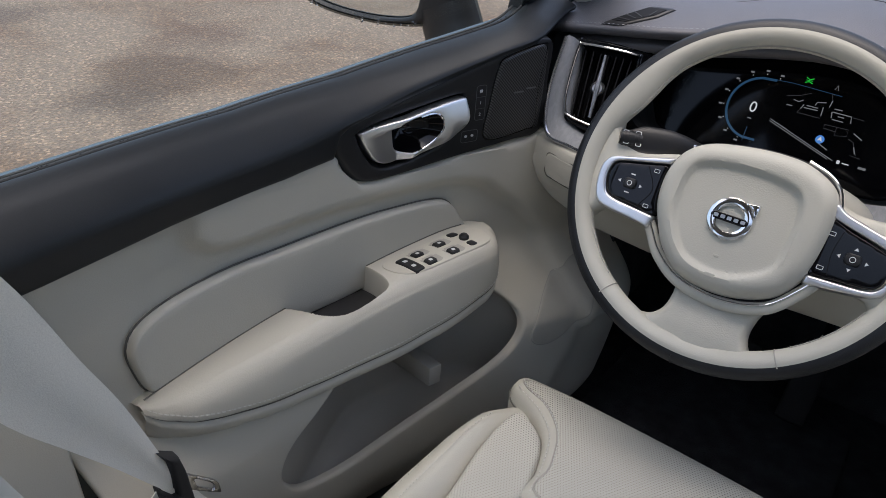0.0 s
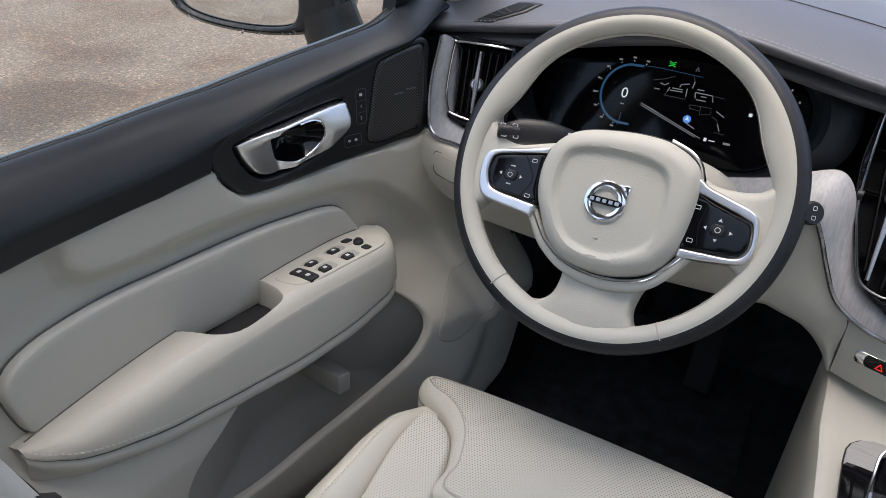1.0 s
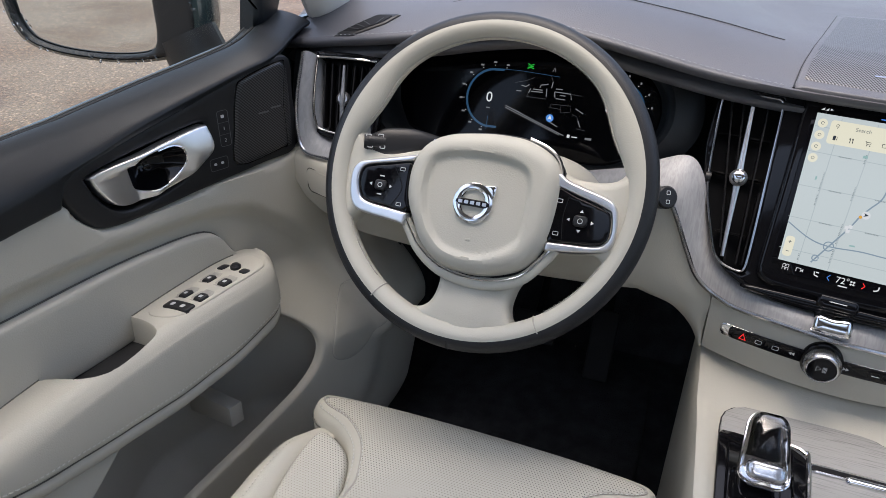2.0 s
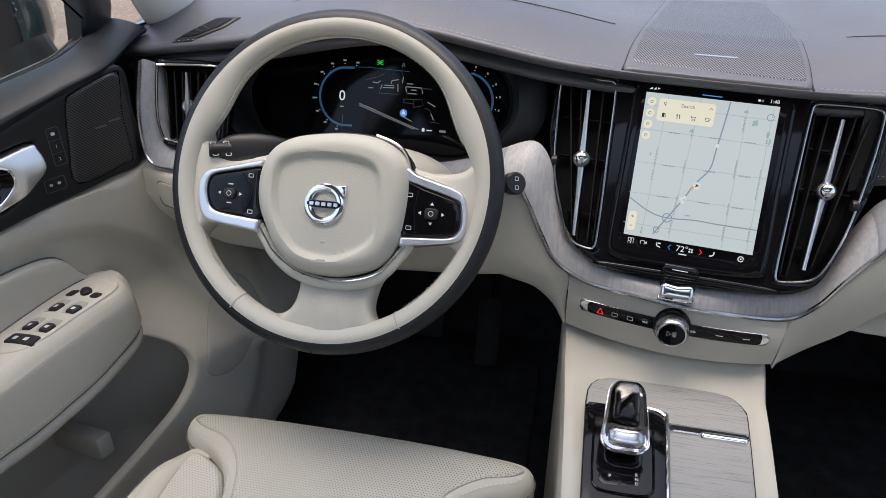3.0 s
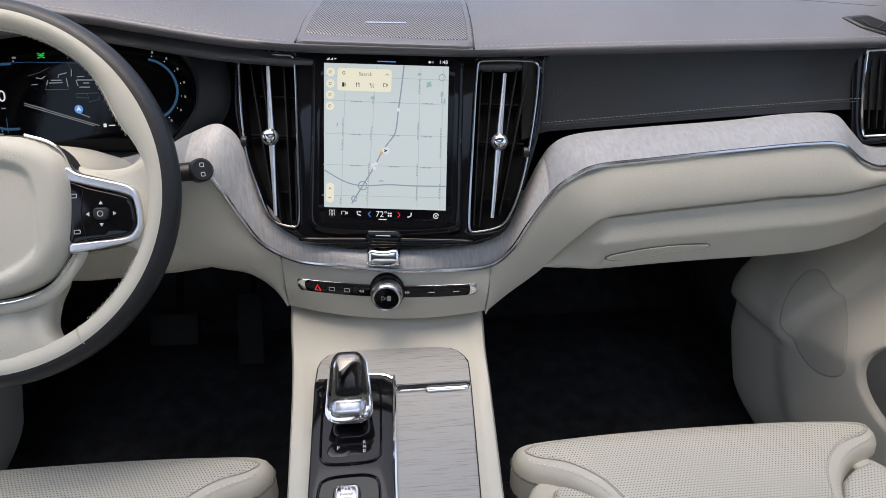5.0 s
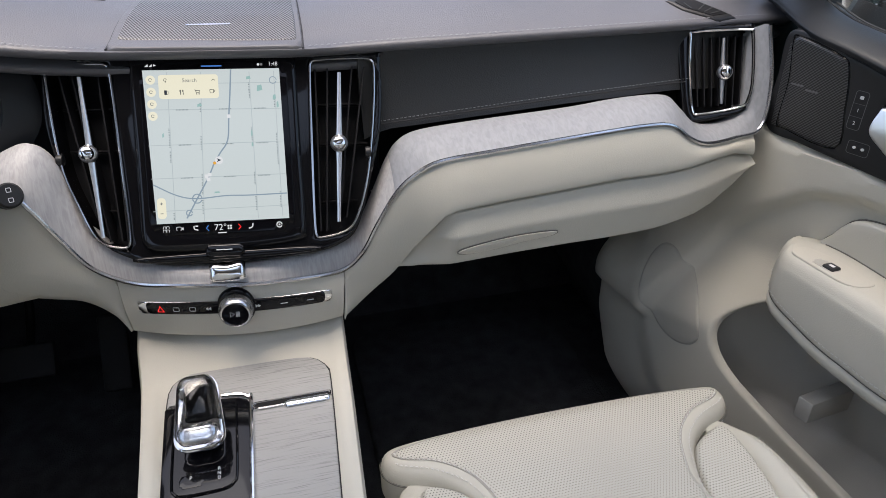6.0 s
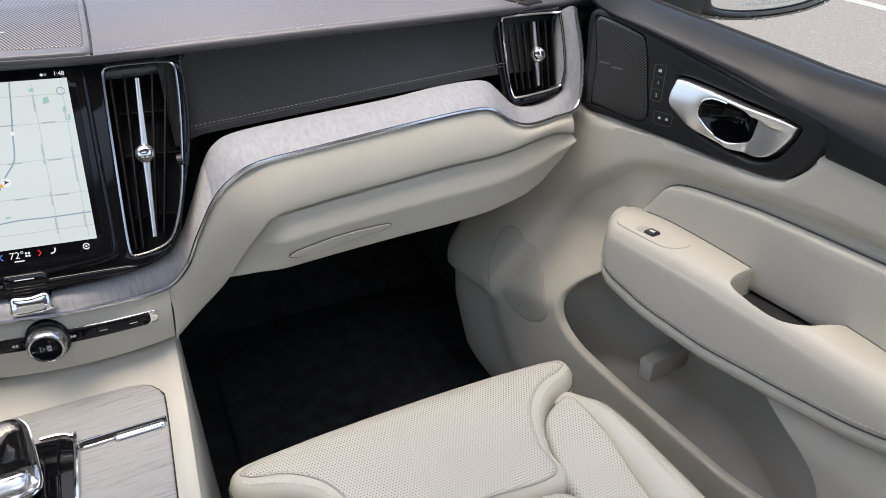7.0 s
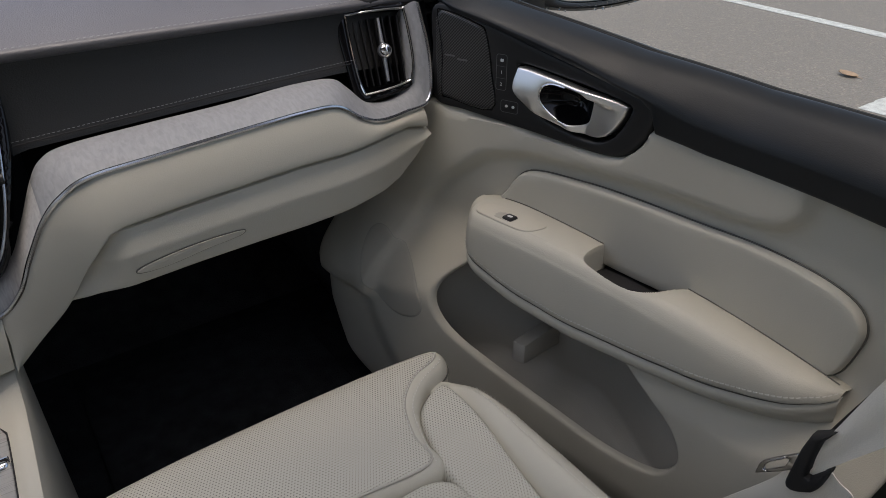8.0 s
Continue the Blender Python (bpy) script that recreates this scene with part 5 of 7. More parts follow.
G = [[glove_at(u, v, 0) for v in (1.0, 0.985, 0.95, 0.85, 0.7, 0.66, 0.63, 0.60, 0.57, 0.54, 0.5, 0.4, 0.28, 0.18, 0.12, 0.08, 0.05, 0.025, 0.01, 0.0)] + [(u, 0.13, float(np.interp(u, bx, bz)) - 0.004), (u, 0.25, float(np.interp(u, bx, bz)) + 0.02)] for u in GX]
part("lid", slab(np.array(G), (0, 0.012, 0.004)), BEIGE, glove, "cream glove box lid", 60)
o = catmull([(0.253, 0.29), (0.263, 0.365), (0.30, 0.42), (0.34, 0.425), (0.373, 0.385), (0.368, 0.31), (0.33, 0.275), (0.295, 0.225), (0.266, 0.235)], 6, True)
part("pull_recess", pad(o, lambda u, v, w: glove_at(u, v, 0.0005 + w), 0.0022, 0.003, 0.006, 0.002), SOFT, glove, "cream oval pull recess")
part("pull_gap", tube([glove_at(u, v, 0.0008) for u, v in o], 0.0010, 6, True), SEAMSHADE, glove)
o2 = catmull([(0.260, 0.29), (0.281, 0.355), (0.315, 0.385), (0.330, 0.355), (0.313, 0.285), (0.283, 0.245)], 6, True)
part("pull_lever", pad(o2, lambda u, v, w: glove_at(u, v, 0.0010 + w), 0.0020, 0.006, 0.006, 0.002), BEIGE, glove, "cream pull lever")

# ---- core and underside, dark ----
for a, b in ((0.19, 0.715), (-0.715, -0.60)):
    P = np.array([[(x, 0.205 + 0.02 * k, 0.90 + 0.245 * k) for k in (0, 0.5, 1)] for x in np.linspace(a, b, 6)])
    part("core_panel", slab(P, (0, 0.01, 0)), CAVITY, dash, "black inner panel of the dashboard")
P = np.array([[(x, y, z) for y, z in ((0.17, 0.885), (0.3, 0.90), (0.6, 0.95), (0.78, 1.05))] for x in np.linspace(-0.58, 0.58, 10)])
part("underside", slab(P, (0, 0, 0.01)), CAVITY, dash, "black underside of the dashboard")
P = np.array([[(x, y, z) for y, z in ((0.70, 1.14), (0.76, 1.10), (0.80, 1.0))] for x in np.linspace(-0.73, 0.73, 8)])
part("cowl", slab(P, (0, 0.02, 0)), BLACK, dash, "black cowl under the windscreen")

# ---- centre stack ----
SO, SU, SV, SN = (np.array(k) for k in ((0.0055, 0.1415, 1.043), (0.9957, -0.086, -0.0358), (0.0715, 0.4599, 0.8851), (-0.0596, -0.8838, 0.464)))


def S(u, v, w):
    return tuple(SO + SU * u + SV * v + SN * w)


VL = catmull([(-0.168, 0.080), (-0.162, 0.087), (-0.112, 0.088), (-0.1055, 0.082), (-0.101, 0.0), (-0.097, -0.098), (-0.1025, -0.1045), (-0.114, -0.1035), (-0.130, -0.095), (-0.145, -0.06), (-0.160, -0.012)], 5, True)
VR = catmull([(0.1015, 0.082), (0.107, 0.0895), (0.165, 0.091), (0.1712, 0.084), (0.168, 0.03), (0.158, -0.040), (0.1425, -0.088), (0.128, -0.100), (0.103, -0.1045), (0.0975, -0.098), (0.099, 0.0)], 5, True)
stack = thing("centre_stack", "gloss black centre stack housing the touch screen", "centre stack", (0, 0.12, 0.92))
blk = catmull([(-0.172, 0.088), (-0.165, 0.0945), (0.0, 0.098), (0.170, 0.099), (0.178, 0.090), (0.1765, 0.022), (0.1605, -0.045), (0.145, -0.094), (0.126, -0.112), (0.088, -0.122), (0.0, -0.127), (-0.070, -0.1255),
               (-0.1105, -0.111), (-0.130, -0.094), (-0.145, -0.065), (-0.160, -0.025), (-0.172, 0.024)], 5, True)
part("stack_panel", pad(blk, S, 0.002, 0.004, 0.008, 0.035, [VL, VR]), PIANO, stack, "gloss black stack panel")
sp = catmull([(-0.086, 0.085), (-0.081, 0.0945), (0.0, 0.0955), (0.081, 0.0955), (0.086, 0.087), (0.087, 0.0), (0.088, -0.095), (0.083, -0.106), (0.03, -0.112), (-0.06, -0.113), (-0.082, -0.106), (-0.0865, -0.095), (-0.086, 0.0)], 5, True)
part("screen_frame", pad(sp, lambda u, v, w: S(u, v, 0.001 + w), 0.006, 0.007, 0.008, 0.003), PIANO, stack, "raised gloss black frame")
part("lower_bar", pad(catmull([(-0.085, -0.116), (0.09, -0.113), (0.083, -0.121), (-0.07, -0.124)], 5, True), lambda u, v, w: S(u, v, 0.001 + w), 0.004, 0.003, 0.006, 0.003), PIANO, stack)
nb = part("notch_button", pad(rounded(-0.021, -0.1205, 0.0205, -0.1055, 0.003), lambda u, v, w: S(u, v, 0.0035 + w), 0.005, 0.003, 0.004, 0.004), PIANO, stack, "gloss black button below the screen")
part("button_bar", flat_shape(rounded(-0.009, -0.1125, 0.008, -0.1115, 0.0004), S, 0.0088), MARK, nb)
part("chrome_bracket", pad(catmull([(-0.017, -0.127), (0.0, -0.128), (0.0165, -0.126), (0.021, -0.140), (0.019, -0.146), (0.0, -0.148), (-0.018, -0.147), (-0.019, -0.139)], 5, True), lambda u, v, w: S(u, v, 0.003 + w), 0.008, 0.006, 0.004, 0.012), CHROME, stack, "chrome bracket under the screen")

screen = thing("touch_screen", "upright touch screen showing a pale road map", "screen", S(0, -0.1, 0))
disp = rounded(-0.0755, -0.0945, 0.0765, 0.0895, 0.004)
part("screen_glass", pad(disp, lambda u, v, w: S(u, v, 0.0066 + w), 0.001, 0.001, 0.02, 0.002), SCREEN, screen, "black glass of the screen")
W0 = 0.0078


def on_screen(name, shape, mt, lvl, label=""):
    return part(name, flat_shape(shape, S, W0 + 0.0003 * lvl, 0.0002), mt, screen, label)


on_screen("map", [(-0.0680, -0.0814), (0.0700, -0.0814), (0.0688, 0.0808), (-0.0715, 0.0802)], MAPGROUND, 1, "pale blue-green road map")


def road(name, line, width, mt, lvl=2):
    part(name, ribbon(line, width, S, W0 + 0.0003 * lvl), mt, screen)


letters = []
for v0, v1 in ((0.0390, 0.0377), (0.0016, 0.0025), (-0.0334, -0.0329), (-0.068, -0.067), (0.066, 0.0655)):
    road("map_street", [(-0.0705, v0), (0.069, v1)], 0.0007, MAPGRID)
for (u0, w0), (u1, w1) in (((-0.0470, 0.078), (-0.0488, -0.0805)), ((-0.0128, 0.078), (-0.0192, -0.0805)), ((0.0371, 0.0774), (0.0372, -0.0801)), ((0.0628, 0.078), (0.0632, -0.079))):
    road("map_street", [(u0, w0), (u1, w1)], 0.0007, MAPGRID)
    rnd = random.Random(int(u0 * 1e4))
    for k in range(4):
        f = (k + rnd.uniform(0.1, 0.8)) / 4
        for q in range(rnd.randrange(7, 14)):
            fq = min(f + q * 0.011, 0.98)
            u, v, h = u0 + (u1 - u0) * fq - 0.0017, w0 + (w1 - w0) * fq, rnd.uniform(0.0006, 0.0012)
            if -0.0815 < v < 0.045 or u > 0.006:
                letters.append([(u, v), (u + 0.0012, v), (u + 0.0012, v + h), (u, v + h)])
for v in (0.0378, 0.0008, -0.0342):
    for a in (-0.040, 0.004, 0.040):
        for q in range(9):
            letters.append([(a + q * 0.0014, v), (a + q * 0.0014 + 0.0009, v), (a + q * 0.0014 + 0.0009, v + 0.0012), (a + q * 0.0014, v + 0.0012)])
tagged(part("street_names", merge(*[flat_shape(k, S, W0 + 0.0007, 0.0001) for k in letters]), MAPTEXT, screen, "tiny illegible street lettering"), kind="stuff")
hw = catmull([(0.0183, 0.0800), (0.0160, 0.055), (0.0132, 0.0300), (0.0105, 0.0055), (0.002, -0.008), (-0.0045, -0.0179), (-0.012, -0.0338), (-0.0249, -0.0560), (-0.0368, -0.0765)], 6)
road("map_highway", hw, 0.0015, MAPBLUE, 3)
road("map_highway", catmull([(-0.0690, -0.0395), (-0.045, -0.0520), (-0.0249, -0.0560), (0.005, -0.0540), (0.03, -0.0545), (0.0692, -0.0540)], 6), 0.0013, MAPBLUE, 3)
for u, v, r in ((-0.0249, -0.0560, 0.0048), (-0.034, -0.071, 0.003)):
    road("interchange", circle(u, v, r, 18), 0.0012, MAPBLUE, 3)
for u, v, a, b in ((-0.016, 0.043, 0.004, 0.003), (0.047, 0.06, 0.005, 0.006), (0.036, 0.071, 0.004, 0.003), (0.062, 0.05, 0.003, 0.005), (-0.004, -0.05, 0.005, 0.0016), (0.036, 0.012, 0.0015, 0.006), (-0.055, 0.012, 0.0015, 0.004),
                   (0.036, 0.0, 0.0016, 0.004), (0.065, 0.042, 0.002, 0.006)):
    a, b = a * 0.6, b * 0.6
    on_screen("map_park", [(u - a, v - b), (u + a, v - b * 0.6), (u + a * 0.7, v + b), (u - a * 0.8, v + b * 0.7)], MAPGREEN, 3)
for u, v in ((0.0132, 0.0305), (-0.0105, -0.031), (-0.012, -0.036), (-0.0138, -0.0325)):
    on_screen("road_shield", rounded(u - 0.0019, v - 0.0019, u + 0.0019, v + 0.0019, 0.0008), WHITE, 4)
on_screen("route_dot", circle(-0.0045, -0.0188, 0.0017, 12), ORANGE, 5)
on_screen("position_dot", circle(0.0000, -0.0160, 0.0042, 18), WHITE, 4)
on_screen("position_arrow", [(-0.0022, -0.0178), (0.0028, -0.0158), (-0.0020, -0.0138), (-0.0008, -0.0158)], INK, 5)
on_screen("search_card", rounded(-0.0560, 0.0500, 0.0046, 0.0750, 0.003), CARD, 4, "cream search card")
m = frame_of(S, -0.0245, 0.0688, W0 + 0.0017)
words("search_word", "Search", 0.0056, m, DIM, screen)
on_screen("fuel_icon", rounded(-0.0506, 0.0542, -0.0479, 0.0590, 0.0005), INK, 5)
road("fuel_icon", [(-0.0477, 0.0548), (-0.0468, 0.0546), (-0.0466, 0.0575), (-0.0474, 0.0584)], 0.0005, INK, 5)
for u in (-0.0342, -0.0316):
    road("fork_icon", [(u, 0.0541), (u, 0.0592)], 0.0007, INK, 5)
    road("fork_icon", [(u - 0.0007, 0.0572), (u - 0.0007, 0.0592)], 0.0005, INK, 5)
road("cart_icon", [(-0.0202, 0.0590), (-0.0192, 0.0588), (-0.0183, 0.0560), (-0.0152, 0.0560), (-0.0146, 0.0582), (-0.0190, 0.0582)], 0.0006, INK, 5)
for u in (-0.0180, -0.0155):
    on_screen("cart_icon", circle(u, 0.0547, 0.0006, 8), INK, 5)
road("cup_icon", [(-0.0044, 0.0590), (-0.0042, 0.0555), (-0.0008, 0.0555), (-0.0006, 0.0590), (-0.0044, 0.0590)], 0.0006, INK, 5)
road("cup_icon", [(-0.0006, 0.0584), (0.0008, 0.0582), (0.0006, 0.0570), (-0.0006, 0.0568)], 0.0005, INK, 5)
road("pin_icon", list(circle(-0.0490, 0.0697, 0.0014, 12)) + [(-0.0483, 0.0690), (-0.0490, 0.0668)], 0.0005, INK, 5)
road("fold_icon", [(-0.0020, 0.0685), (-0.0002, 0.0700), (0.0016, 0.0685)], 0.0006, INK, 5)
for v in (0.0700, 0.0573, 0.0448, 0.0323):
    on_screen("map_key", circle(-0.0638, v, 0.0048, 18), CARD, 4, "round cream map key")
    road("map_key_icon", circle(-0.0638, v, 0.0015, 10), 0.0006, DIM, 5)
on_screen("zoom_key", rounded(-0.0662, -0.0760, -0.0572, -0.0540, 0.0035), CARD, 4, "cream zoom key")
for v in (-0.0600, -0.0705):
    on_screen("zoom_sign", [(-0.0632, v - 0.0004), (-0.0602, v - 0.0004), (-0.0602, v + 0.0004), (-0.0632, v + 0.0004)], DIM, 5)
on_screen("zoom_sign", [(-0.0621, -0.0615), (-0.0613, -0.0615), (-0.0613, -0.0585), (-0.0621, -0.0585)], DIM, 5)
road("profile_key", circle(0.0615, 0.0680, 0.0036, 18), 0.0008, MAPBLUE, 4)
# bottom and top rows of signs
words("temperature", "72°", 0.0095, frame_of(S, -0.0030, -0.0880, W0 + 0.0006), WHITE, screen, "white temperature reading")
on_screen("seat_heat_mark", rounded(-0.006, -0.0942, 0.003, -0.0930, 0.0004), WHITE, 1)
for u in (0.0052, 0.0078):
    for v in (-0.0893, -0.0866):
        on_screen("fan_sign", circle(u, v, 0.0011, 8), WHITE, 1)
for u in (-0.0605, -0.0572):
    for v in (-0.0893, -0.0858):
        road("app_sign", rounded(u - 0.0013, v - 0.0013, u + 0.0013, v + 0.0013, 0.0003), 0.0005, WHITE, 1)
road("camera_sign", rounded(-0.0482, -0.0892, -0.0437, -0.0855, 0.0006), 0.0006, WHITE, 1)
on_screen("camera_sign", [(-0.0430, -0.0880), (-0.0413, -0.0891), (-0.0413, -0.0858), (-0.0430, -0.0868)], WHITE, 1)
road("seat_sign", catmull([(-0.0305, -0.0850), (-0.0300, -0.0885), (-0.0275, -0.0893), (-0.0262, -0.0900)], 4), 0.0012, WHITE, 1)
on_screen("phone_sign", [(-0.0290, -0.0862), (-0.0262, -0.0862), (-0.0262, -0.0848), (-0.0290, -0.0848)], WHITE, 1)
road("arrow_sign", [(-0.0152, -0.0850), (-0.0178, -0.0880), (-0.0152, -0.0910)], 0.0008, BLUE, 1)
road("arrow_sign", [(0.0157, -0.0850), (0.0183, -0.0880), (0.0157, -0.0910)], 0.0008, RED, 1)
road("seat_sign", catmull([(0.0310, -0.0850), (0.0305, -0.0885), (0.0280, -0.0900), (0.0265, -0.0900)], 4), 0.0013, WHITE, 1)
road("settings_sign", circle(0.0591, -0.0879, 0.0028, 16), 0.0011, WHITE, 1)
on_screen("settings_sign", circle(0.0591, -0.0879, 0.0010, 10), WHITE, 1)
on_screen("handle_bar", rounded(-0.0120, 0.0834, 0.0090, 0.0844, 0.0004), BLUE, 1)
words("clock_time", "1:48", 0.0058, frame_of(S, 0.0625, 0.0853, W0 + 0.0006), WHITE, screen, "white clock reading")
on_screen("status_sign", circle(0.0470, 0.0850, 0.0014, 10), WHITE, 1)
on_screen("status_sign", rounded(0.0490, 0.0838, 0.0515, 0.0862, 0.0006), DIM, 1)
on_screen("signal_sign", [(-0.0690, 0.0838), (-0.0655, 0.0838), (-0.0655, 0.0866)], WHITE, 1)
on_screen("signal_sign", [(-0.0645, 0.0838), (-0.0615, 0.0838), (-0.0615, 0.0866)], WHITE, 1)
on_screen("signal_sign", [(-0.0600, 0.0842), (-0.0572, 0.0852), (-0.0598, 0.0864)], WHITE, 1)


# ---- air vents ----
def vent_stick(place, u, v, top, bottom, parent, lean=0.0):
    """The chrome spindle and crystal knob in front of a vent."""
    out = []
    for k in np.linspace(0, 1, 25):
        vv = bottom + (top - bottom) * k
        out.append(place(u + lean * (vv - v), vv, 0.004))
    r = 0.0040 * (0.34 + 0.66 * np.exp(-np.abs(np.linspace(bottom, top, 25) - v) / (0.55 * (top - bottom))) ** 1.5)
    part("vent_lever", tube(out, 1.0, 10, taper=r, up=(0, -1, 0.3)), PODTRIM, parent, "slim satin metal vent lever")
    m = frame_of(place, u, v, 0.004)
    kn = part("vent_knob", lathe([(0.0, 0.0), (0.0062, 0.0), (0.0086, 0.003), (0.0096, 0.0065), (0.0090, 0.010), (0.0072, 0.0122)], m, 24), PODTRIM, parent, "chrome vent knob")
    part("knob_crystal", lathe([(0.0, 0.0116), (0.0072, 0.0118), (0.0064, 0.0148), (0.0040, 0.0162), (0.0, 0.0166)], m, 12), CHROME, kn, "polished facet of the knob")


def centre_vent(s):
    o = spaced(VL if s < 0 else VR, 0.003, True)
    for _ in range(8):
        o = (np.roll(o, 1, 0) + 2 * o + np.roll(o, -1, 0)) / 4
    v = thing("air_vent", "tall gloss black centre air vent with chrome frame", "air vent", S(o[:, 0].mean(), -0.1, 0), "air vents")
    part("vent_frame", tube([S(a, b, 0.0028) for a, b in o], 0.0015, 8, True, up=SN), DARKCHROME, v, "thin chrome vent frame")
    part("vent_back", flat_shape(o, S, -0.034, 0.002), CAVITY, v, "dark back of the vent")
    wall = np.array([[S(a, b, w) for a, b in o] for w in (0.001, -0.034)])
    part("vent_wall", sheet(wall, close_j=True), PIANO, v, "gloss black vent wall")
    lo, hi = (-0.165, -0.100) if s < 0 else (0.100, 0.168)
    for k in range(5):
        f = (k + 0.5) / 5
        top_u = lo + (hi - lo) * f
        bot_u = (-0.128 + 0.030 * f) if s < 0 else (0.100 + 0.034 * f)
        if k == 2:
            continue
        line = [(bot_u + (top_u - bot_u) * q, -0.098 + 0.182 * q) for q in np.linspace(0, 1, 14)]
        line = [p for p in line if signed(o, [p])[0] > 0.003]
        G = np.array([[S(a - 0.0008, b, -0.004), S(a + 0.0008, b, -0.004), S(a + 0.0012, b, -0.028), S(a - 0.0012, b, -0.028)] for a, b in line])
        part("slat", sheet(G, close_j=True), CAVITY, v)
    for b in (-0.065, 0.045, 0.0):
        xs_ = [a for a in np.linspace(lo, hi, 30) if signed(o, [(a, b)])[0] > 0.003]
        part("cross_slat", rbox((xs_[-1] - xs_[0], 0.002, 0.010), 0.0005, frame_of(S, (xs_[0] + xs_[-1]) / 2, b, -0.026)), CAVITY, v)
    if s < 0:
        vent_stick(S, -0.1295, -0.0050, 0.075, -0.093, v, -0.07)
        part("vent_wheel", lathe([(0, -0.003), (0.006, -0.003), (0.0066, 0), (0.006, 0.003), (0, 0.003)], frame_of(S, -0.1605, -0.010, 0.001) @ pose(0, 0, 0, 0, 90, 0), 16), SATIN, v, "small thumb wheel")
    else:
        vent_stick(S, 0.1285, -0.0020, 0.076, -0.088, v, 0.055)
        part("vent_wheel", lathe([(0, -0.003), (0.006, -0.003), (0.0066, 0), (0.006, 0.003), (0, 0.003)], frame_of(S, 0.1605, -0.012, 0.001) @ pose(0, 0, 0, 0, 90, 0), 16), SATIN, v, "small thumb wheel")
    return v


centre_vent(-1)
centre_vent(1)


def side_vent(s):
    c = np.array((0.617, 0.147, 1.0765))
    U, Vv = np.array((0.962, -0.25, 0.06)), np.array((0.06, 0.39, 0.92))
    N = np.cross(U, Vv)
    if s < 0:
        U, N = U * np.array([-1, 1, 1]), N * np.array([-1, 1, 1])
        Vv = Vv * np.array([-1, 1, 1])
        c = c * np.array([-1, 1, 1])

    def Q(u, v, w):
        return tuple(c + U * u + Vv * v + N * w)
    v = thing("air_vent", "side air vent with chrome frame and black slats", "air vent", Q(0, -0.05, 0), "air vents")
    o = catmull([(-0.036, 0.040), (-0.030, 0.046), (0.030, 0.045), (0.0365, 0.039), (0.0375, -0.008), (0.0335, -0.032), (0.024, -0.042), (-0.023, -0.048), (-0.032, -0.043), (-0.0355, -0.010)], 5, True)
    blk_ = catmull([(-0.050, 0.046), (-0.044, 0.053), (0.032, 0.053), (0.0395, 0.046), (0.0395, -0.012), (0.033, -0.040), (0.025, -0.050), (-0.025, -0.058), (-0.041, -0.053), (-0.047, -0.010)], 5, True)
    o, blk_ = o * 1.07, blk_ * 1.06
    part("vent_surround", pad(blk_, Q, 0.003, 0.004, 0.006, 0.02, [o]), PIANO, v, "gloss black vent surround")
    part("vent_frame", tube([Q(a, b, 0.004) for a, b in o], 0.0017, 8, True, up=N), CHROME, v, "thin chrome vent frame")
    part("vent_back", flat_shape(o, Q, -0.030, 0.002), CAVITY, v, "dark back of the vent")
    part("vent_wall", sheet(np.array([[Q(a, b, w) for a, b in o] for w in (0.001, -0.030)]), close_j=True), PIANO, v, "gloss black vent wall")
    for k in range(7):
        a = -0.030 + 0.010 * k
        line = [(a * (0.86 + 0.14 * (b + 0.045) / 0.09), b) for b in np.linspace(-0.042, 0.042, 12)]
        line = [p for p in line if signed(o, [p])[0] > 0.002]
        if len(line) < 2:
            continue
        G = np.array([[Q(p - 0.0008, b, -0.002), Q(p + 0.0008, b, -0.002), Q(p + 0.0011, b, -0.022), Q(p - 0.0011, b, -0.022)] for p, b in line])
        part("slat", sheet(G, close_j=True), CAVITY, v)
    vent_stick(Q, 0.002, -0.002, 0.040, -0.040, v, 0.02)
    return v


side_vent(1)
side_vent(-1)

# ---- climate panel ----
clim = thing("climate_panel", "cream lower stack panel with a slim black key bar", "control panel", (0, 0.085, 0.835))
c4 = [np.array(k) for k in ((-0.124, 0.106, 0.9125), (0.123, 0.088, 0.9005), (0.1165, 0.083, 0.8355), (-0.1225, 0.110, 0.8395))]


def C(u, v, w):
    """u and v from 0 to 1 over the panel, from its upper left corner."""
    p = (c4[0] * (1 - u) + c4[1] * u) * (1 - v) + (c4[3] * (1 - u) + c4[2] * u) * v
    p = p + np.array((0, -1, 0.15)) * (0.014 * 4 * u * (1 - u) + 0.006 * math.sin(math.pi * v) + w) + np.array((0, 0, -0.008)) * 4 * u * (1 - u) * v ** 2
    return tuple(p)


G = np.array([[C(u, v, 0.0) for v in np.linspace(0, 1, 14)] + [tuple(np.array(C(u, 1, 0)) + np.array((0, 0.012, -0.004))), tuple(np.array(C(u, 1, 0)) + np.array((0, 0.05, 0.0)))] for u in np.linspace(0, 1, 30)])
part("panel", slab(G, (0, 0.02, 0)), BEIGE, clim, "cream leather panel", 50)


def CM(u, v, w):
    """The same in metres: u across from the middle, v up from the key bar."""
    return C(0.5 + u / 0.247, 0.46 - v / 0.066, w)


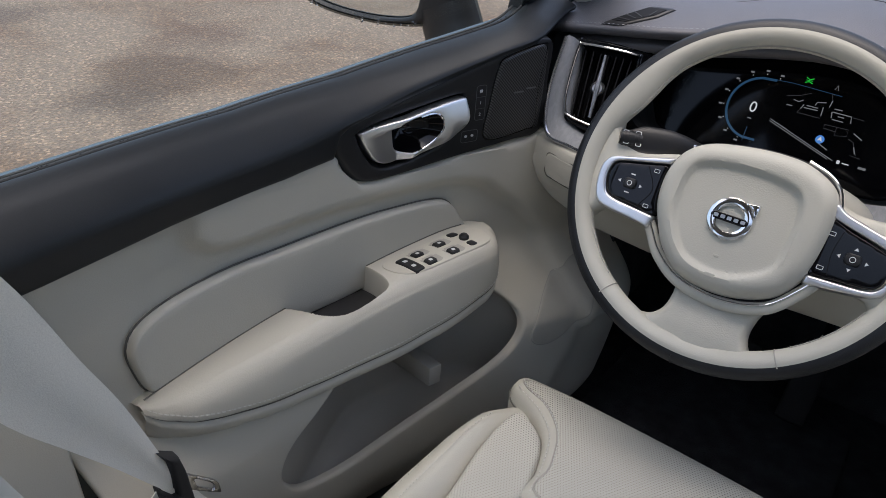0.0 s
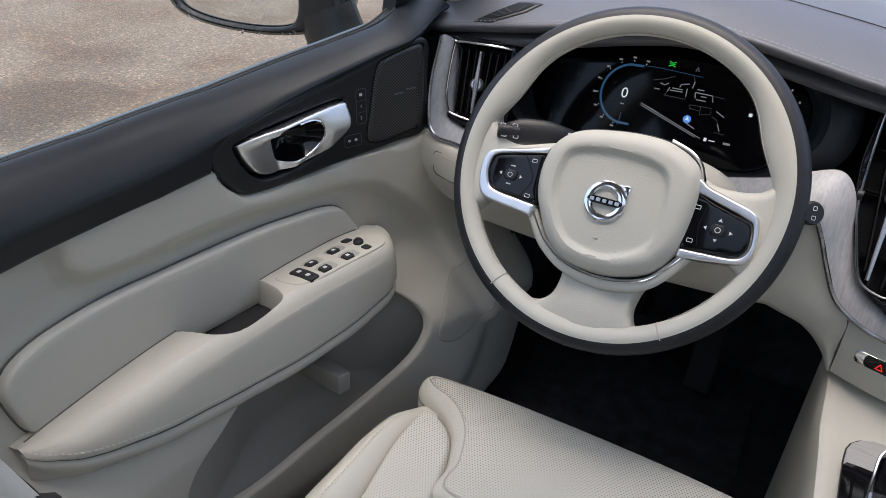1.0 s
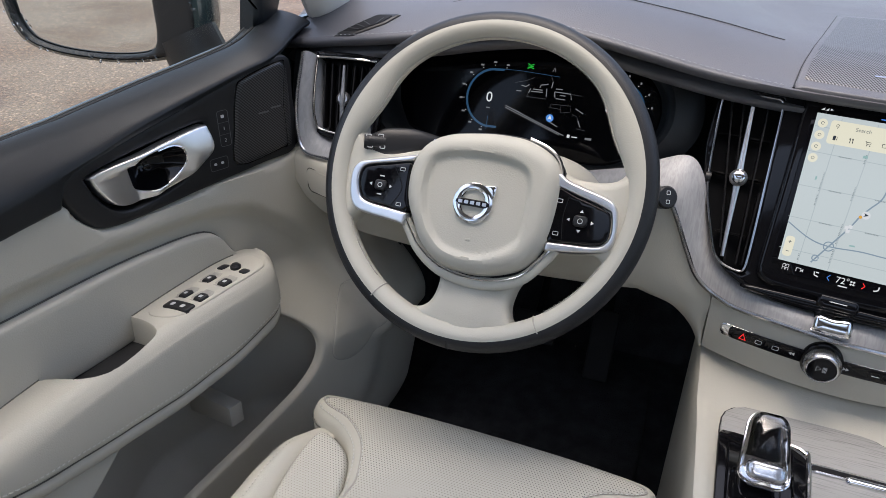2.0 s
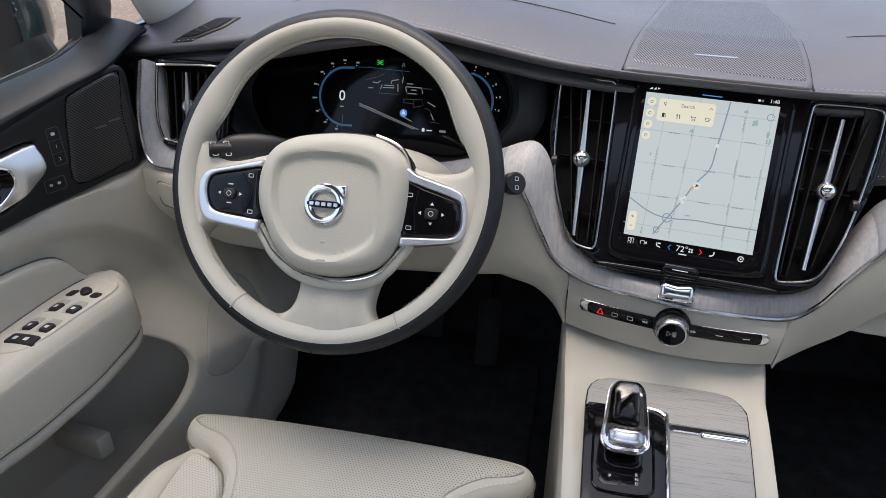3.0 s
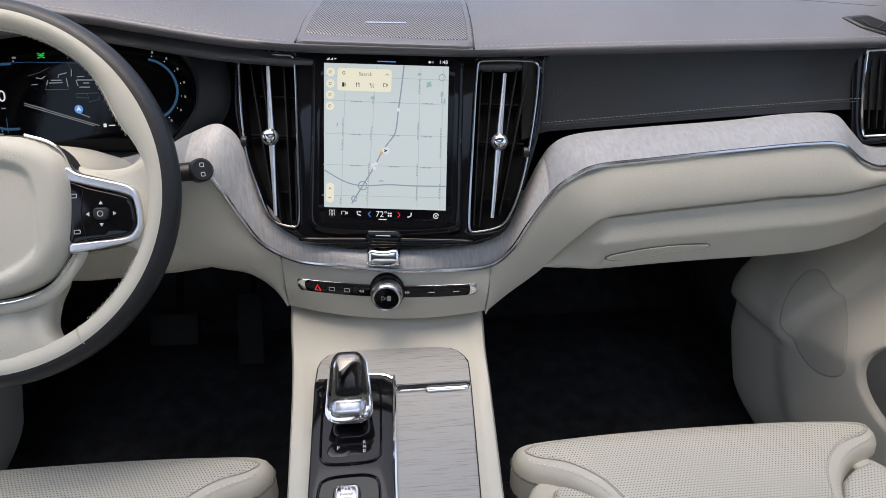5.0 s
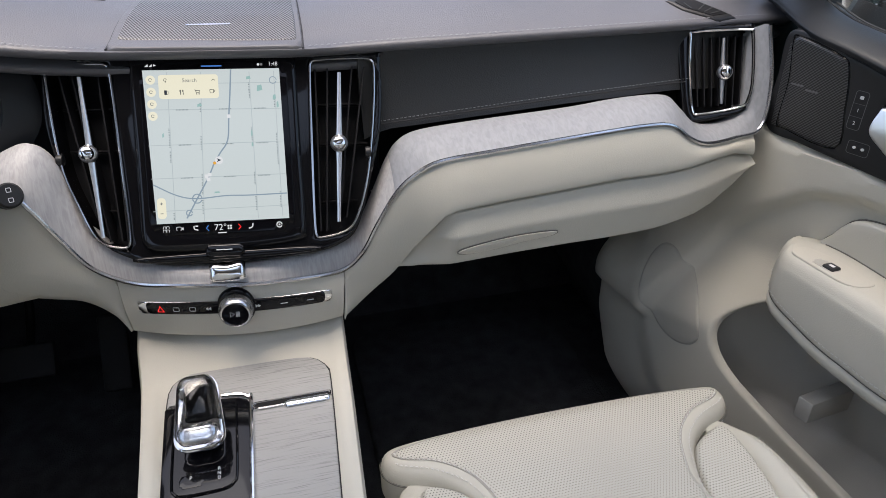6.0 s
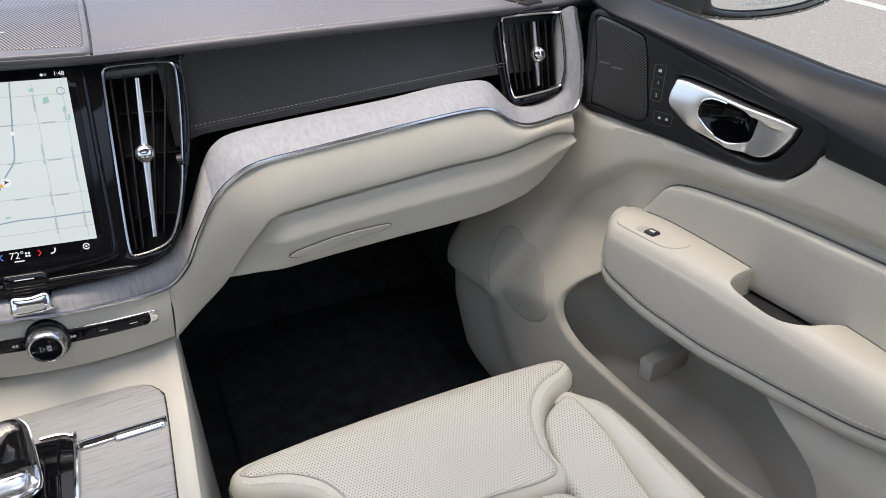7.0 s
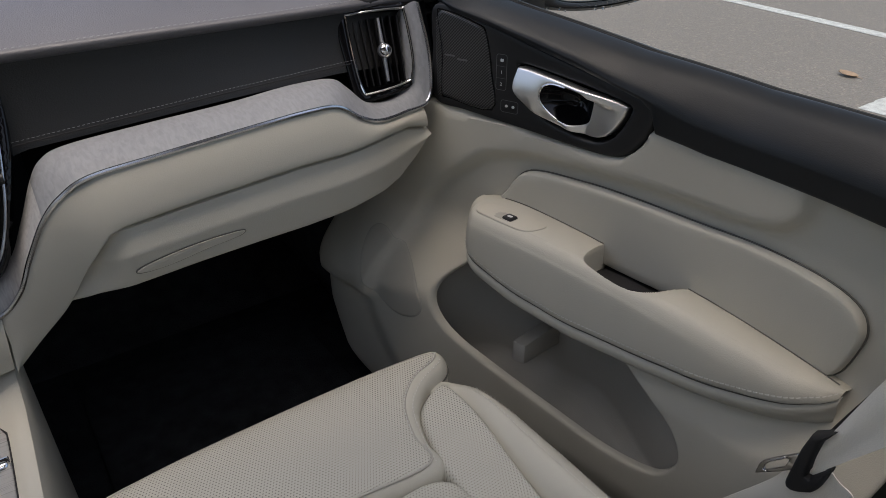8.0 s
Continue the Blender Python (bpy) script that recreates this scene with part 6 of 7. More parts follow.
part("bar_frame", pad(rounded(-0.108, -0.0076, 0.109, 0.0078, 0.002), CM, 0.0022, 0.0015, 0.005, 0.003), CHROME, clim, "bright frame of the key bar")
part("key_bar", pad(rounded(-0.0985, -0.0068, 0.1005, 0.0071, 0.0015), lambda u, v, w: CM(u, v, 0.0018 + w), 0.0015, 0.001, 0.005, 0.001), PIANO, clim, "gloss black key bar")
part("ring_seat", pad(circle(0.0, 0.0, 0.0215, 28), lambda u, v, w: CM(u, v, 0.001 + w), 0.0042, 0.003, 0.004, 0.001), PIANO, clim, "gloss black seat of the dial")
for u in (-0.083, -0.066, -0.048, -0.031, 0.024, 0.053, 0.083):
    k = part("bar_key", pad(rounded(u - 0.0075, -0.0055, u + 0.0075, 0.0058, 0.001), lambda a, b, w: CM(a, b, 0.0030 + w), 0.0004, 0.0005, 0.003, 0.0006), PIANO, clim)
    if u == -0.083:
        part("hazard_sign", ribbon([(u - 0.0034, -0.0030), (u + 0.0034, -0.0030), (u, 0.0034)], 0.0016, CM, 0.0043, closed=True), RED, k, "red warning triangle")
    elif u in (-0.031, 0.024):
        sg = -1 if u < 0 else 1
        for q in (0, 1):
            part("skip_sign", flat_shape([(u + sg * (-0.003 + 0.003 * q), -0.0018), (u + sg * (-0.0002 + 0.003 * q), 0.0), (u + sg * (-0.003 + 0.003 * q), 0.0018)], CM, 0.0043), MARK, k)
    elif u < 0:
        part("key_sign", ribbon(rounded(u - 0.0032, -0.002, u + 0.0032, 0.002, 0.0008), 0.0006, CM, 0.0043, closed=True), MARK, k)
    else:
        part("key_sign", flat_shape(rounded(u - 0.004, -0.0003, u + 0.004, 0.0003, 0.0002), CM, 0.0043), MARK, k)
m = frame_of(CM, 0.0, 0.0, 0.004)
kn = part("volume_dial", lathe([(0.0, 0.013), (0.0138, 0.013), (0.0144, 0.0152), (0.0160, 0.0148), (0.0178, 0.0125), (0.0184, 0.004), (0.0188, 0.0)], m, 48), SILVER, clim, "knurled silver volume dial")
ridges = []
for k in range(64):
    a = 2 * math.pi * k / 64
    ridges.append(rbox((0.0010, 0.0008, 0.008), 0.0002, m @ pose(0.0184 * math.cos(a), 0.0186 * math.sin(a), 0.006, 0, 0, math.degrees(a)), 1))
tagged(part("knurling", merge(*ridges), SILVER, kn), kind="stuff")
part("dial_face", lathe([(0.0, 0.0136), (0.0136, 0.0136), (0.0139, 0.013)], m, 40), PIANO, kn, "gloss black dial face")


def F(u, v, w):
    return tuple(m @ Vector((u, v, 0.0137 + w)))


part("play_sign", ribbon([(-0.0055, -0.003), (-0.0055, 0.003), (-0.0008, 0.0)], 0.0007, F, 0.0003, closed=True), MARK, kn)
for u in (0.0015, 0.0038):
    part("pause_sign", ribbon(rounded(u - 0.0006, -0.003, u + 0.0006, 0.003, 0.0003), 0.0005, F, 0.0003, closed=True), MARK, kn)

# ---- instrument cluster ----
KO = np.array((-0.40, 0.231, 1.066))
KV = np.array((0, math.sin(radians(20)), math.cos(radians(20))))
KN = np.array((0, -math.cos(radians(20)), math.sin(radians(20))))


def K_(u, v, w):
    return tuple(KO + np.array((u, 0, 0)) + KV * v + KN * w)


clus = thing("instrument_cluster", "dark digital instrument cluster with blue dials lit", "instrument cluster", (-0.4, 0.22, 1.0))
CO = catmull([(-0.181, 0.012), (-0.171, -0.026), (-0.150, -0.050), (-0.085, -0.0575), (0.02, -0.060), (0.125, -0.0605), (0.172, -0.022), (0.183, 0.013), (0.170, 0.048), (0.127, 0.077), (0.053, 0.089), (-0.022, 0.094), (-0.10, 0.078), (-0.155, 0.050)], 6, True)
CC = np.array((0.0, 0.008))
tun = np.array([[K_(*(CC + (p - CC) * f), w) for p in CO] for f, w in ((0.96, -0.006), (1.0, 0.0), (1.02, 0.022), (1.045, 0.044), (1.07, 0.05), (1.12, 0.047), (1.25, 0.036))])
part("cluster_hood", sheet(tun, close_j=True), BLACK, clus, "black hood round the dials", 60)
part("cluster_glass", pad(CC + (CO - CC) * 0.98, lambda u, v, w: K_(u, v, w - 0.004), 0.001, 0.004, 0.02, 0.004), SCREEN, clus, "black glass of the cluster")


def dial(name, line, width, mt, lvl=1, closed=False, label=""):
    return part(name, ribbon(line, width, K_, -0.0025 + 0.0003 * lvl, closed=closed), mt, clus, label)


def spot(name, shape, mt, lvl=2):
    return part(name, flat_shape(shape, K_, -0.0025 + 0.0003 * lvl, 0.0002), mt, clus)


arcL = [(-0.030, 0.046)] + [(-0.040 + 0.037 * math.cos(a), 0.008 + 0.038 * math.sin(a)) for a in np.linspace(radians(100), radians(262), 26)] + [(-0.030, -0.0295)]
dial("dial_arc", arcL, 0.0030, ARC, label="blue left dial arc")
dial("dial_line", [(-0.042, 0.0466), (-0.010, 0.0475), (0.045, 0.045)], 0.0006, ARC)
arcR = [(0.120 + 0.037 * math.cos(a), 0.012 + 0.036 * math.sin(a)) for a in np.linspace(radians(80), radians(-60), 24)]
dial("dial_arc", arcR, 0.0030, ARC, label="blue right dial arc")
for i, a in enumerate(np.linspace(radians(72), radians(255), 9)):
    c, s_ = math.cos(a), math.sin(a)
    p = np.array((-0.040 + 0.0455 * c, 0.009 + 0.046 * s_))
    spot("dial_number", rounded(p[0] - 0.0022, p[1] - 0.0011, p[0] + 0.0022, p[1] + 0.0011, 0.0004), DIM)
    q = np.array((-0.040 + 0.0415 * c, 0.009 + 0.042 * s_))
    spot("dial_tick", circle(q[0], q[1], 0.0006, 6), WHITE)
for a in np.linspace(radians(75), radians(-55), 7):
    p = np.array((0.120 + 0.0465 * math.cos(a), 0.012 + 0.045 * math.sin(a)))
    spot("dial_number", rounded(p[0] - 0.0010, p[1] - 0.0014, p[0] + 0.0010, p[1] + 0.0014, 0.0004), DIM)
    q = np.array((0.120 + 0.042 * math.cos(a), 0.012 + 0.0405 * math.sin(a)))
    spot("dial_tick", circle(q[0], q[1], 0.0006, 6), WHITE)
words("speed", "0", 0.0185, frame_of(K_, -0.0454, 0.0085, -0.0016), WHITE, clus, "white speed reading")
spot("speed_unit", rounded(-0.0480, -0.0058, -0.0428, -0.0044, 0.0003), DIM)
dial("dial_needle", [(-0.0440, -0.0160), (-0.0440, -0.0340)], 0.0008, ARC)
# small navigation map
for a, b in (((-0.0215, 0.0005), (0.0620, -0.0285)), ((-0.0215, -0.0020), (0.0560, -0.0285))):
    dial("map_road", [a, b], 0.0010, DIM)
streets = (((-0.0041, 0.0292), (0.0022, 0.0280), (0.0066, 0.0311)), ((-0.0100, 0.0215), (-0.0030, 0.0216)), ((0.0210, 0.0283), (0.0220, 0.0321), (0.0316, 0.0342)), ((0.0303, 0.0284), (0.0311, 0.0184)), ((0.0069, 0.0205), (0.0090, 0.0263)), ((0.0098, 0.0228), (0.0258, 0.0231)), ((0.0122, 0.0259), (0.0251, 0.0258)), ((0.0373, 0.0379), (0.0364, 0.0298)), ((0.0424, 0.0294), (0.0511, 0.0295)), ((0.0411, 0.0256), (0.0427, 0.0185)), ((0.0419, 0.0256), (0.0626, 0.0251), (0.0645, 0.0176)), ((0.0487, 0.0219), (0.0559, 0.0218)), ((0.0439, 0.0173), (0.0563, 0.0170)), ((0.0718, 0.0076), (0.0826, 0.0023)), ((0.0775, -0.0074), (0.0812, -0.0149)), ((-0.0126, -0.0025), (0.0020, -0.0073)), ((0.0386, -0.0125), (0.0520, -0.0184)))
lanes = (((0.0048, 0.0154), (0.0311, 0.0151), (0.0313, 0.0196)), ((0.0048, 0.0154), (0.0073, 0.0218)), ((-0.0134, 0.0315), (0.0015, 0.0356), (0.0122, 0.0408)), ((0.0332, 0.0461), (0.0373, 0.0379)), ((0.0388, 0.0097), (0.0651, 0.0101), (0.0658, 0.0025), (0.0531, -0.0002), (0.0522, 0.0099)), ((0.0388, 0.0097), (0.0392, 0.0051), (0.0527, 0.0043)), ((0.0686, 0.0000), (0.0752, -0.0024), (0.0784, -0.0099), (0.0828, -0.0161)), ((0.0765, -0.0175), (0.0882, -0.0186)), ((0.0639, 0.0247), (0.0769, 0.0243)))
for k in streets:
    dial("map_street", k, 0.0012, DIM, 2)
for k in lanes:
    dial("map_lane", k, 0.0006, FAINT)
spot("position_dot", circle(0.0403, -0.0085, 0.0050, 16), BLUE, 3)
spot("position_arrow", [(0.0375, -0.0105), (0.0403, -0.0095), (0.0431, -0.0105), (0.0403, -0.0045)], WHITE, 4)
spot("fuel_sign", rounded(0.0665, -0.0305, 0.0700, -0.0262, 0.0006), WHITE)
spot("fuel_bar", rounded(0.0725, -0.0292, 0.0800, -0.0280, 0.0003), WHITE)
spot("range_bar", rounded(0.0900, -0.0300, 0.0985, -0.0272, 0.0004), DIM)
for sg in (-1, 1):
    dial("lamp_sign", [(0.0005, 0.0545 + sg * 0.003), (0.0047, 0.0545 + sg * 0.0012), (0.0090, 0.0545 + sg * 0.003)], 0.0011, GREEN, label="green lamp sign")
spot("lamp_sign", [(0.0010, 0.0541), (0.0085, 0.0541), (0.0085, 0.0549), (0.0010, 0.0549)], GREEN)
dial("lane_sign", [(0.0345, 0.0505), (0.0365, 0.0560), (0.0385, 0.0505)], 0.0008, DIM)
spot("gear_mark", rounded(0.1095, 0.0090, 0.1135, 0.0130, 0.0005), WHITE)

# ---- steering wheel ----
WO = np.array((-0.390, 0.0384, 1.0392))
WV = np.array((0, math.sin(radians(30)), math.cos(radians(30))))
WN = np.array((0, -math.cos(radians(30)), math.sin(radians(30))))


def Wm(u, v, w):
    return tuple(WO + np.array((u, 0, 0)) + WV * v + WN * w)


wheel = thing("steering_wheel", "cream and black leather steering wheel with chrome trimmed keys", "steering wheel", tuple(WO))


def rim_shell(a0, a1, n=16, R0=0.1748, ra=0.0152, rb=0.0160, turns=(0, 360), m=120, swell=None):
    ph = np.radians(np.linspace(a0, a1, n))
    th = np.radians(np.linspace(turns[0], turns[1], m))
    G = np.zeros((m, n, 3))
    for i, t_ in enumerate(th):
        for j, p in enumerate(ph):
            edge_ = min(j, n - 1 - j)
            f = 0.955 if edge_ == 0 else (0.985 if edge_ == 1 else 1.0)
            dg = math.degrees(t_)
            k = 1 + 0.70 * (math.exp(-((dg - 27) / 15) ** 2) + math.exp(-((dg - 153) / 15) ** 2))
            r = R0 + ra * f * math.cos(p) * (k if math.cos(p) < 0 else 1)
            G[i, j] = Wm(r * math.cos(t_), r * math.sin(t_), rb * f * math.sin(p))
    return G


G = rim_shell(-110, 84)
part("rim_outer", sheet(G[:-1], close_i=True), RIM, wheel, "black leather outer half of the rim", 50)
G = rim_shell(84, 250)
part("rim_inner", sheet(G[:-1], close_i=True), BEIGE, wheel, "cream leather inner half of the rim", 50)
for a in (math.pi * 1.5 + 0.0, math.radians(237), math.radians(303)):
    pts = [Wm((0.1748 + 0.0155 * math.cos(p)) * math.cos(a), (0.1748 + 0.0155 * math.cos(p)) * math.sin(a), 0.0163 * math.sin(p)) for p in np.radians(np.linspace(-100 if a == math.pi * 1.5 else 78, 70 if a == math.pi * 1.5 else 235, 14))]
    part("rim_seam", tube(pts, 0.0007, 6), RUBBER if a == math.pi * 1.5 else POCKETING, wheel, "seam in the rim leather")


def inner_edge(a):
    """The rim's inner radius, which bulges at the thumb rests."""
    g = math.degrees(a)
    return 0.1748 - 0.0149 * (1 + 0.70 * (math.exp(-((g - 27) / 15) ** 2) + math.exp(-((g - 153) / 15) ** 2)))


for a0, a1 in ((20, 160), (308, 335), (205, 232)):
    angs = np.radians(np.linspace(a0, a1, 120 if a0 == 20 else 40))
    arc = [Wm(inner_edge(a) * math.cos(a), inner_edge(a) * math.sin(a), 0.005) for a in angs]
    nrm = [-(np.array(Wm(math.cos(a), math.sin(a), 0)) - WO) for a in angs]
    part("rim_seam", tube(arc, 0.0008, 6), POCKETING, wheel, "sewn seam along the inside of the rim")
    stitching([tuple(np.array(p) + 0.0008 * np.array(q)) for p, q in zip(arc, nrm)], nrm, wheel, THREAD, 0.0055, 0.0034, 0.0016)

spokeL = catmull([(-0.156, 0.062), (-0.1515, 0.037), (-0.138, 0.0225), (-0.105, 0.020), (-0.070, 0.026), (-0.050, 0.0), (-0.055, -0.060), (-0.080, -0.064), (-0.115, -0.059), (-0.134, -0.058), (-0.146, -0.070), (-0.152, -0.085), (-0.162, -0.06), (-0.166, 0.0), (-0.160, 0.04)], 5, True)
spokeR = spokeL * np.array([-1, 1]) + np.array([0.004, 0])


def hubbed(u, v, w):
    """The spokes sink from the rim towards the hub."""
    return Wm(u, v, w - 0.004 - 0.010 * float(smooth01((0.155 - math.hypot(u, v)) / 0.05)))


part("spoke", pad(spokeL, hubbed, 0.012, 0.010, 0.006, 0.012), BEIGE, wheel, "cream leather spoke")
part("spoke", pad(spokeR, hubbed, 0.012, 0.010, 0.006, 0.012), BEIGE, wheel, "cream leather spoke")
low = catmull([(-0.032, -0.085), (-0.0285, -0.115), (-0.031, -0.138), (-0.042, -0.150), (-0.056, -0.1535), (-0.066, -0.158), (-0.05, -0.168), (0.005, -0.174), (0.082, -0.158), (0.072, -0.1525),
               (0.064, -0.146), (0.0585, -0.132), (0.0605, -0.112), (0.068, -0.085), (0.02, -0.075)], 5, True)


def lowered(u, v, w):
    d = abs(u - 0.016)
    return Wm(u, v, w - 0.007 - 0.008 * float(smooth01((v + 0.150) / 0.04)) + 0.003 * float(smooth01((0.022 - d) / 0.01)))


part("spoke", pad(low, lowered, 0.013, 0.010, 0.006, 0.012), BEIGE, wheel, "wide cream lower spoke")
# keys on both sides
podL = catmull([(-0.0795, 0.0078), (-0.1035, 0.0026), (-0.1284, -0.003), (-0.1375, -0.0075), (-0.1405, -0.018), (-0.1392, -0.028), (-0.1335, -0.040), (-0.123, -0.0442), (-0.1003, -0.0463), (-0.075, -0.0488), (-0.0785, -0.03), (-0.0805, -0.002)], 5, True)
podR = catmull([(0.0850, 0.0066), (0.1077, 0.0004), (0.1402, -0.0089), (0.1465, -0.0151), (0.1490, -0.033), (0.1455, -0.0425), (0.1371, -0.0475), (0.110, -0.0498), (0.086, -0.0514), (0.0848, -0.0202)], 5, True)
armL = ([(-0.072, 0.0185), (-0.090, 0.0142), (-0.116, 0.0075), (-0.140, 0.0013), (-0.1480, -0.0040), (-0.1520, -0.0125), (-0.1524, -0.0220), (-0.1504, -0.0370), (-0.1448, -0.0505), (-0.1338, -0.0575), (-0.105, -0.0609), (-0.084, -0.0630), (-0.077, -0.0650)],
        [(-0.0735, -0.0495), (-0.1003, -0.0470), (-0.123, -0.0449), (-0.1340, -0.0405), (-0.1398, -0.028), (-0.1411, -0.018), (-0.1380, -0.0070), (-0.1284, -0.0024), (-0.1035, 0.0032), (-0.0785, 0.0088)])
armR = ([(0.0832, 0.0190), (0.0868, 0.0222), (0.0920, 0.0190), (0.0994, 0.0148), (0.120, 0.0092), (0.1413, 0.0032), (0.1502, -0.0036), (0.1545, -0.0169), (0.1557, -0.0325), (0.1535, -0.0450), (0.1459, -0.0530), (0.1168, -0.0591), (0.0847, -0.0629)],
        [(0.0850, -0.0521), (0.110, -0.0505), (0.1371, -0.0482), (0.1461, -0.0430), (0.1497, -0.033), (0.1472, -0.0147), (0.1404, -0.0082), (0.1077, 0.0011), (0.0848, 0.0075)])
for o, (out_, in_), lb in ((podL, armL, "left"), (podR, armR, "right")):
    cen = o.mean(0)
    k = part("key_pod", pad(o, lambda u, v, w: Wm(u, v, 0.0075 + w), 0.004, 0.002, 0.004, 0.014), PIANO, wheel, "gloss black key pod")
    arm_o = np.vstack([catmull(out_, 5), catmull(in_, 5)])
    fr = part("pod_trim", pad(arm_o, lambda u, v, w: Wm(u, v, 0.0065 + w), 0.0065, 0.0026, 0.0022, 0.014), PODTRIM, wheel, "satin chrome trim of the key pod")
    sg = 1 if cen[0] > 0 else -1
    c = np.array((-0.1130, -0.0238)) if sg < 0 else np.array((0.1172, -0.0252))
    part("centre_key", pad(rounded(c[0] - 0.0075, c[1] - 0.0060, c[0] + 0.0075, c[1] + 0.0060, 0.003), lambda u, v, w: Wm(u, v, 0.012 + w), 0.0022, 0.0015, 0.003, 0.001), SATIN, k, "raised centre key")
    part("key_sign", ribbon(circle(c[0], c[1], 0.0026, 14), 0.0007, Wm, 0.0146, closed=True), MARK, k)
    for du, dv in ((0, 0.0105), (0, -0.0105), (0.0125, 0), (-0.0125, 0)):
        q = c + np.array((du, dv))
        t_ = np.array((np.sign(du), np.sign(dv)))
        n_2 = np.array((-t_[1], t_[0]))
        if sg < 0 and dv:
            shp = rounded(q[0] - 0.0028, q[1] - 0.0007, q[0] + 0.0028, q[1] + 0.0007, 0.0003)
        else:
            shp = np.array([q + t_ * 0.0018, q + n_2 * 0.0020 - t_ * 0.0014, q - n_2 * 0.0020 - t_ * 0.0014])
        part("key_sign", flat_shape(shp, Wm, 0.0124), MARK, k)
    split = catmull([(c[0] - sg * 0.016, c[1] + 0.023), (c[0] - sg * 0.0185, c[1]), (c[0] - sg * 0.015, c[1] - 0.022)], 8) if sg > 0 else catmull([(-0.1007, 0.0010), (-0.0904, -0.0139), (-0.0872, -0.0263), (-0.0965, -0.0450)], 8)
    part("key_gap", ribbon(split, 0.0007, Wm, 0.0122), CAVITY, k)
    for u, v in (((-0.0895, -0.002), (-0.087, -0.042)) if sg < 0 else ((0.0925, -0.0072), (0.0942, -0.0419))):
        part("key_sign", ribbon(rounded(u - 0.0028, v - 0.0018, u + 0.0028, v + 0.0018, 0.0006), 0.0006, Wm, 0.0124, closed=True), MARK, k)
# band under the hub
band = catmull([(-0.082, -0.052), (-0.070, -0.068), (-0.054, -0.088), (-0.024, -0.106), (0.02, -0.1115), (0.062, -0.100), (0.086, -0.074), (0.098, -0.053)], 8)
part("hub_band", tube([Wm(u, v, 0.004) for u, v in band], 0.0065, 12, up=WN, flat=0.7), BEIGE, wheel, "cream band under the hub")
part("hub_strip", tube([Wm(u * 0.985, v * 0.955 - 0.001, 0.009) for u, v in band], 0.0010, 8, up=WN), CHROME, wheel, "thin chrome strip under the hub")
HUB = catmull([(-0.072, 0.028), (-0.050, 0.044), (-0.015, 0.0515), (0.022, 0.054), (0.052, 0.050), (0.080, 0.034), (0.0905, 0.008), (0.0895, -0.037), (0.082, -0.064), (0.062, -0.089), (0.019, -0.1035), (-0.026, -0.100), (-0.054, -0.080), (-0.070, -0.055), (-0.0805, -0.03), (-0.082, 0.002)], 6, True)
INN = catmull([(-0.056, 0.004), (-0.044, 0.020), (-0.002, 0.027), (0.044, 0.022), (0.058, 0.004), (0.060, -0.03), (0.054, -0.062), (0.016, -0.083), (-0.026, -0.078), (-0.046, -0.056), (-0.056, -0.03)], 6, True)
HUB, INN = HUB + np.array((0.001, 0.0)), INN + np.array((0.001, 0.0))
hub = part("hub_pad", pad(HUB, Wm, 0.024, 0.017, 0.0028, 0.012, (), lambda q: -0.0062 * smooth01(signed(INN, q) / 0.008 + 0.5), (0.05, 0.15, 0.3, 0.5, 0.75, 1.0)), BEIGE, wheel, "cream airbag cover")
part("hub_shadow_gap", pad(np.array((0.004, -0.024)) + (HUB - np.array((0.004, -0.024))) * 1.025, lambda u, v, w: Wm(u, v, w - 0.003), 0.005, 0.003, 0.006, 0.01), RUBBER, wheel, "dark gap round the airbag cover")
bright = catmull([(0.048, 0.0535), (0.070, 0.046), (0.084, 0.034), (0.0925, 0.012)], 8)
part("hub_edge", tube([Wm(u, v, 0.007) for u, v in bright], 0.0018, 8, up=WN), CHROME, wheel, "short chrome edge of the hub")
EC = np.array((0.0010, -0.0262))


def E_(u, v, w):
    return Wm(EC[0] + u, EC[1] + v, 0.0182 + w)


part("emblem", tube([E_(0.0182 * math.cos(a), 0.0182 * math.sin(a), 0.001) for a in np.linspace(0, 2 * math.pi, 64)[:-1]], 0.0044, 12, True, up=WN, flat=0.45), CHROME, hub, "chrome ring emblem")
part("emblem_bar", pad(rounded(-0.0195, -0.0040, 0.0195, 0.0040, 0.0008), E_, 0.0034, 0.001, 0.003, 0.001), PIANO, hub, "black emblem bar")
for k in range(5):
    u = -0.0136 + 0.0068 * k
    part("emblem_bar_mark", flat_shape(rounded(u - 0.0023, -0.0019, u + 0.0023, 0.0019, 0.0008), E_, 0.0037), PODTRIM, hub)
part("emblem_corner", pad([(0.0085, 0.0205), (0.0240, 0.0222), (0.0232, 0.0070), (0.0185, 0.0120), (0.0140, 0.0165)], E_, 0.003, 0.0012, 0.003, 0.001), CHROME, hub, "chrome emblem corner")
part("hub_mark", ribbon([(-0.001 + 0.0, -0.066), (0.001, -0.0635), (0.0065, -0.0635), (0.0055, -0.066)], 0.0008, Wm, 0.0188, closed=True), SOFT, hub)
part("hub_mark", flat_shape(rounded(-0.0065, -0.0885, 0.0100, -0.0865, 0.0005), Wm, 0.0243), SOFT, hub)

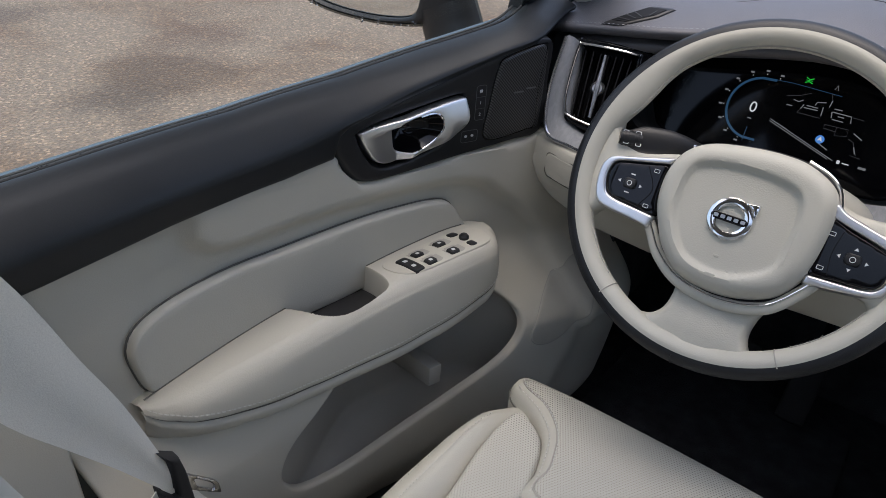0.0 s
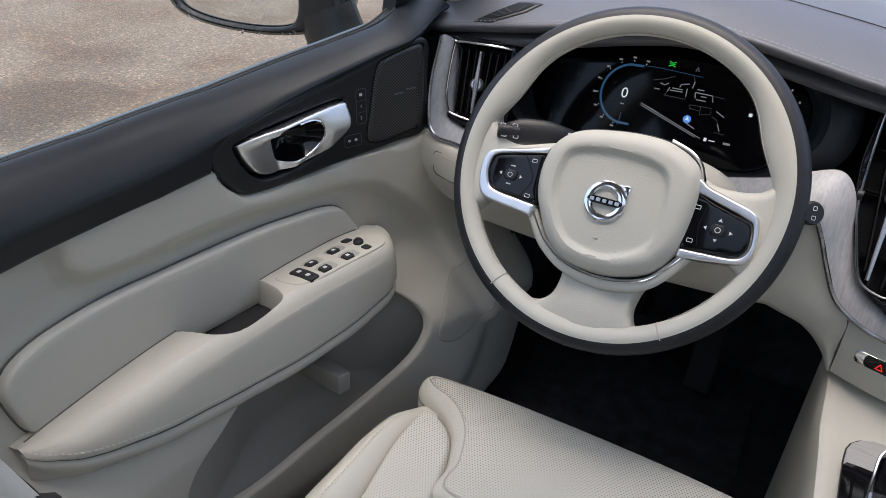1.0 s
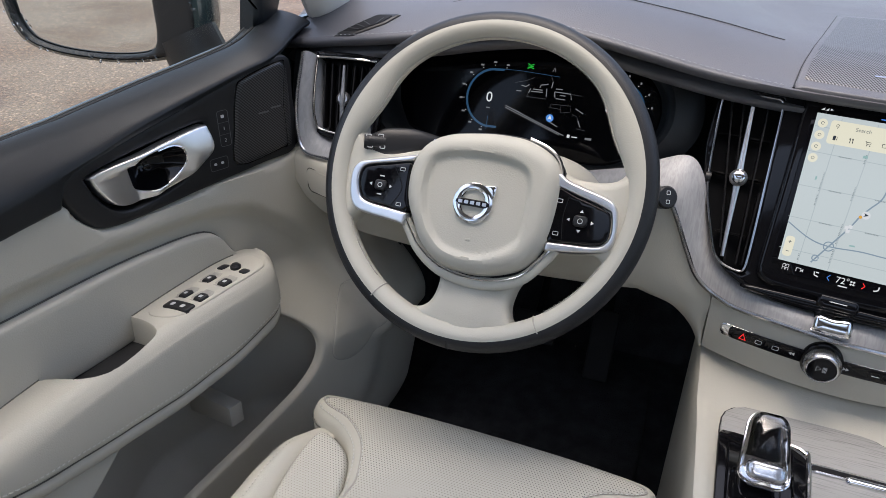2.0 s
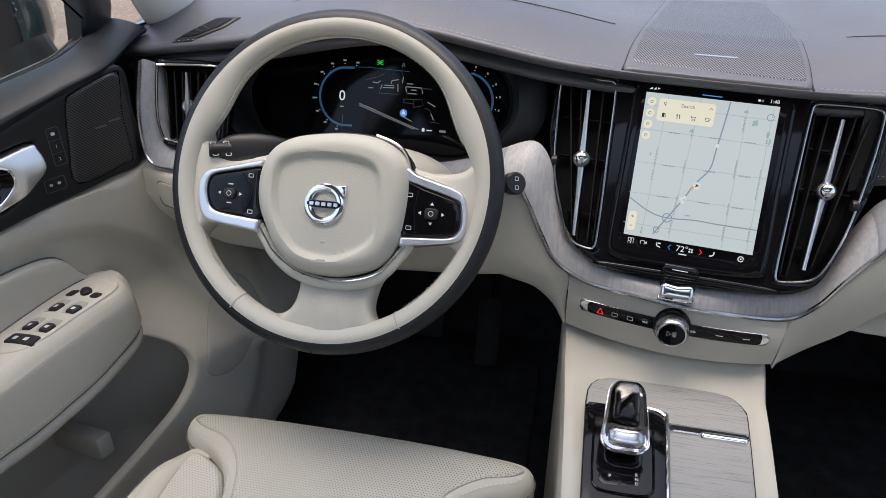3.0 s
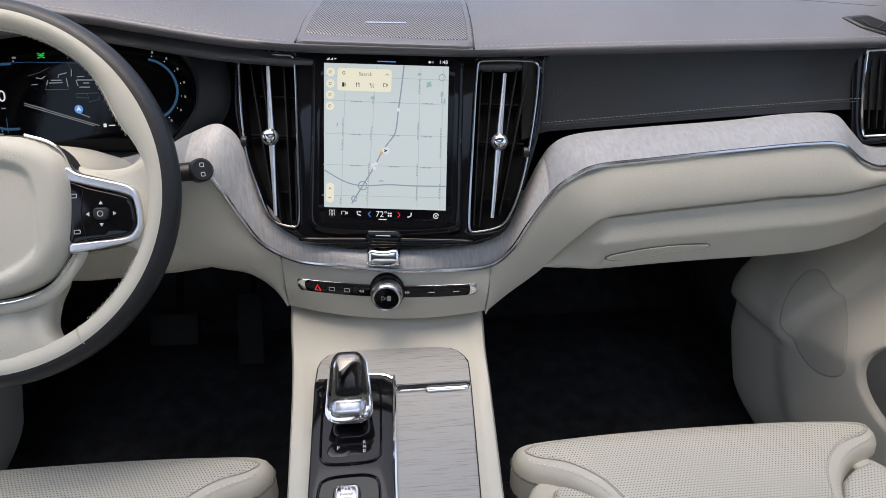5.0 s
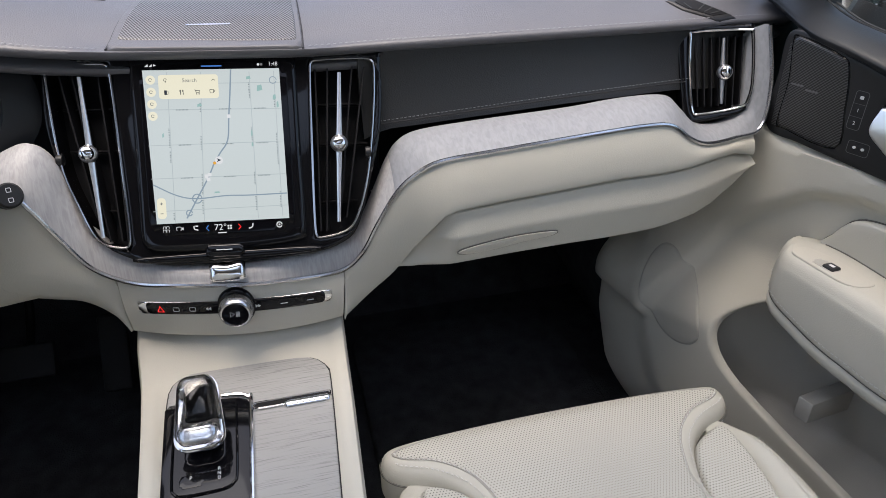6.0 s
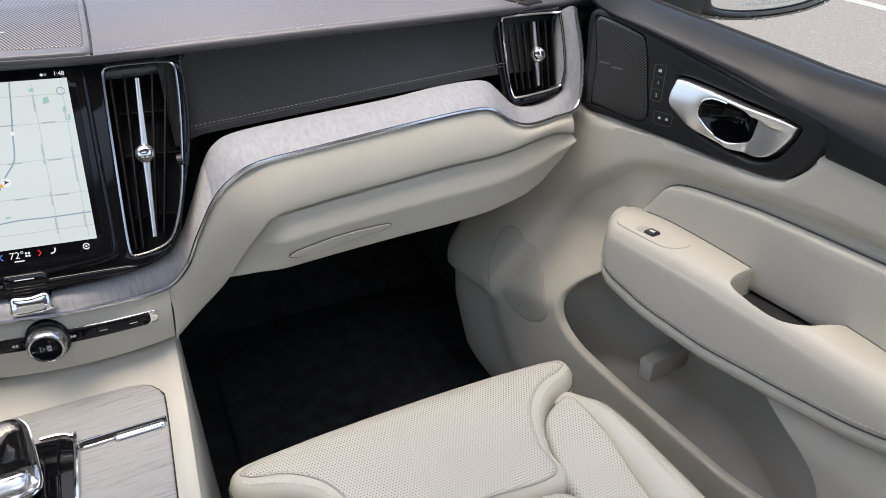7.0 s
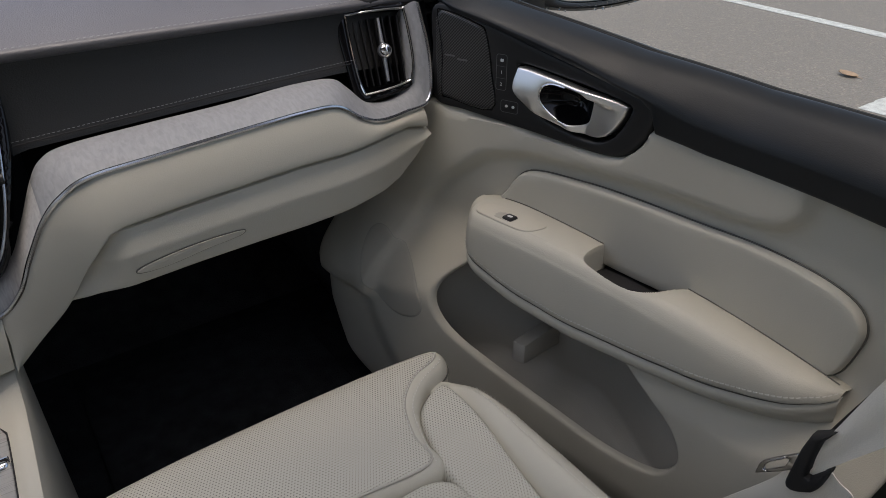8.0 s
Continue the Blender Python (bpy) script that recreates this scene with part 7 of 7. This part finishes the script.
for u, v, wd, hg in ((0.003, -0.0664, 0.007, 0.0176), (0.005, -0.0862, 0.011, 0.0234)):
    part("embossed_sign", pad(rounded(u - wd / 2, v - 0.0016, u + wd / 2, v + 0.0016, 0.001), lambda a, b, w, hg=hg: Wm(a, b, hg + w), 0.0008, 0.0008, 0.002, 0.001), BEIGE, hub, "small embossed airbag sign")

# ---- steering column ----
col = thing("steering_column", "cream steering column shroud with black stalks", "steering column", (-0.387, 0.08, 0.95))
ax = WO - WN * 0.014


def ring(f, a, b, up=0.0):
    sq = [(math.copysign(abs(math.cos(t_)) ** 0.72, math.cos(t_)), math.copysign(abs(math.sin(t_)) ** 0.72, math.sin(t_))) for t_ in np.linspace(0, 2 * math.pi, 56)[:-1]]
    return [tuple(ax - WN * f + np.array((a * p, 0, 0)) + WV * (b * q + up)) for p, q in sq]


part("shroud", sheet(np.array([ring(-0.002, 0.050, 0.036, 0.004), ring(0.004, 0.072, 0.043, 0.003), ring(0.016, 0.096, 0.049, 0.002), ring(0.030, 0.115, 0.0525, 0.001), ring(0.046, 0.125, 0.0545), ring(0.09, 0.126, 0.055), ring(0.15, 0.120, 0.054)]), close_j=True), BEIGE, col, "cream column shroud")
part("column_core", tube([tuple(WO - WN * k) for k in (0.012, 0.03, 0.06)], 0.05, 24, up=WV), BLACK, col, "black column core")
for s in (-1, 1):
    root = np.array((-0.387 + s * 0.06, 0.090 if s < 0 else 0.085, 1.053 if s < 0 else 1.022))
    tip = np.array((-0.5270, 0.0480, 1.0620)) if s < 0 else np.array((-0.198, 0.104, 1.0265))
    path = catmull([root, root * 0.6 + tip * 0.4 + np.array((0, -0.004, 0.004)), tip], 8)
    st = part("stalk", tube(path, 0.0165 if s < 0 else 0.0105, 18, up=(0.15, -0.85, 0.5) if s < 0 else (0, -0.5, 0.8), flat=0.34 if s < 0 else 0.8, taper=np.interp(np.linspace(0, 1, len(path)), [0, 0.3, 0.6, 0.86, 1], [0.45, 0.72, 1.0, 1.0, 0.6]) if s < 0 else np.linspace(0.7, 1.05, len(path))), SATIN, col, "black control stalk")
    d = (tip - root) / np.linalg.norm(tip - root)
    dc = d if s < 0 else np.array((0.50, -0.75, 0.43))
    part("stalk_end", tube([tip - dc * 0.014, tip - dc * 0.004, tip + dc * 0.008, tip + dc * 0.0105], 0.0090 if s < 0 else 0.0128, 22, up=(0, 0.5, 0.8), taper=[0.9, 1.0, 1.0, 0.85]), SATIN, st, "round black stalk end")
    for q in ((-0.010, -0.006, -0.002, 0.002, 0.006) if s < 0 else ()):
        part("grip_rib", tube([tip + dc * (q - 0.0007), tip + dc * (q + 0.0007)], 0.0094, 20, up=(0, 0.5, 0.8)), RUBBER, st)
    part("stalk_collar", tube([root + d * 0.012, root + d * 0.02], 0.010, 16, up=(0, -0.5, 0.8)), CHROME, st, "chrome stalk collar")
    upn = np.array((0.15, -0.85, 0.5))

    def Sk(u, v, w, root=root, d=d, upn=upn):
        sd = np.cross(d, upn)
        return tuple(root + d * u + sd * v + upn * (0.0055 + w))
    for u, v in (((0.052, -0.004), (0.064, -0.006), (0.078, -0.0065), (0.092, -0.006), (0.080, 0.0005), (0.094, 0.0), (0.080, 0.007), (0.094, 0.006)) if s < 0 else ()):
        part("stalk_sign", ribbon(rounded(u - 0.0028, v - 0.0018, u + 0.0028, v + 0.0018, 0.001), 0.0009, Sk, 0.0016, closed=True), MARK, st)
    if s > 0:
        for v in (-0.005, 0.005):
            e1 = np.array((0, 0.3, 1.0)) / np.linalg.norm((0, 0.3, 1.0))
            e1 = e1 - dc * (e1 @ dc)
            e1 = e1 / np.linalg.norm(e1)
            e2 = np.cross(dc, e1)
            part("stalk_sign", ribbon(rounded(-0.002, v - 0.002, 0.002, v + 0.002, 0.0006), 0.0007, lambda a, b, w: tuple(tip + dc * (0.0108 + w) + e2 * a + e1 * b), 0.0003, closed=True), MARK, st)
part("paddle", rbox((0.05, 0.006, 0.016), 0.002, Matrix.Translation((-0.235, 0.062, 1.040)) @ pose(0, 0, 0, 30, 0, 0)), PIANO, col, "gloss black paddle")
part("paddle_trim", rbox((0.045, 0.003, 0.004), 0.001, Matrix.Translation((-0.235, 0.056, 1.0475)) @ pose(0, 0, 0, 30, 0, 0)), CHROME, col, "chrome paddle trim")

# ---- centre console ----
cons = thing("centre_console", "cream centre console with lined wood inlay and gloss black selector plate", "console", (0, -0.1, 0.42))


def cz(y):
    """Height of the console's inlay."""
    return 0.789 + 0.148 * y


G = []
for y in np.r_[np.linspace(-0.62, 0.04, 24), np.linspace(0.05, 0.17, 18)]:
    hl, hr = float(np.interp(y, [-0.6, -0.15, 0.0, 0.16], [-0.109, -0.110, -0.116, -0.127])), float(np.interp(y, [-0.6, -0.15, 0.0, 0.14], [0.105, 0.106, 0.114, 0.119]))
    z = cz(y) + 0.020 * float(smooth01((y - 0.048) / 0.055)) ** 1.0
    rl = 0.006 * (1 - float(smooth01((y - 0.03) / 0.04)))
    G.append([(hl, y, 0.42), (hl, y, z - 0.05), (hl, y, z - 0.006), (hl + 0.003, y, z + 0.002 + rl * 0.5), (hl + 0.010, y, z + 0.003 + rl * 0.7), (hl + 0.018, y, z + rl * 0.6 + 0.001), (hl + 0.024, y, z - 0.001),
              (0.5 * (hl + hr), y, z - 0.001),
              (hr - 0.024, y, z - 0.001), (hr - 0.018, y, z + rl * 0.6 + 0.001), (hr - 0.010, y, z + 0.003 + rl * 0.7), (hr - 0.003, y, z + 0.002 + rl * 0.5), (hr, y, z - 0.006), (hr, y, z - 0.05), (hr, y, 0.42)])
part("console_body", sheet(np.array(G)), BEIGE, cons, "cream console body with raised edges", 55)


def Cn(u, v, w):
    return (u, v, cz(v) + w * 0.99)


inlay = np.vstack([[(-0.084, -0.60), (0.078, -0.60)], catmull([(0.081, -0.155), (0.0905, 0.015), (0.088, 0.043), (0.072, 0.0585), (0.04, 0.0625), (-0.05, 0.0635), (-0.072, 0.060), (-0.086, 0.046), (-0.089, 0.02)], 5)])
part("inlay", pad(inlay, Cn, 0.0025, 0.0015, 0.012, 0.002), LINED, cons, "lined grey wood inlay")
part("inlay_gap", tube([Cn(u, v, 0.0002) for u, v in spaced(inlay, 0.01, True)], 0.0012, 6, True), RUBBER, cons)
gate = np.vstack([[(-0.086, -0.60), (-0.007, -0.60)], catmull([(-0.0045, -0.15), (-0.0005, 0.0), (-0.004, 0.012), (-0.012, 0.0165), (-0.05, 0.0185), (-0.0905, 0.021)], 4)])
plate_g = part("selector_plate", pad(gate, lambda u, v, w: Cn(u, v, 0.0026 + w), 0.0022, 0.0015, 0.012, 0.002), PIANO, cons, "gloss black selector plate")
part("plate_edge", tube([Cn(u, v, 0.005) for u, v in catmull([(-0.0035, -0.60), (-0.0025, -0.155), (0.0015, 0.0), (-0.002, 0.0135), (-0.012, 0.019), (-0.03, 0.0205)], 8)], 0.0024, 8, up=(0, 0, 1)), CHROME, cons, "chrome edge of the plate")
part("gate_frame", tube([Cn(u, v, 0.0058) for u, v in catmull([(-0.079, 0.005), (-0.079, -0.075), (-0.076, -0.091), (-0.064, -0.096), (-0.03, -0.0955), (-0.019, -0.090), (-0.0155, -0.075), (-0.0145, 0.008)], 8)], 0.0013, 8), PIANO, plate_g, "raised edge of the selector gate")
part("boot", pad(rounded(-0.068, -0.064, -0.026, 0.010, 0.012), lambda u, v, w: Cn(u, v, 0.0042 + w), 0.0012, 0.003, 0.006, 0.001), PIANO, plate_g, "dark selector slot")
for ch, u, v, sz in (("P", -0.0605, -0.0770, 0.0056), ("R", -0.0330, -0.0715, 0.0050), ("N", -0.0330, -0.0768, 0.0050), ("D", -0.0330, -0.0821, 0.0050)):
    words("gear_letter", ch, sz, frame_of(Cn, u, v, 0.0056), WHITE if ch == "P" else MARK, plate_g, "white gear letter")
part("park_key", pad(rounded(-0.072, -0.0875, -0.048, -0.0725, 0.003), lambda u, v, w: Cn(u, v, 0.0045 + w), 0.0006, 0.001, 0.004, 0.0005), PIANO, plate_g, "gloss black park key")
wells = [(-0.080, -0.170), (-0.079, -0.125), (-0.072, -0.113), (-0.05, -0.110), (-0.026, -0.112), (-0.018, -0.125), (-0.020, -0.170)]
part("start_surround", tube([Cn(u, v, 0.0054) for u, v in catmull(wells, 8)], 0.0014, 8), PIANO, plate_g, "raised edge round the start switch")
sw = part("start_switch", pad(rounded(-0.0645, -0.160, -0.0365, -0.123, 0.006), lambda u, v, w: Cn(u, v, 0.0048 + w), 0.008, 0.004, 0.004, 0.001), CHROME, plate_g, "chrome start switch")
part("start_face", pad(rounded(-0.0605, -0.156, -0.0405, -0.127, 0.004), lambda u, v, w: Cn(u, v, 0.0125 + w), 0.0012, 0.001, 0.004, 0.001), DARKCHROME, sw, "grey metal start switch face")
for k, (tx, sz) in enumerate((("START", 0.0050), ("ENGINE", 0.0036), ("STOP", 0.0040))):
    words("switch_word", tx, sz, frame_of(Cn, -0.0505, -0.1315 - 0.0052 * k, 0.0142), RUBBER, sw, "engraved switch word")
# storage cover pull
part("cover_gap", ribbon([(0.0, -0.0015), (0.0905, -0.0030)], 0.0012, Cn, 0.0030), RUBBER, cons)
pl = part("cover_pull", pad(rounded(0.004, -0.0050, 0.0885, 0.0040, 0.0015), lambda u, v, w: Cn(u, v, 0.0022 + w), 0.0012, 0.0012, 0.004, 0.001), CAVITY, cons, "dark recess of the cover pull")
part("pull_rim", tube([Cn(u, v, 0.0036) for u, v in rounded(0.004, -0.0052, 0.0885, 0.0042, 0.0015)], 0.0009, 6, True), CHROME, pl)
part("pull_bar", pad(rounded(0.036, -0.0105, 0.0885, -0.0005, 0.0035), lambda u, v, w: Cn(u, v, 0.0026 + w), 0.0045, 0.004, 0.003, 0.001), CHROME, pl, "chrome cover pull")
part("pull_strip", pad(rounded(0.005, -0.0058, 0.040, -0.0035, 0.0008), lambda u, v, w: Cn(u, v, 0.003 + w), 0.002, 0.001, 0.003, 0.001), CHROME, pl)

# ---- gear selector ----
sel = thing("gear_selector", "cut crystal gear selector knob with chrome edging", "gear selector", (-0.047, -0.04, 0.79))
tilt = Matrix.Translation((-0.0480, -0.030, 0.8265)) @ pose(0, 0, 0, 31, 0, 0)


def prism(levels, m, n=6, slim=0.0):
    """A block of rounded rectangles (half x, half y, z, corner), slimmer towards its far end."""
    return sheet(np.array([[tuple(m @ Vector((u * (1 - slim * (v / hy + 1) / 2), v, z))) for u, v in rounded(-hx, -hy, hx, hy, r, n)] for hx, hy, z, r in levels]), close_j=True)


def capped(bm, n):
    bm.verts.ensure_lookup_table()
    k = len(bm.verts)
    bm.faces.new([bm.verts[i] for i in range(n)])
    bm.faces.new([bm.verts[i] for i in range(k - n, k)])
    return bm


N_ = 4 * 7
part("crystal", capped(prism([(0.0190, 0.030, -0.012, 0.010), (0.0240, 0.0365, -0.006, 0.014), (0.0252, 0.038, 0.003, 0.015), (0.0228, 0.0350, 0.011, 0.013), (0.0185, 0.0305, 0.0150, 0.011), (0.0145, 0.0265, 0.0162, 0.009)], tilt, 6, 0.26), N_), CRYSTAL, sel, "clear cut crystal knob", 20)
part("crystal_core", capped(prism([(0.0135, 0.020, -0.0110, 0.005), (0.0130, 0.019, -0.006, 0.005), (0.0105, 0.0165, -0.001, 0.004), (0.0080, 0.014, 0.0005, 0.003)], tilt @ pose(0, 0.011, 0, 0, 0, 0), 6, 0.15), N_), PIANO, sel, "dark core inside the crystal", 30)
part("crystal_base", capped(prism([(0.0185, 0.032, -0.0150, 0.008), (0.0195, 0.0335, -0.0140, 0.008), (0.0195, 0.0335, -0.0128, 0.008)], tilt, 6, 0.22), N_), CHROME, sel, "polished metal seat under the crystal", 30)
part("crystal_frame", tube([tuple(tilt @ Vector((u * (1 - 0.26 * (v / 0.0385 + 1) / 2), v, -0.004))) for u, v in rounded(-0.0250, -0.0380, 0.0250, 0.0380, 0.015, 8)], 0.0018, 8, True, up=tuple((tilt.to_3x3() @ Vector((0, 0, 1))))), CHROME, sel, "chrome edge of the knob")
part("lower_lens", capped(prism([(0.0185, 0.0100, 0.0, 0.0085), (0.0180, 0.0096, 0.0018, 0.008), (0.0160, 0.0082, 0.0036, 0.007), (0.0120, 0.0056, 0.0048, 0.005), (0.0060, 0.0025, 0.0053, 0.002)], tilt @ pose(0, -0.0255, 0.0088, 14, 0, 0)), N_), SILVER, sel, "bright facet at the rear of the knob", 70)
neck = tilt @ pose(0, -0.014, -0.018, 0, 0, 0)
part("neck", capped(prism([(0.0165, 0.023, 0.0025, 0.008), (0.0160, 0.021, 0.000, 0.008), (0.0125, 0.014, -0.012, 0.008), (0.011, 0.012, -0.03, 0.008)], neck), N_), PIANO, sel, "gloss black neck")

# ---- seats ----
def car_seat():
    s = thing("bucket_seat", "cream perforated leather front seat cushion", "car seat", (0.351, -0.25, 0.42), "front seats")
    X0 = 0.351

    def top(u, v, w):
        """u across from the seat's middle, v along the car; a gently dished surface that drops at the front."""
        z = 0.712 + 0.002 * math.exp(-(u / 0.13) ** 2) - 0.12 * max(0, -0.10 - v) * 0.5 - 0.020 * float(smooth01((v + 0.060) / 0.055)) ** 2
        return (X0 + u, v, z + w)
    cen = catmull([(-0.205, -0.026), (-0.12, -0.010), (0.0, -0.006), (0.12, -0.010), (0.205, -0.026), (0.219, -0.052), (0.205, -0.074), (0.168, -0.090), (0.138, -0.118), (0.121, -0.160), (0.113, -0.205), (0.0, -0.198), (-0.113, -0.205),
                   (-0.121, -0.160), (-0.138, -0.118), (-0.168, -0.090), (-0.205, -0.074), (-0.219, -0.052)], 6, True)
    base = part("cushion_front", pad(cen, top, 0.026, 0.016, 0.008, 0.03), BEIGE, s, "cream leather thigh support")
    mid = np.array((0.0, -0.09))
    inner = catmull([(-0.198, -0.044), (-0.12, -0.030), (0.0, -0.027), (0.12, -0.030), (0.198, -0.044), (0.196, -0.057), (0.158, -0.070), (0.124, -0.102), (0.106, -0.150), (0.099, -0.192), (0.0, -0.186), (-0.099, -0.192),
                     (-0.106, -0.150), (-0.124, -0.102), (-0.158, -0.070), (-0.196, -0.057)], 6, True)
    part("perforated_panel", pad(inner, lambda u, v, w: top(u, v, 0.0245 + w), 0.0035, 0.004, 0.008, 0.003), PERF, base, "perforated cream leather panel")
    # darker tubes that draw the shade in the seam grooves
    part("panel_seam", tube([top(u, v, 0.0261) for u, v in inner], 0.0015, 8, True), POCKETING, base)
    part("cushion_seam", tube([top(u, v, 0.004) for u, v in cen], 0.0012, 6, True), SEAMSHADE, base)
    for sg in (-1, 1):
        ln = catmull([(sg * 0.203, -0.0625), (sg * 0.197, -0.067), (sg * 0.162, -0.082), (sg * 0.130, -0.111), (sg * 0.1135, -0.156), (sg * 0.106, -0.198)], 10)
        stitching([top(u, v, 0.0255) for u, v in ln], (0, 0, 1), base, THREAD, 0.0056, 0.0036, 0.0011)
        ln = catmull([(sg * 0.203, -0.050), (sg * 0.192, -0.060), (sg * 0.156, -0.073), (sg * 0.1215, -0.105), (sg * 0.1035, -0.152)], 10)
        stitching([top(u, v, 0.0275) for u, v in ln], (0, 0, 1), base, THREAD, 0.0056, 0.0036, 0.0011)
    # rear part of the cushion
    rear = catmull([(-0.110, -0.214), (0.0, -0.206), (0.110, -0.214), (0.118, -0.34), (0.125, -0.52), (0.0, -0.55), (-0.125, -0.52), (-0.118, -0.34)], 6, True)
    part("cushion_rear", pad(rear, top, 0.024, 0.012, 0.012, 0.03), PERF, s, "perforated cream rear cushion")
    # side bolsters: an inner perforated strip and a smooth outer roll
    for sg in (-1, 1):
        inn = catmull([(sg * 0.176, -0.098), (sg * 0.186, -0.110), (sg * 0.188, -0.17), (sg * 0.178, -0.25), (sg * 0.168, -0.36), (sg * 0.160, -0.52), (sg * 0.124, -0.52), (sg * 0.114, -0.35), (sg * 0.109, -0.22), (sg * 0.118, -0.160), (sg * 0.137, -0.116)], 6, True)
        part("bolster_inner", pad(inn, lambda u, v, w: (X0 + u, v, top(0.15, v, 0)[2] + 0.009 + 0.10 * max(0, abs(u) - 0.13) + w), 0.014, 0.007, 0.008, 0.03), PERF, s, "perforated inner side of the bolster")
        rows = []
        for v in np.linspace(-0.062, -0.56, 50):
            t_ = (-0.062 - v)
            f = float(smooth01(t_ / 0.09))
            u0 = np.interp(-v, [0.06, 0.098, 0.11, 0.17, 0.25, 0.36, 0.56], [0.150, 0.176, 0.187, 0.189, 0.180, 0.170, 0.160])
            u1 = np.interp(-v, [0.06, 0.08, 0.12, 0.18, 0.26, 0.4, 0.56], [0.170, 0.205, 0.226, 0.238, 0.243, 0.243, 0.24])
            z0 = top(0.15, v, 0)[2]
            hz = 0.004 + 0.022 * f + 0.03 * float(smooth01((t_ - 0.1) / 0.3))
            prof = catmull([(u0 - 0.004, z0 - 0.01), (u0, z0 + 0.012 * (0.3 + 0.7 * f)), (u0 * 0.75 + u1 * 0.25, z0 + hz * 0.9), (u0 * 0.45 + u1 * 0.55, z0 + hz), (u0 * 0.12 + u1 * 0.88, z0 + hz * 0.4), (u1, z0 - 0.025), (u1 - 0.004, z0 - 0.08), (u1 - 0.02, z0 - 0.16), (u1 - 0.03, z0 - 0.22)], 4)
            rows.append([(X0 + sg * a, v, z) for a, z in prof])
        bo = part("bolster", sheet(np.array(rows)), BEIGE, s, "smooth cream side bolster", 60)
        ridge_ = [tuple(np.array(r[14]) + np.array((0, 0, 0.0006))) for r in rows[6:]]
        stitching(ridge_, (sg * 0.5, 0, 0.85), bo, THREAD, 0.0058, 0.0038, 0.0011)
        ridge_ = [tuple(np.array(r[11]) + np.array((0, 0, 0.0006))) for r in rows[6:]]
        stitching(ridge_, (sg * 0.2, 0, 1), bo, THREAD, 0.0058, 0.0038, 0.0011)
    # front and base
    P = np.array([[top(u, -0.020 - 0.02 * (u / 0.2) ** 2, -0.002)[:2] + (z,) for z in (0.712, 0.69, 0.66, 0.60)] for u in np.linspace(-0.20, 0.20, 20)])
    P[:, 1:, 1] -= np.array([0.004, 0.016, 0.05])
    part("cushion_face", slab(P, (0, -0.03, 0)), BEIGE, s, "cream front face of the cushion")
    # backrest behind the camera's view, added to block light from the rear
    rows = []
    for k, f in enumerate(np.r_[0.0, 0.02, np.linspace(0.08, 0.92, 9), 0.97, 1.0]):
        y0, z0 = -0.555 - 0.155 * f - 0.02 * math.sin(math.pi * f), 0.70 + 0.50 * f
        e = 0.6 if k in (0, 12) else (0.92 if k in (1, 11) else 1.0)
        hx = (0.225 - 0.045 * f ** 3) * e
        rows.append([(X0 + u, y0 + v + 0.02 * (u / 0.2) ** 2, z0 + 0.25 * v) for u, v in rounded(-hx, -0.055 * e, hx, 0.055 * e, 0.045 * e, 6)])
    part("backrest", capped(sheet(np.array(rows), close_j=True), 28), BEIGE, s, "plain cream leather backrest, unseen, added to block light", 60)
    part("seat_base", rbox((0.40, 0.42, 0.18), 0.03, pose(X0, -0.30, 0.535)), BLACK, s, "black plastic seat base")
    for sg in (-1, 1):
        part("seat_rail", rbox((0.03, 0.46, 0.03), 0.005, pose(X0 + sg * 0.17, -0.27, 0.436)), RUBBER, s, "black seat rail")
    return s


seat = car_seat()
seat.matrix_basis = Matrix.Translation((0.351, -0.259, 0.42))
copy_thing(seat, Matrix.Translation((-0.357, -0.25, 0.42)))

# ---- pedals ----
def pedal(x, y, z, w, h, label):
    p = thing("pedal", label, "pedal", (x, y + 0.1, z - 0.05), "pedals")
    part("pad", rbox((w, 0.02, h), 0.006, pose(x, y, z, -35, 0, 0)), RUBBER, p, "ribbed rubber pedal pad")
    part("arm", tube(catmull([(x, y + 0.01, z), (x, y + 0.08, z + 0.06), (x, y + 0.16, z + 0.20), (x, 0.83, z + 0.30)], 6), 0.008, 8), CAVITY, p, "black steel pedal arm")


pedal(-0.40, 0.47, 0.55, 0.09, 0.06, "black brake pedal in the footwell")
pedal(-0.27, 0.50, 0.52, 0.05, 0.14, "black accelerator pedal in the footwell")
mat_ = [rounded(-0.60, -0.05, -0.16, 0.56, 0.05), rounded(0.16, -0.05, 0.60, 0.56, 0.05)]
for o in mat_:
    fm = part("floor_mat", pad(o, lambda u, v, w: (u, v, 0.421 + w), 0.010, 0.006, 0.03, 0.0005), CARPET)
    tagged(fm, "black carpet floor mat on the footwell floor", "floor mat", "floor mats")
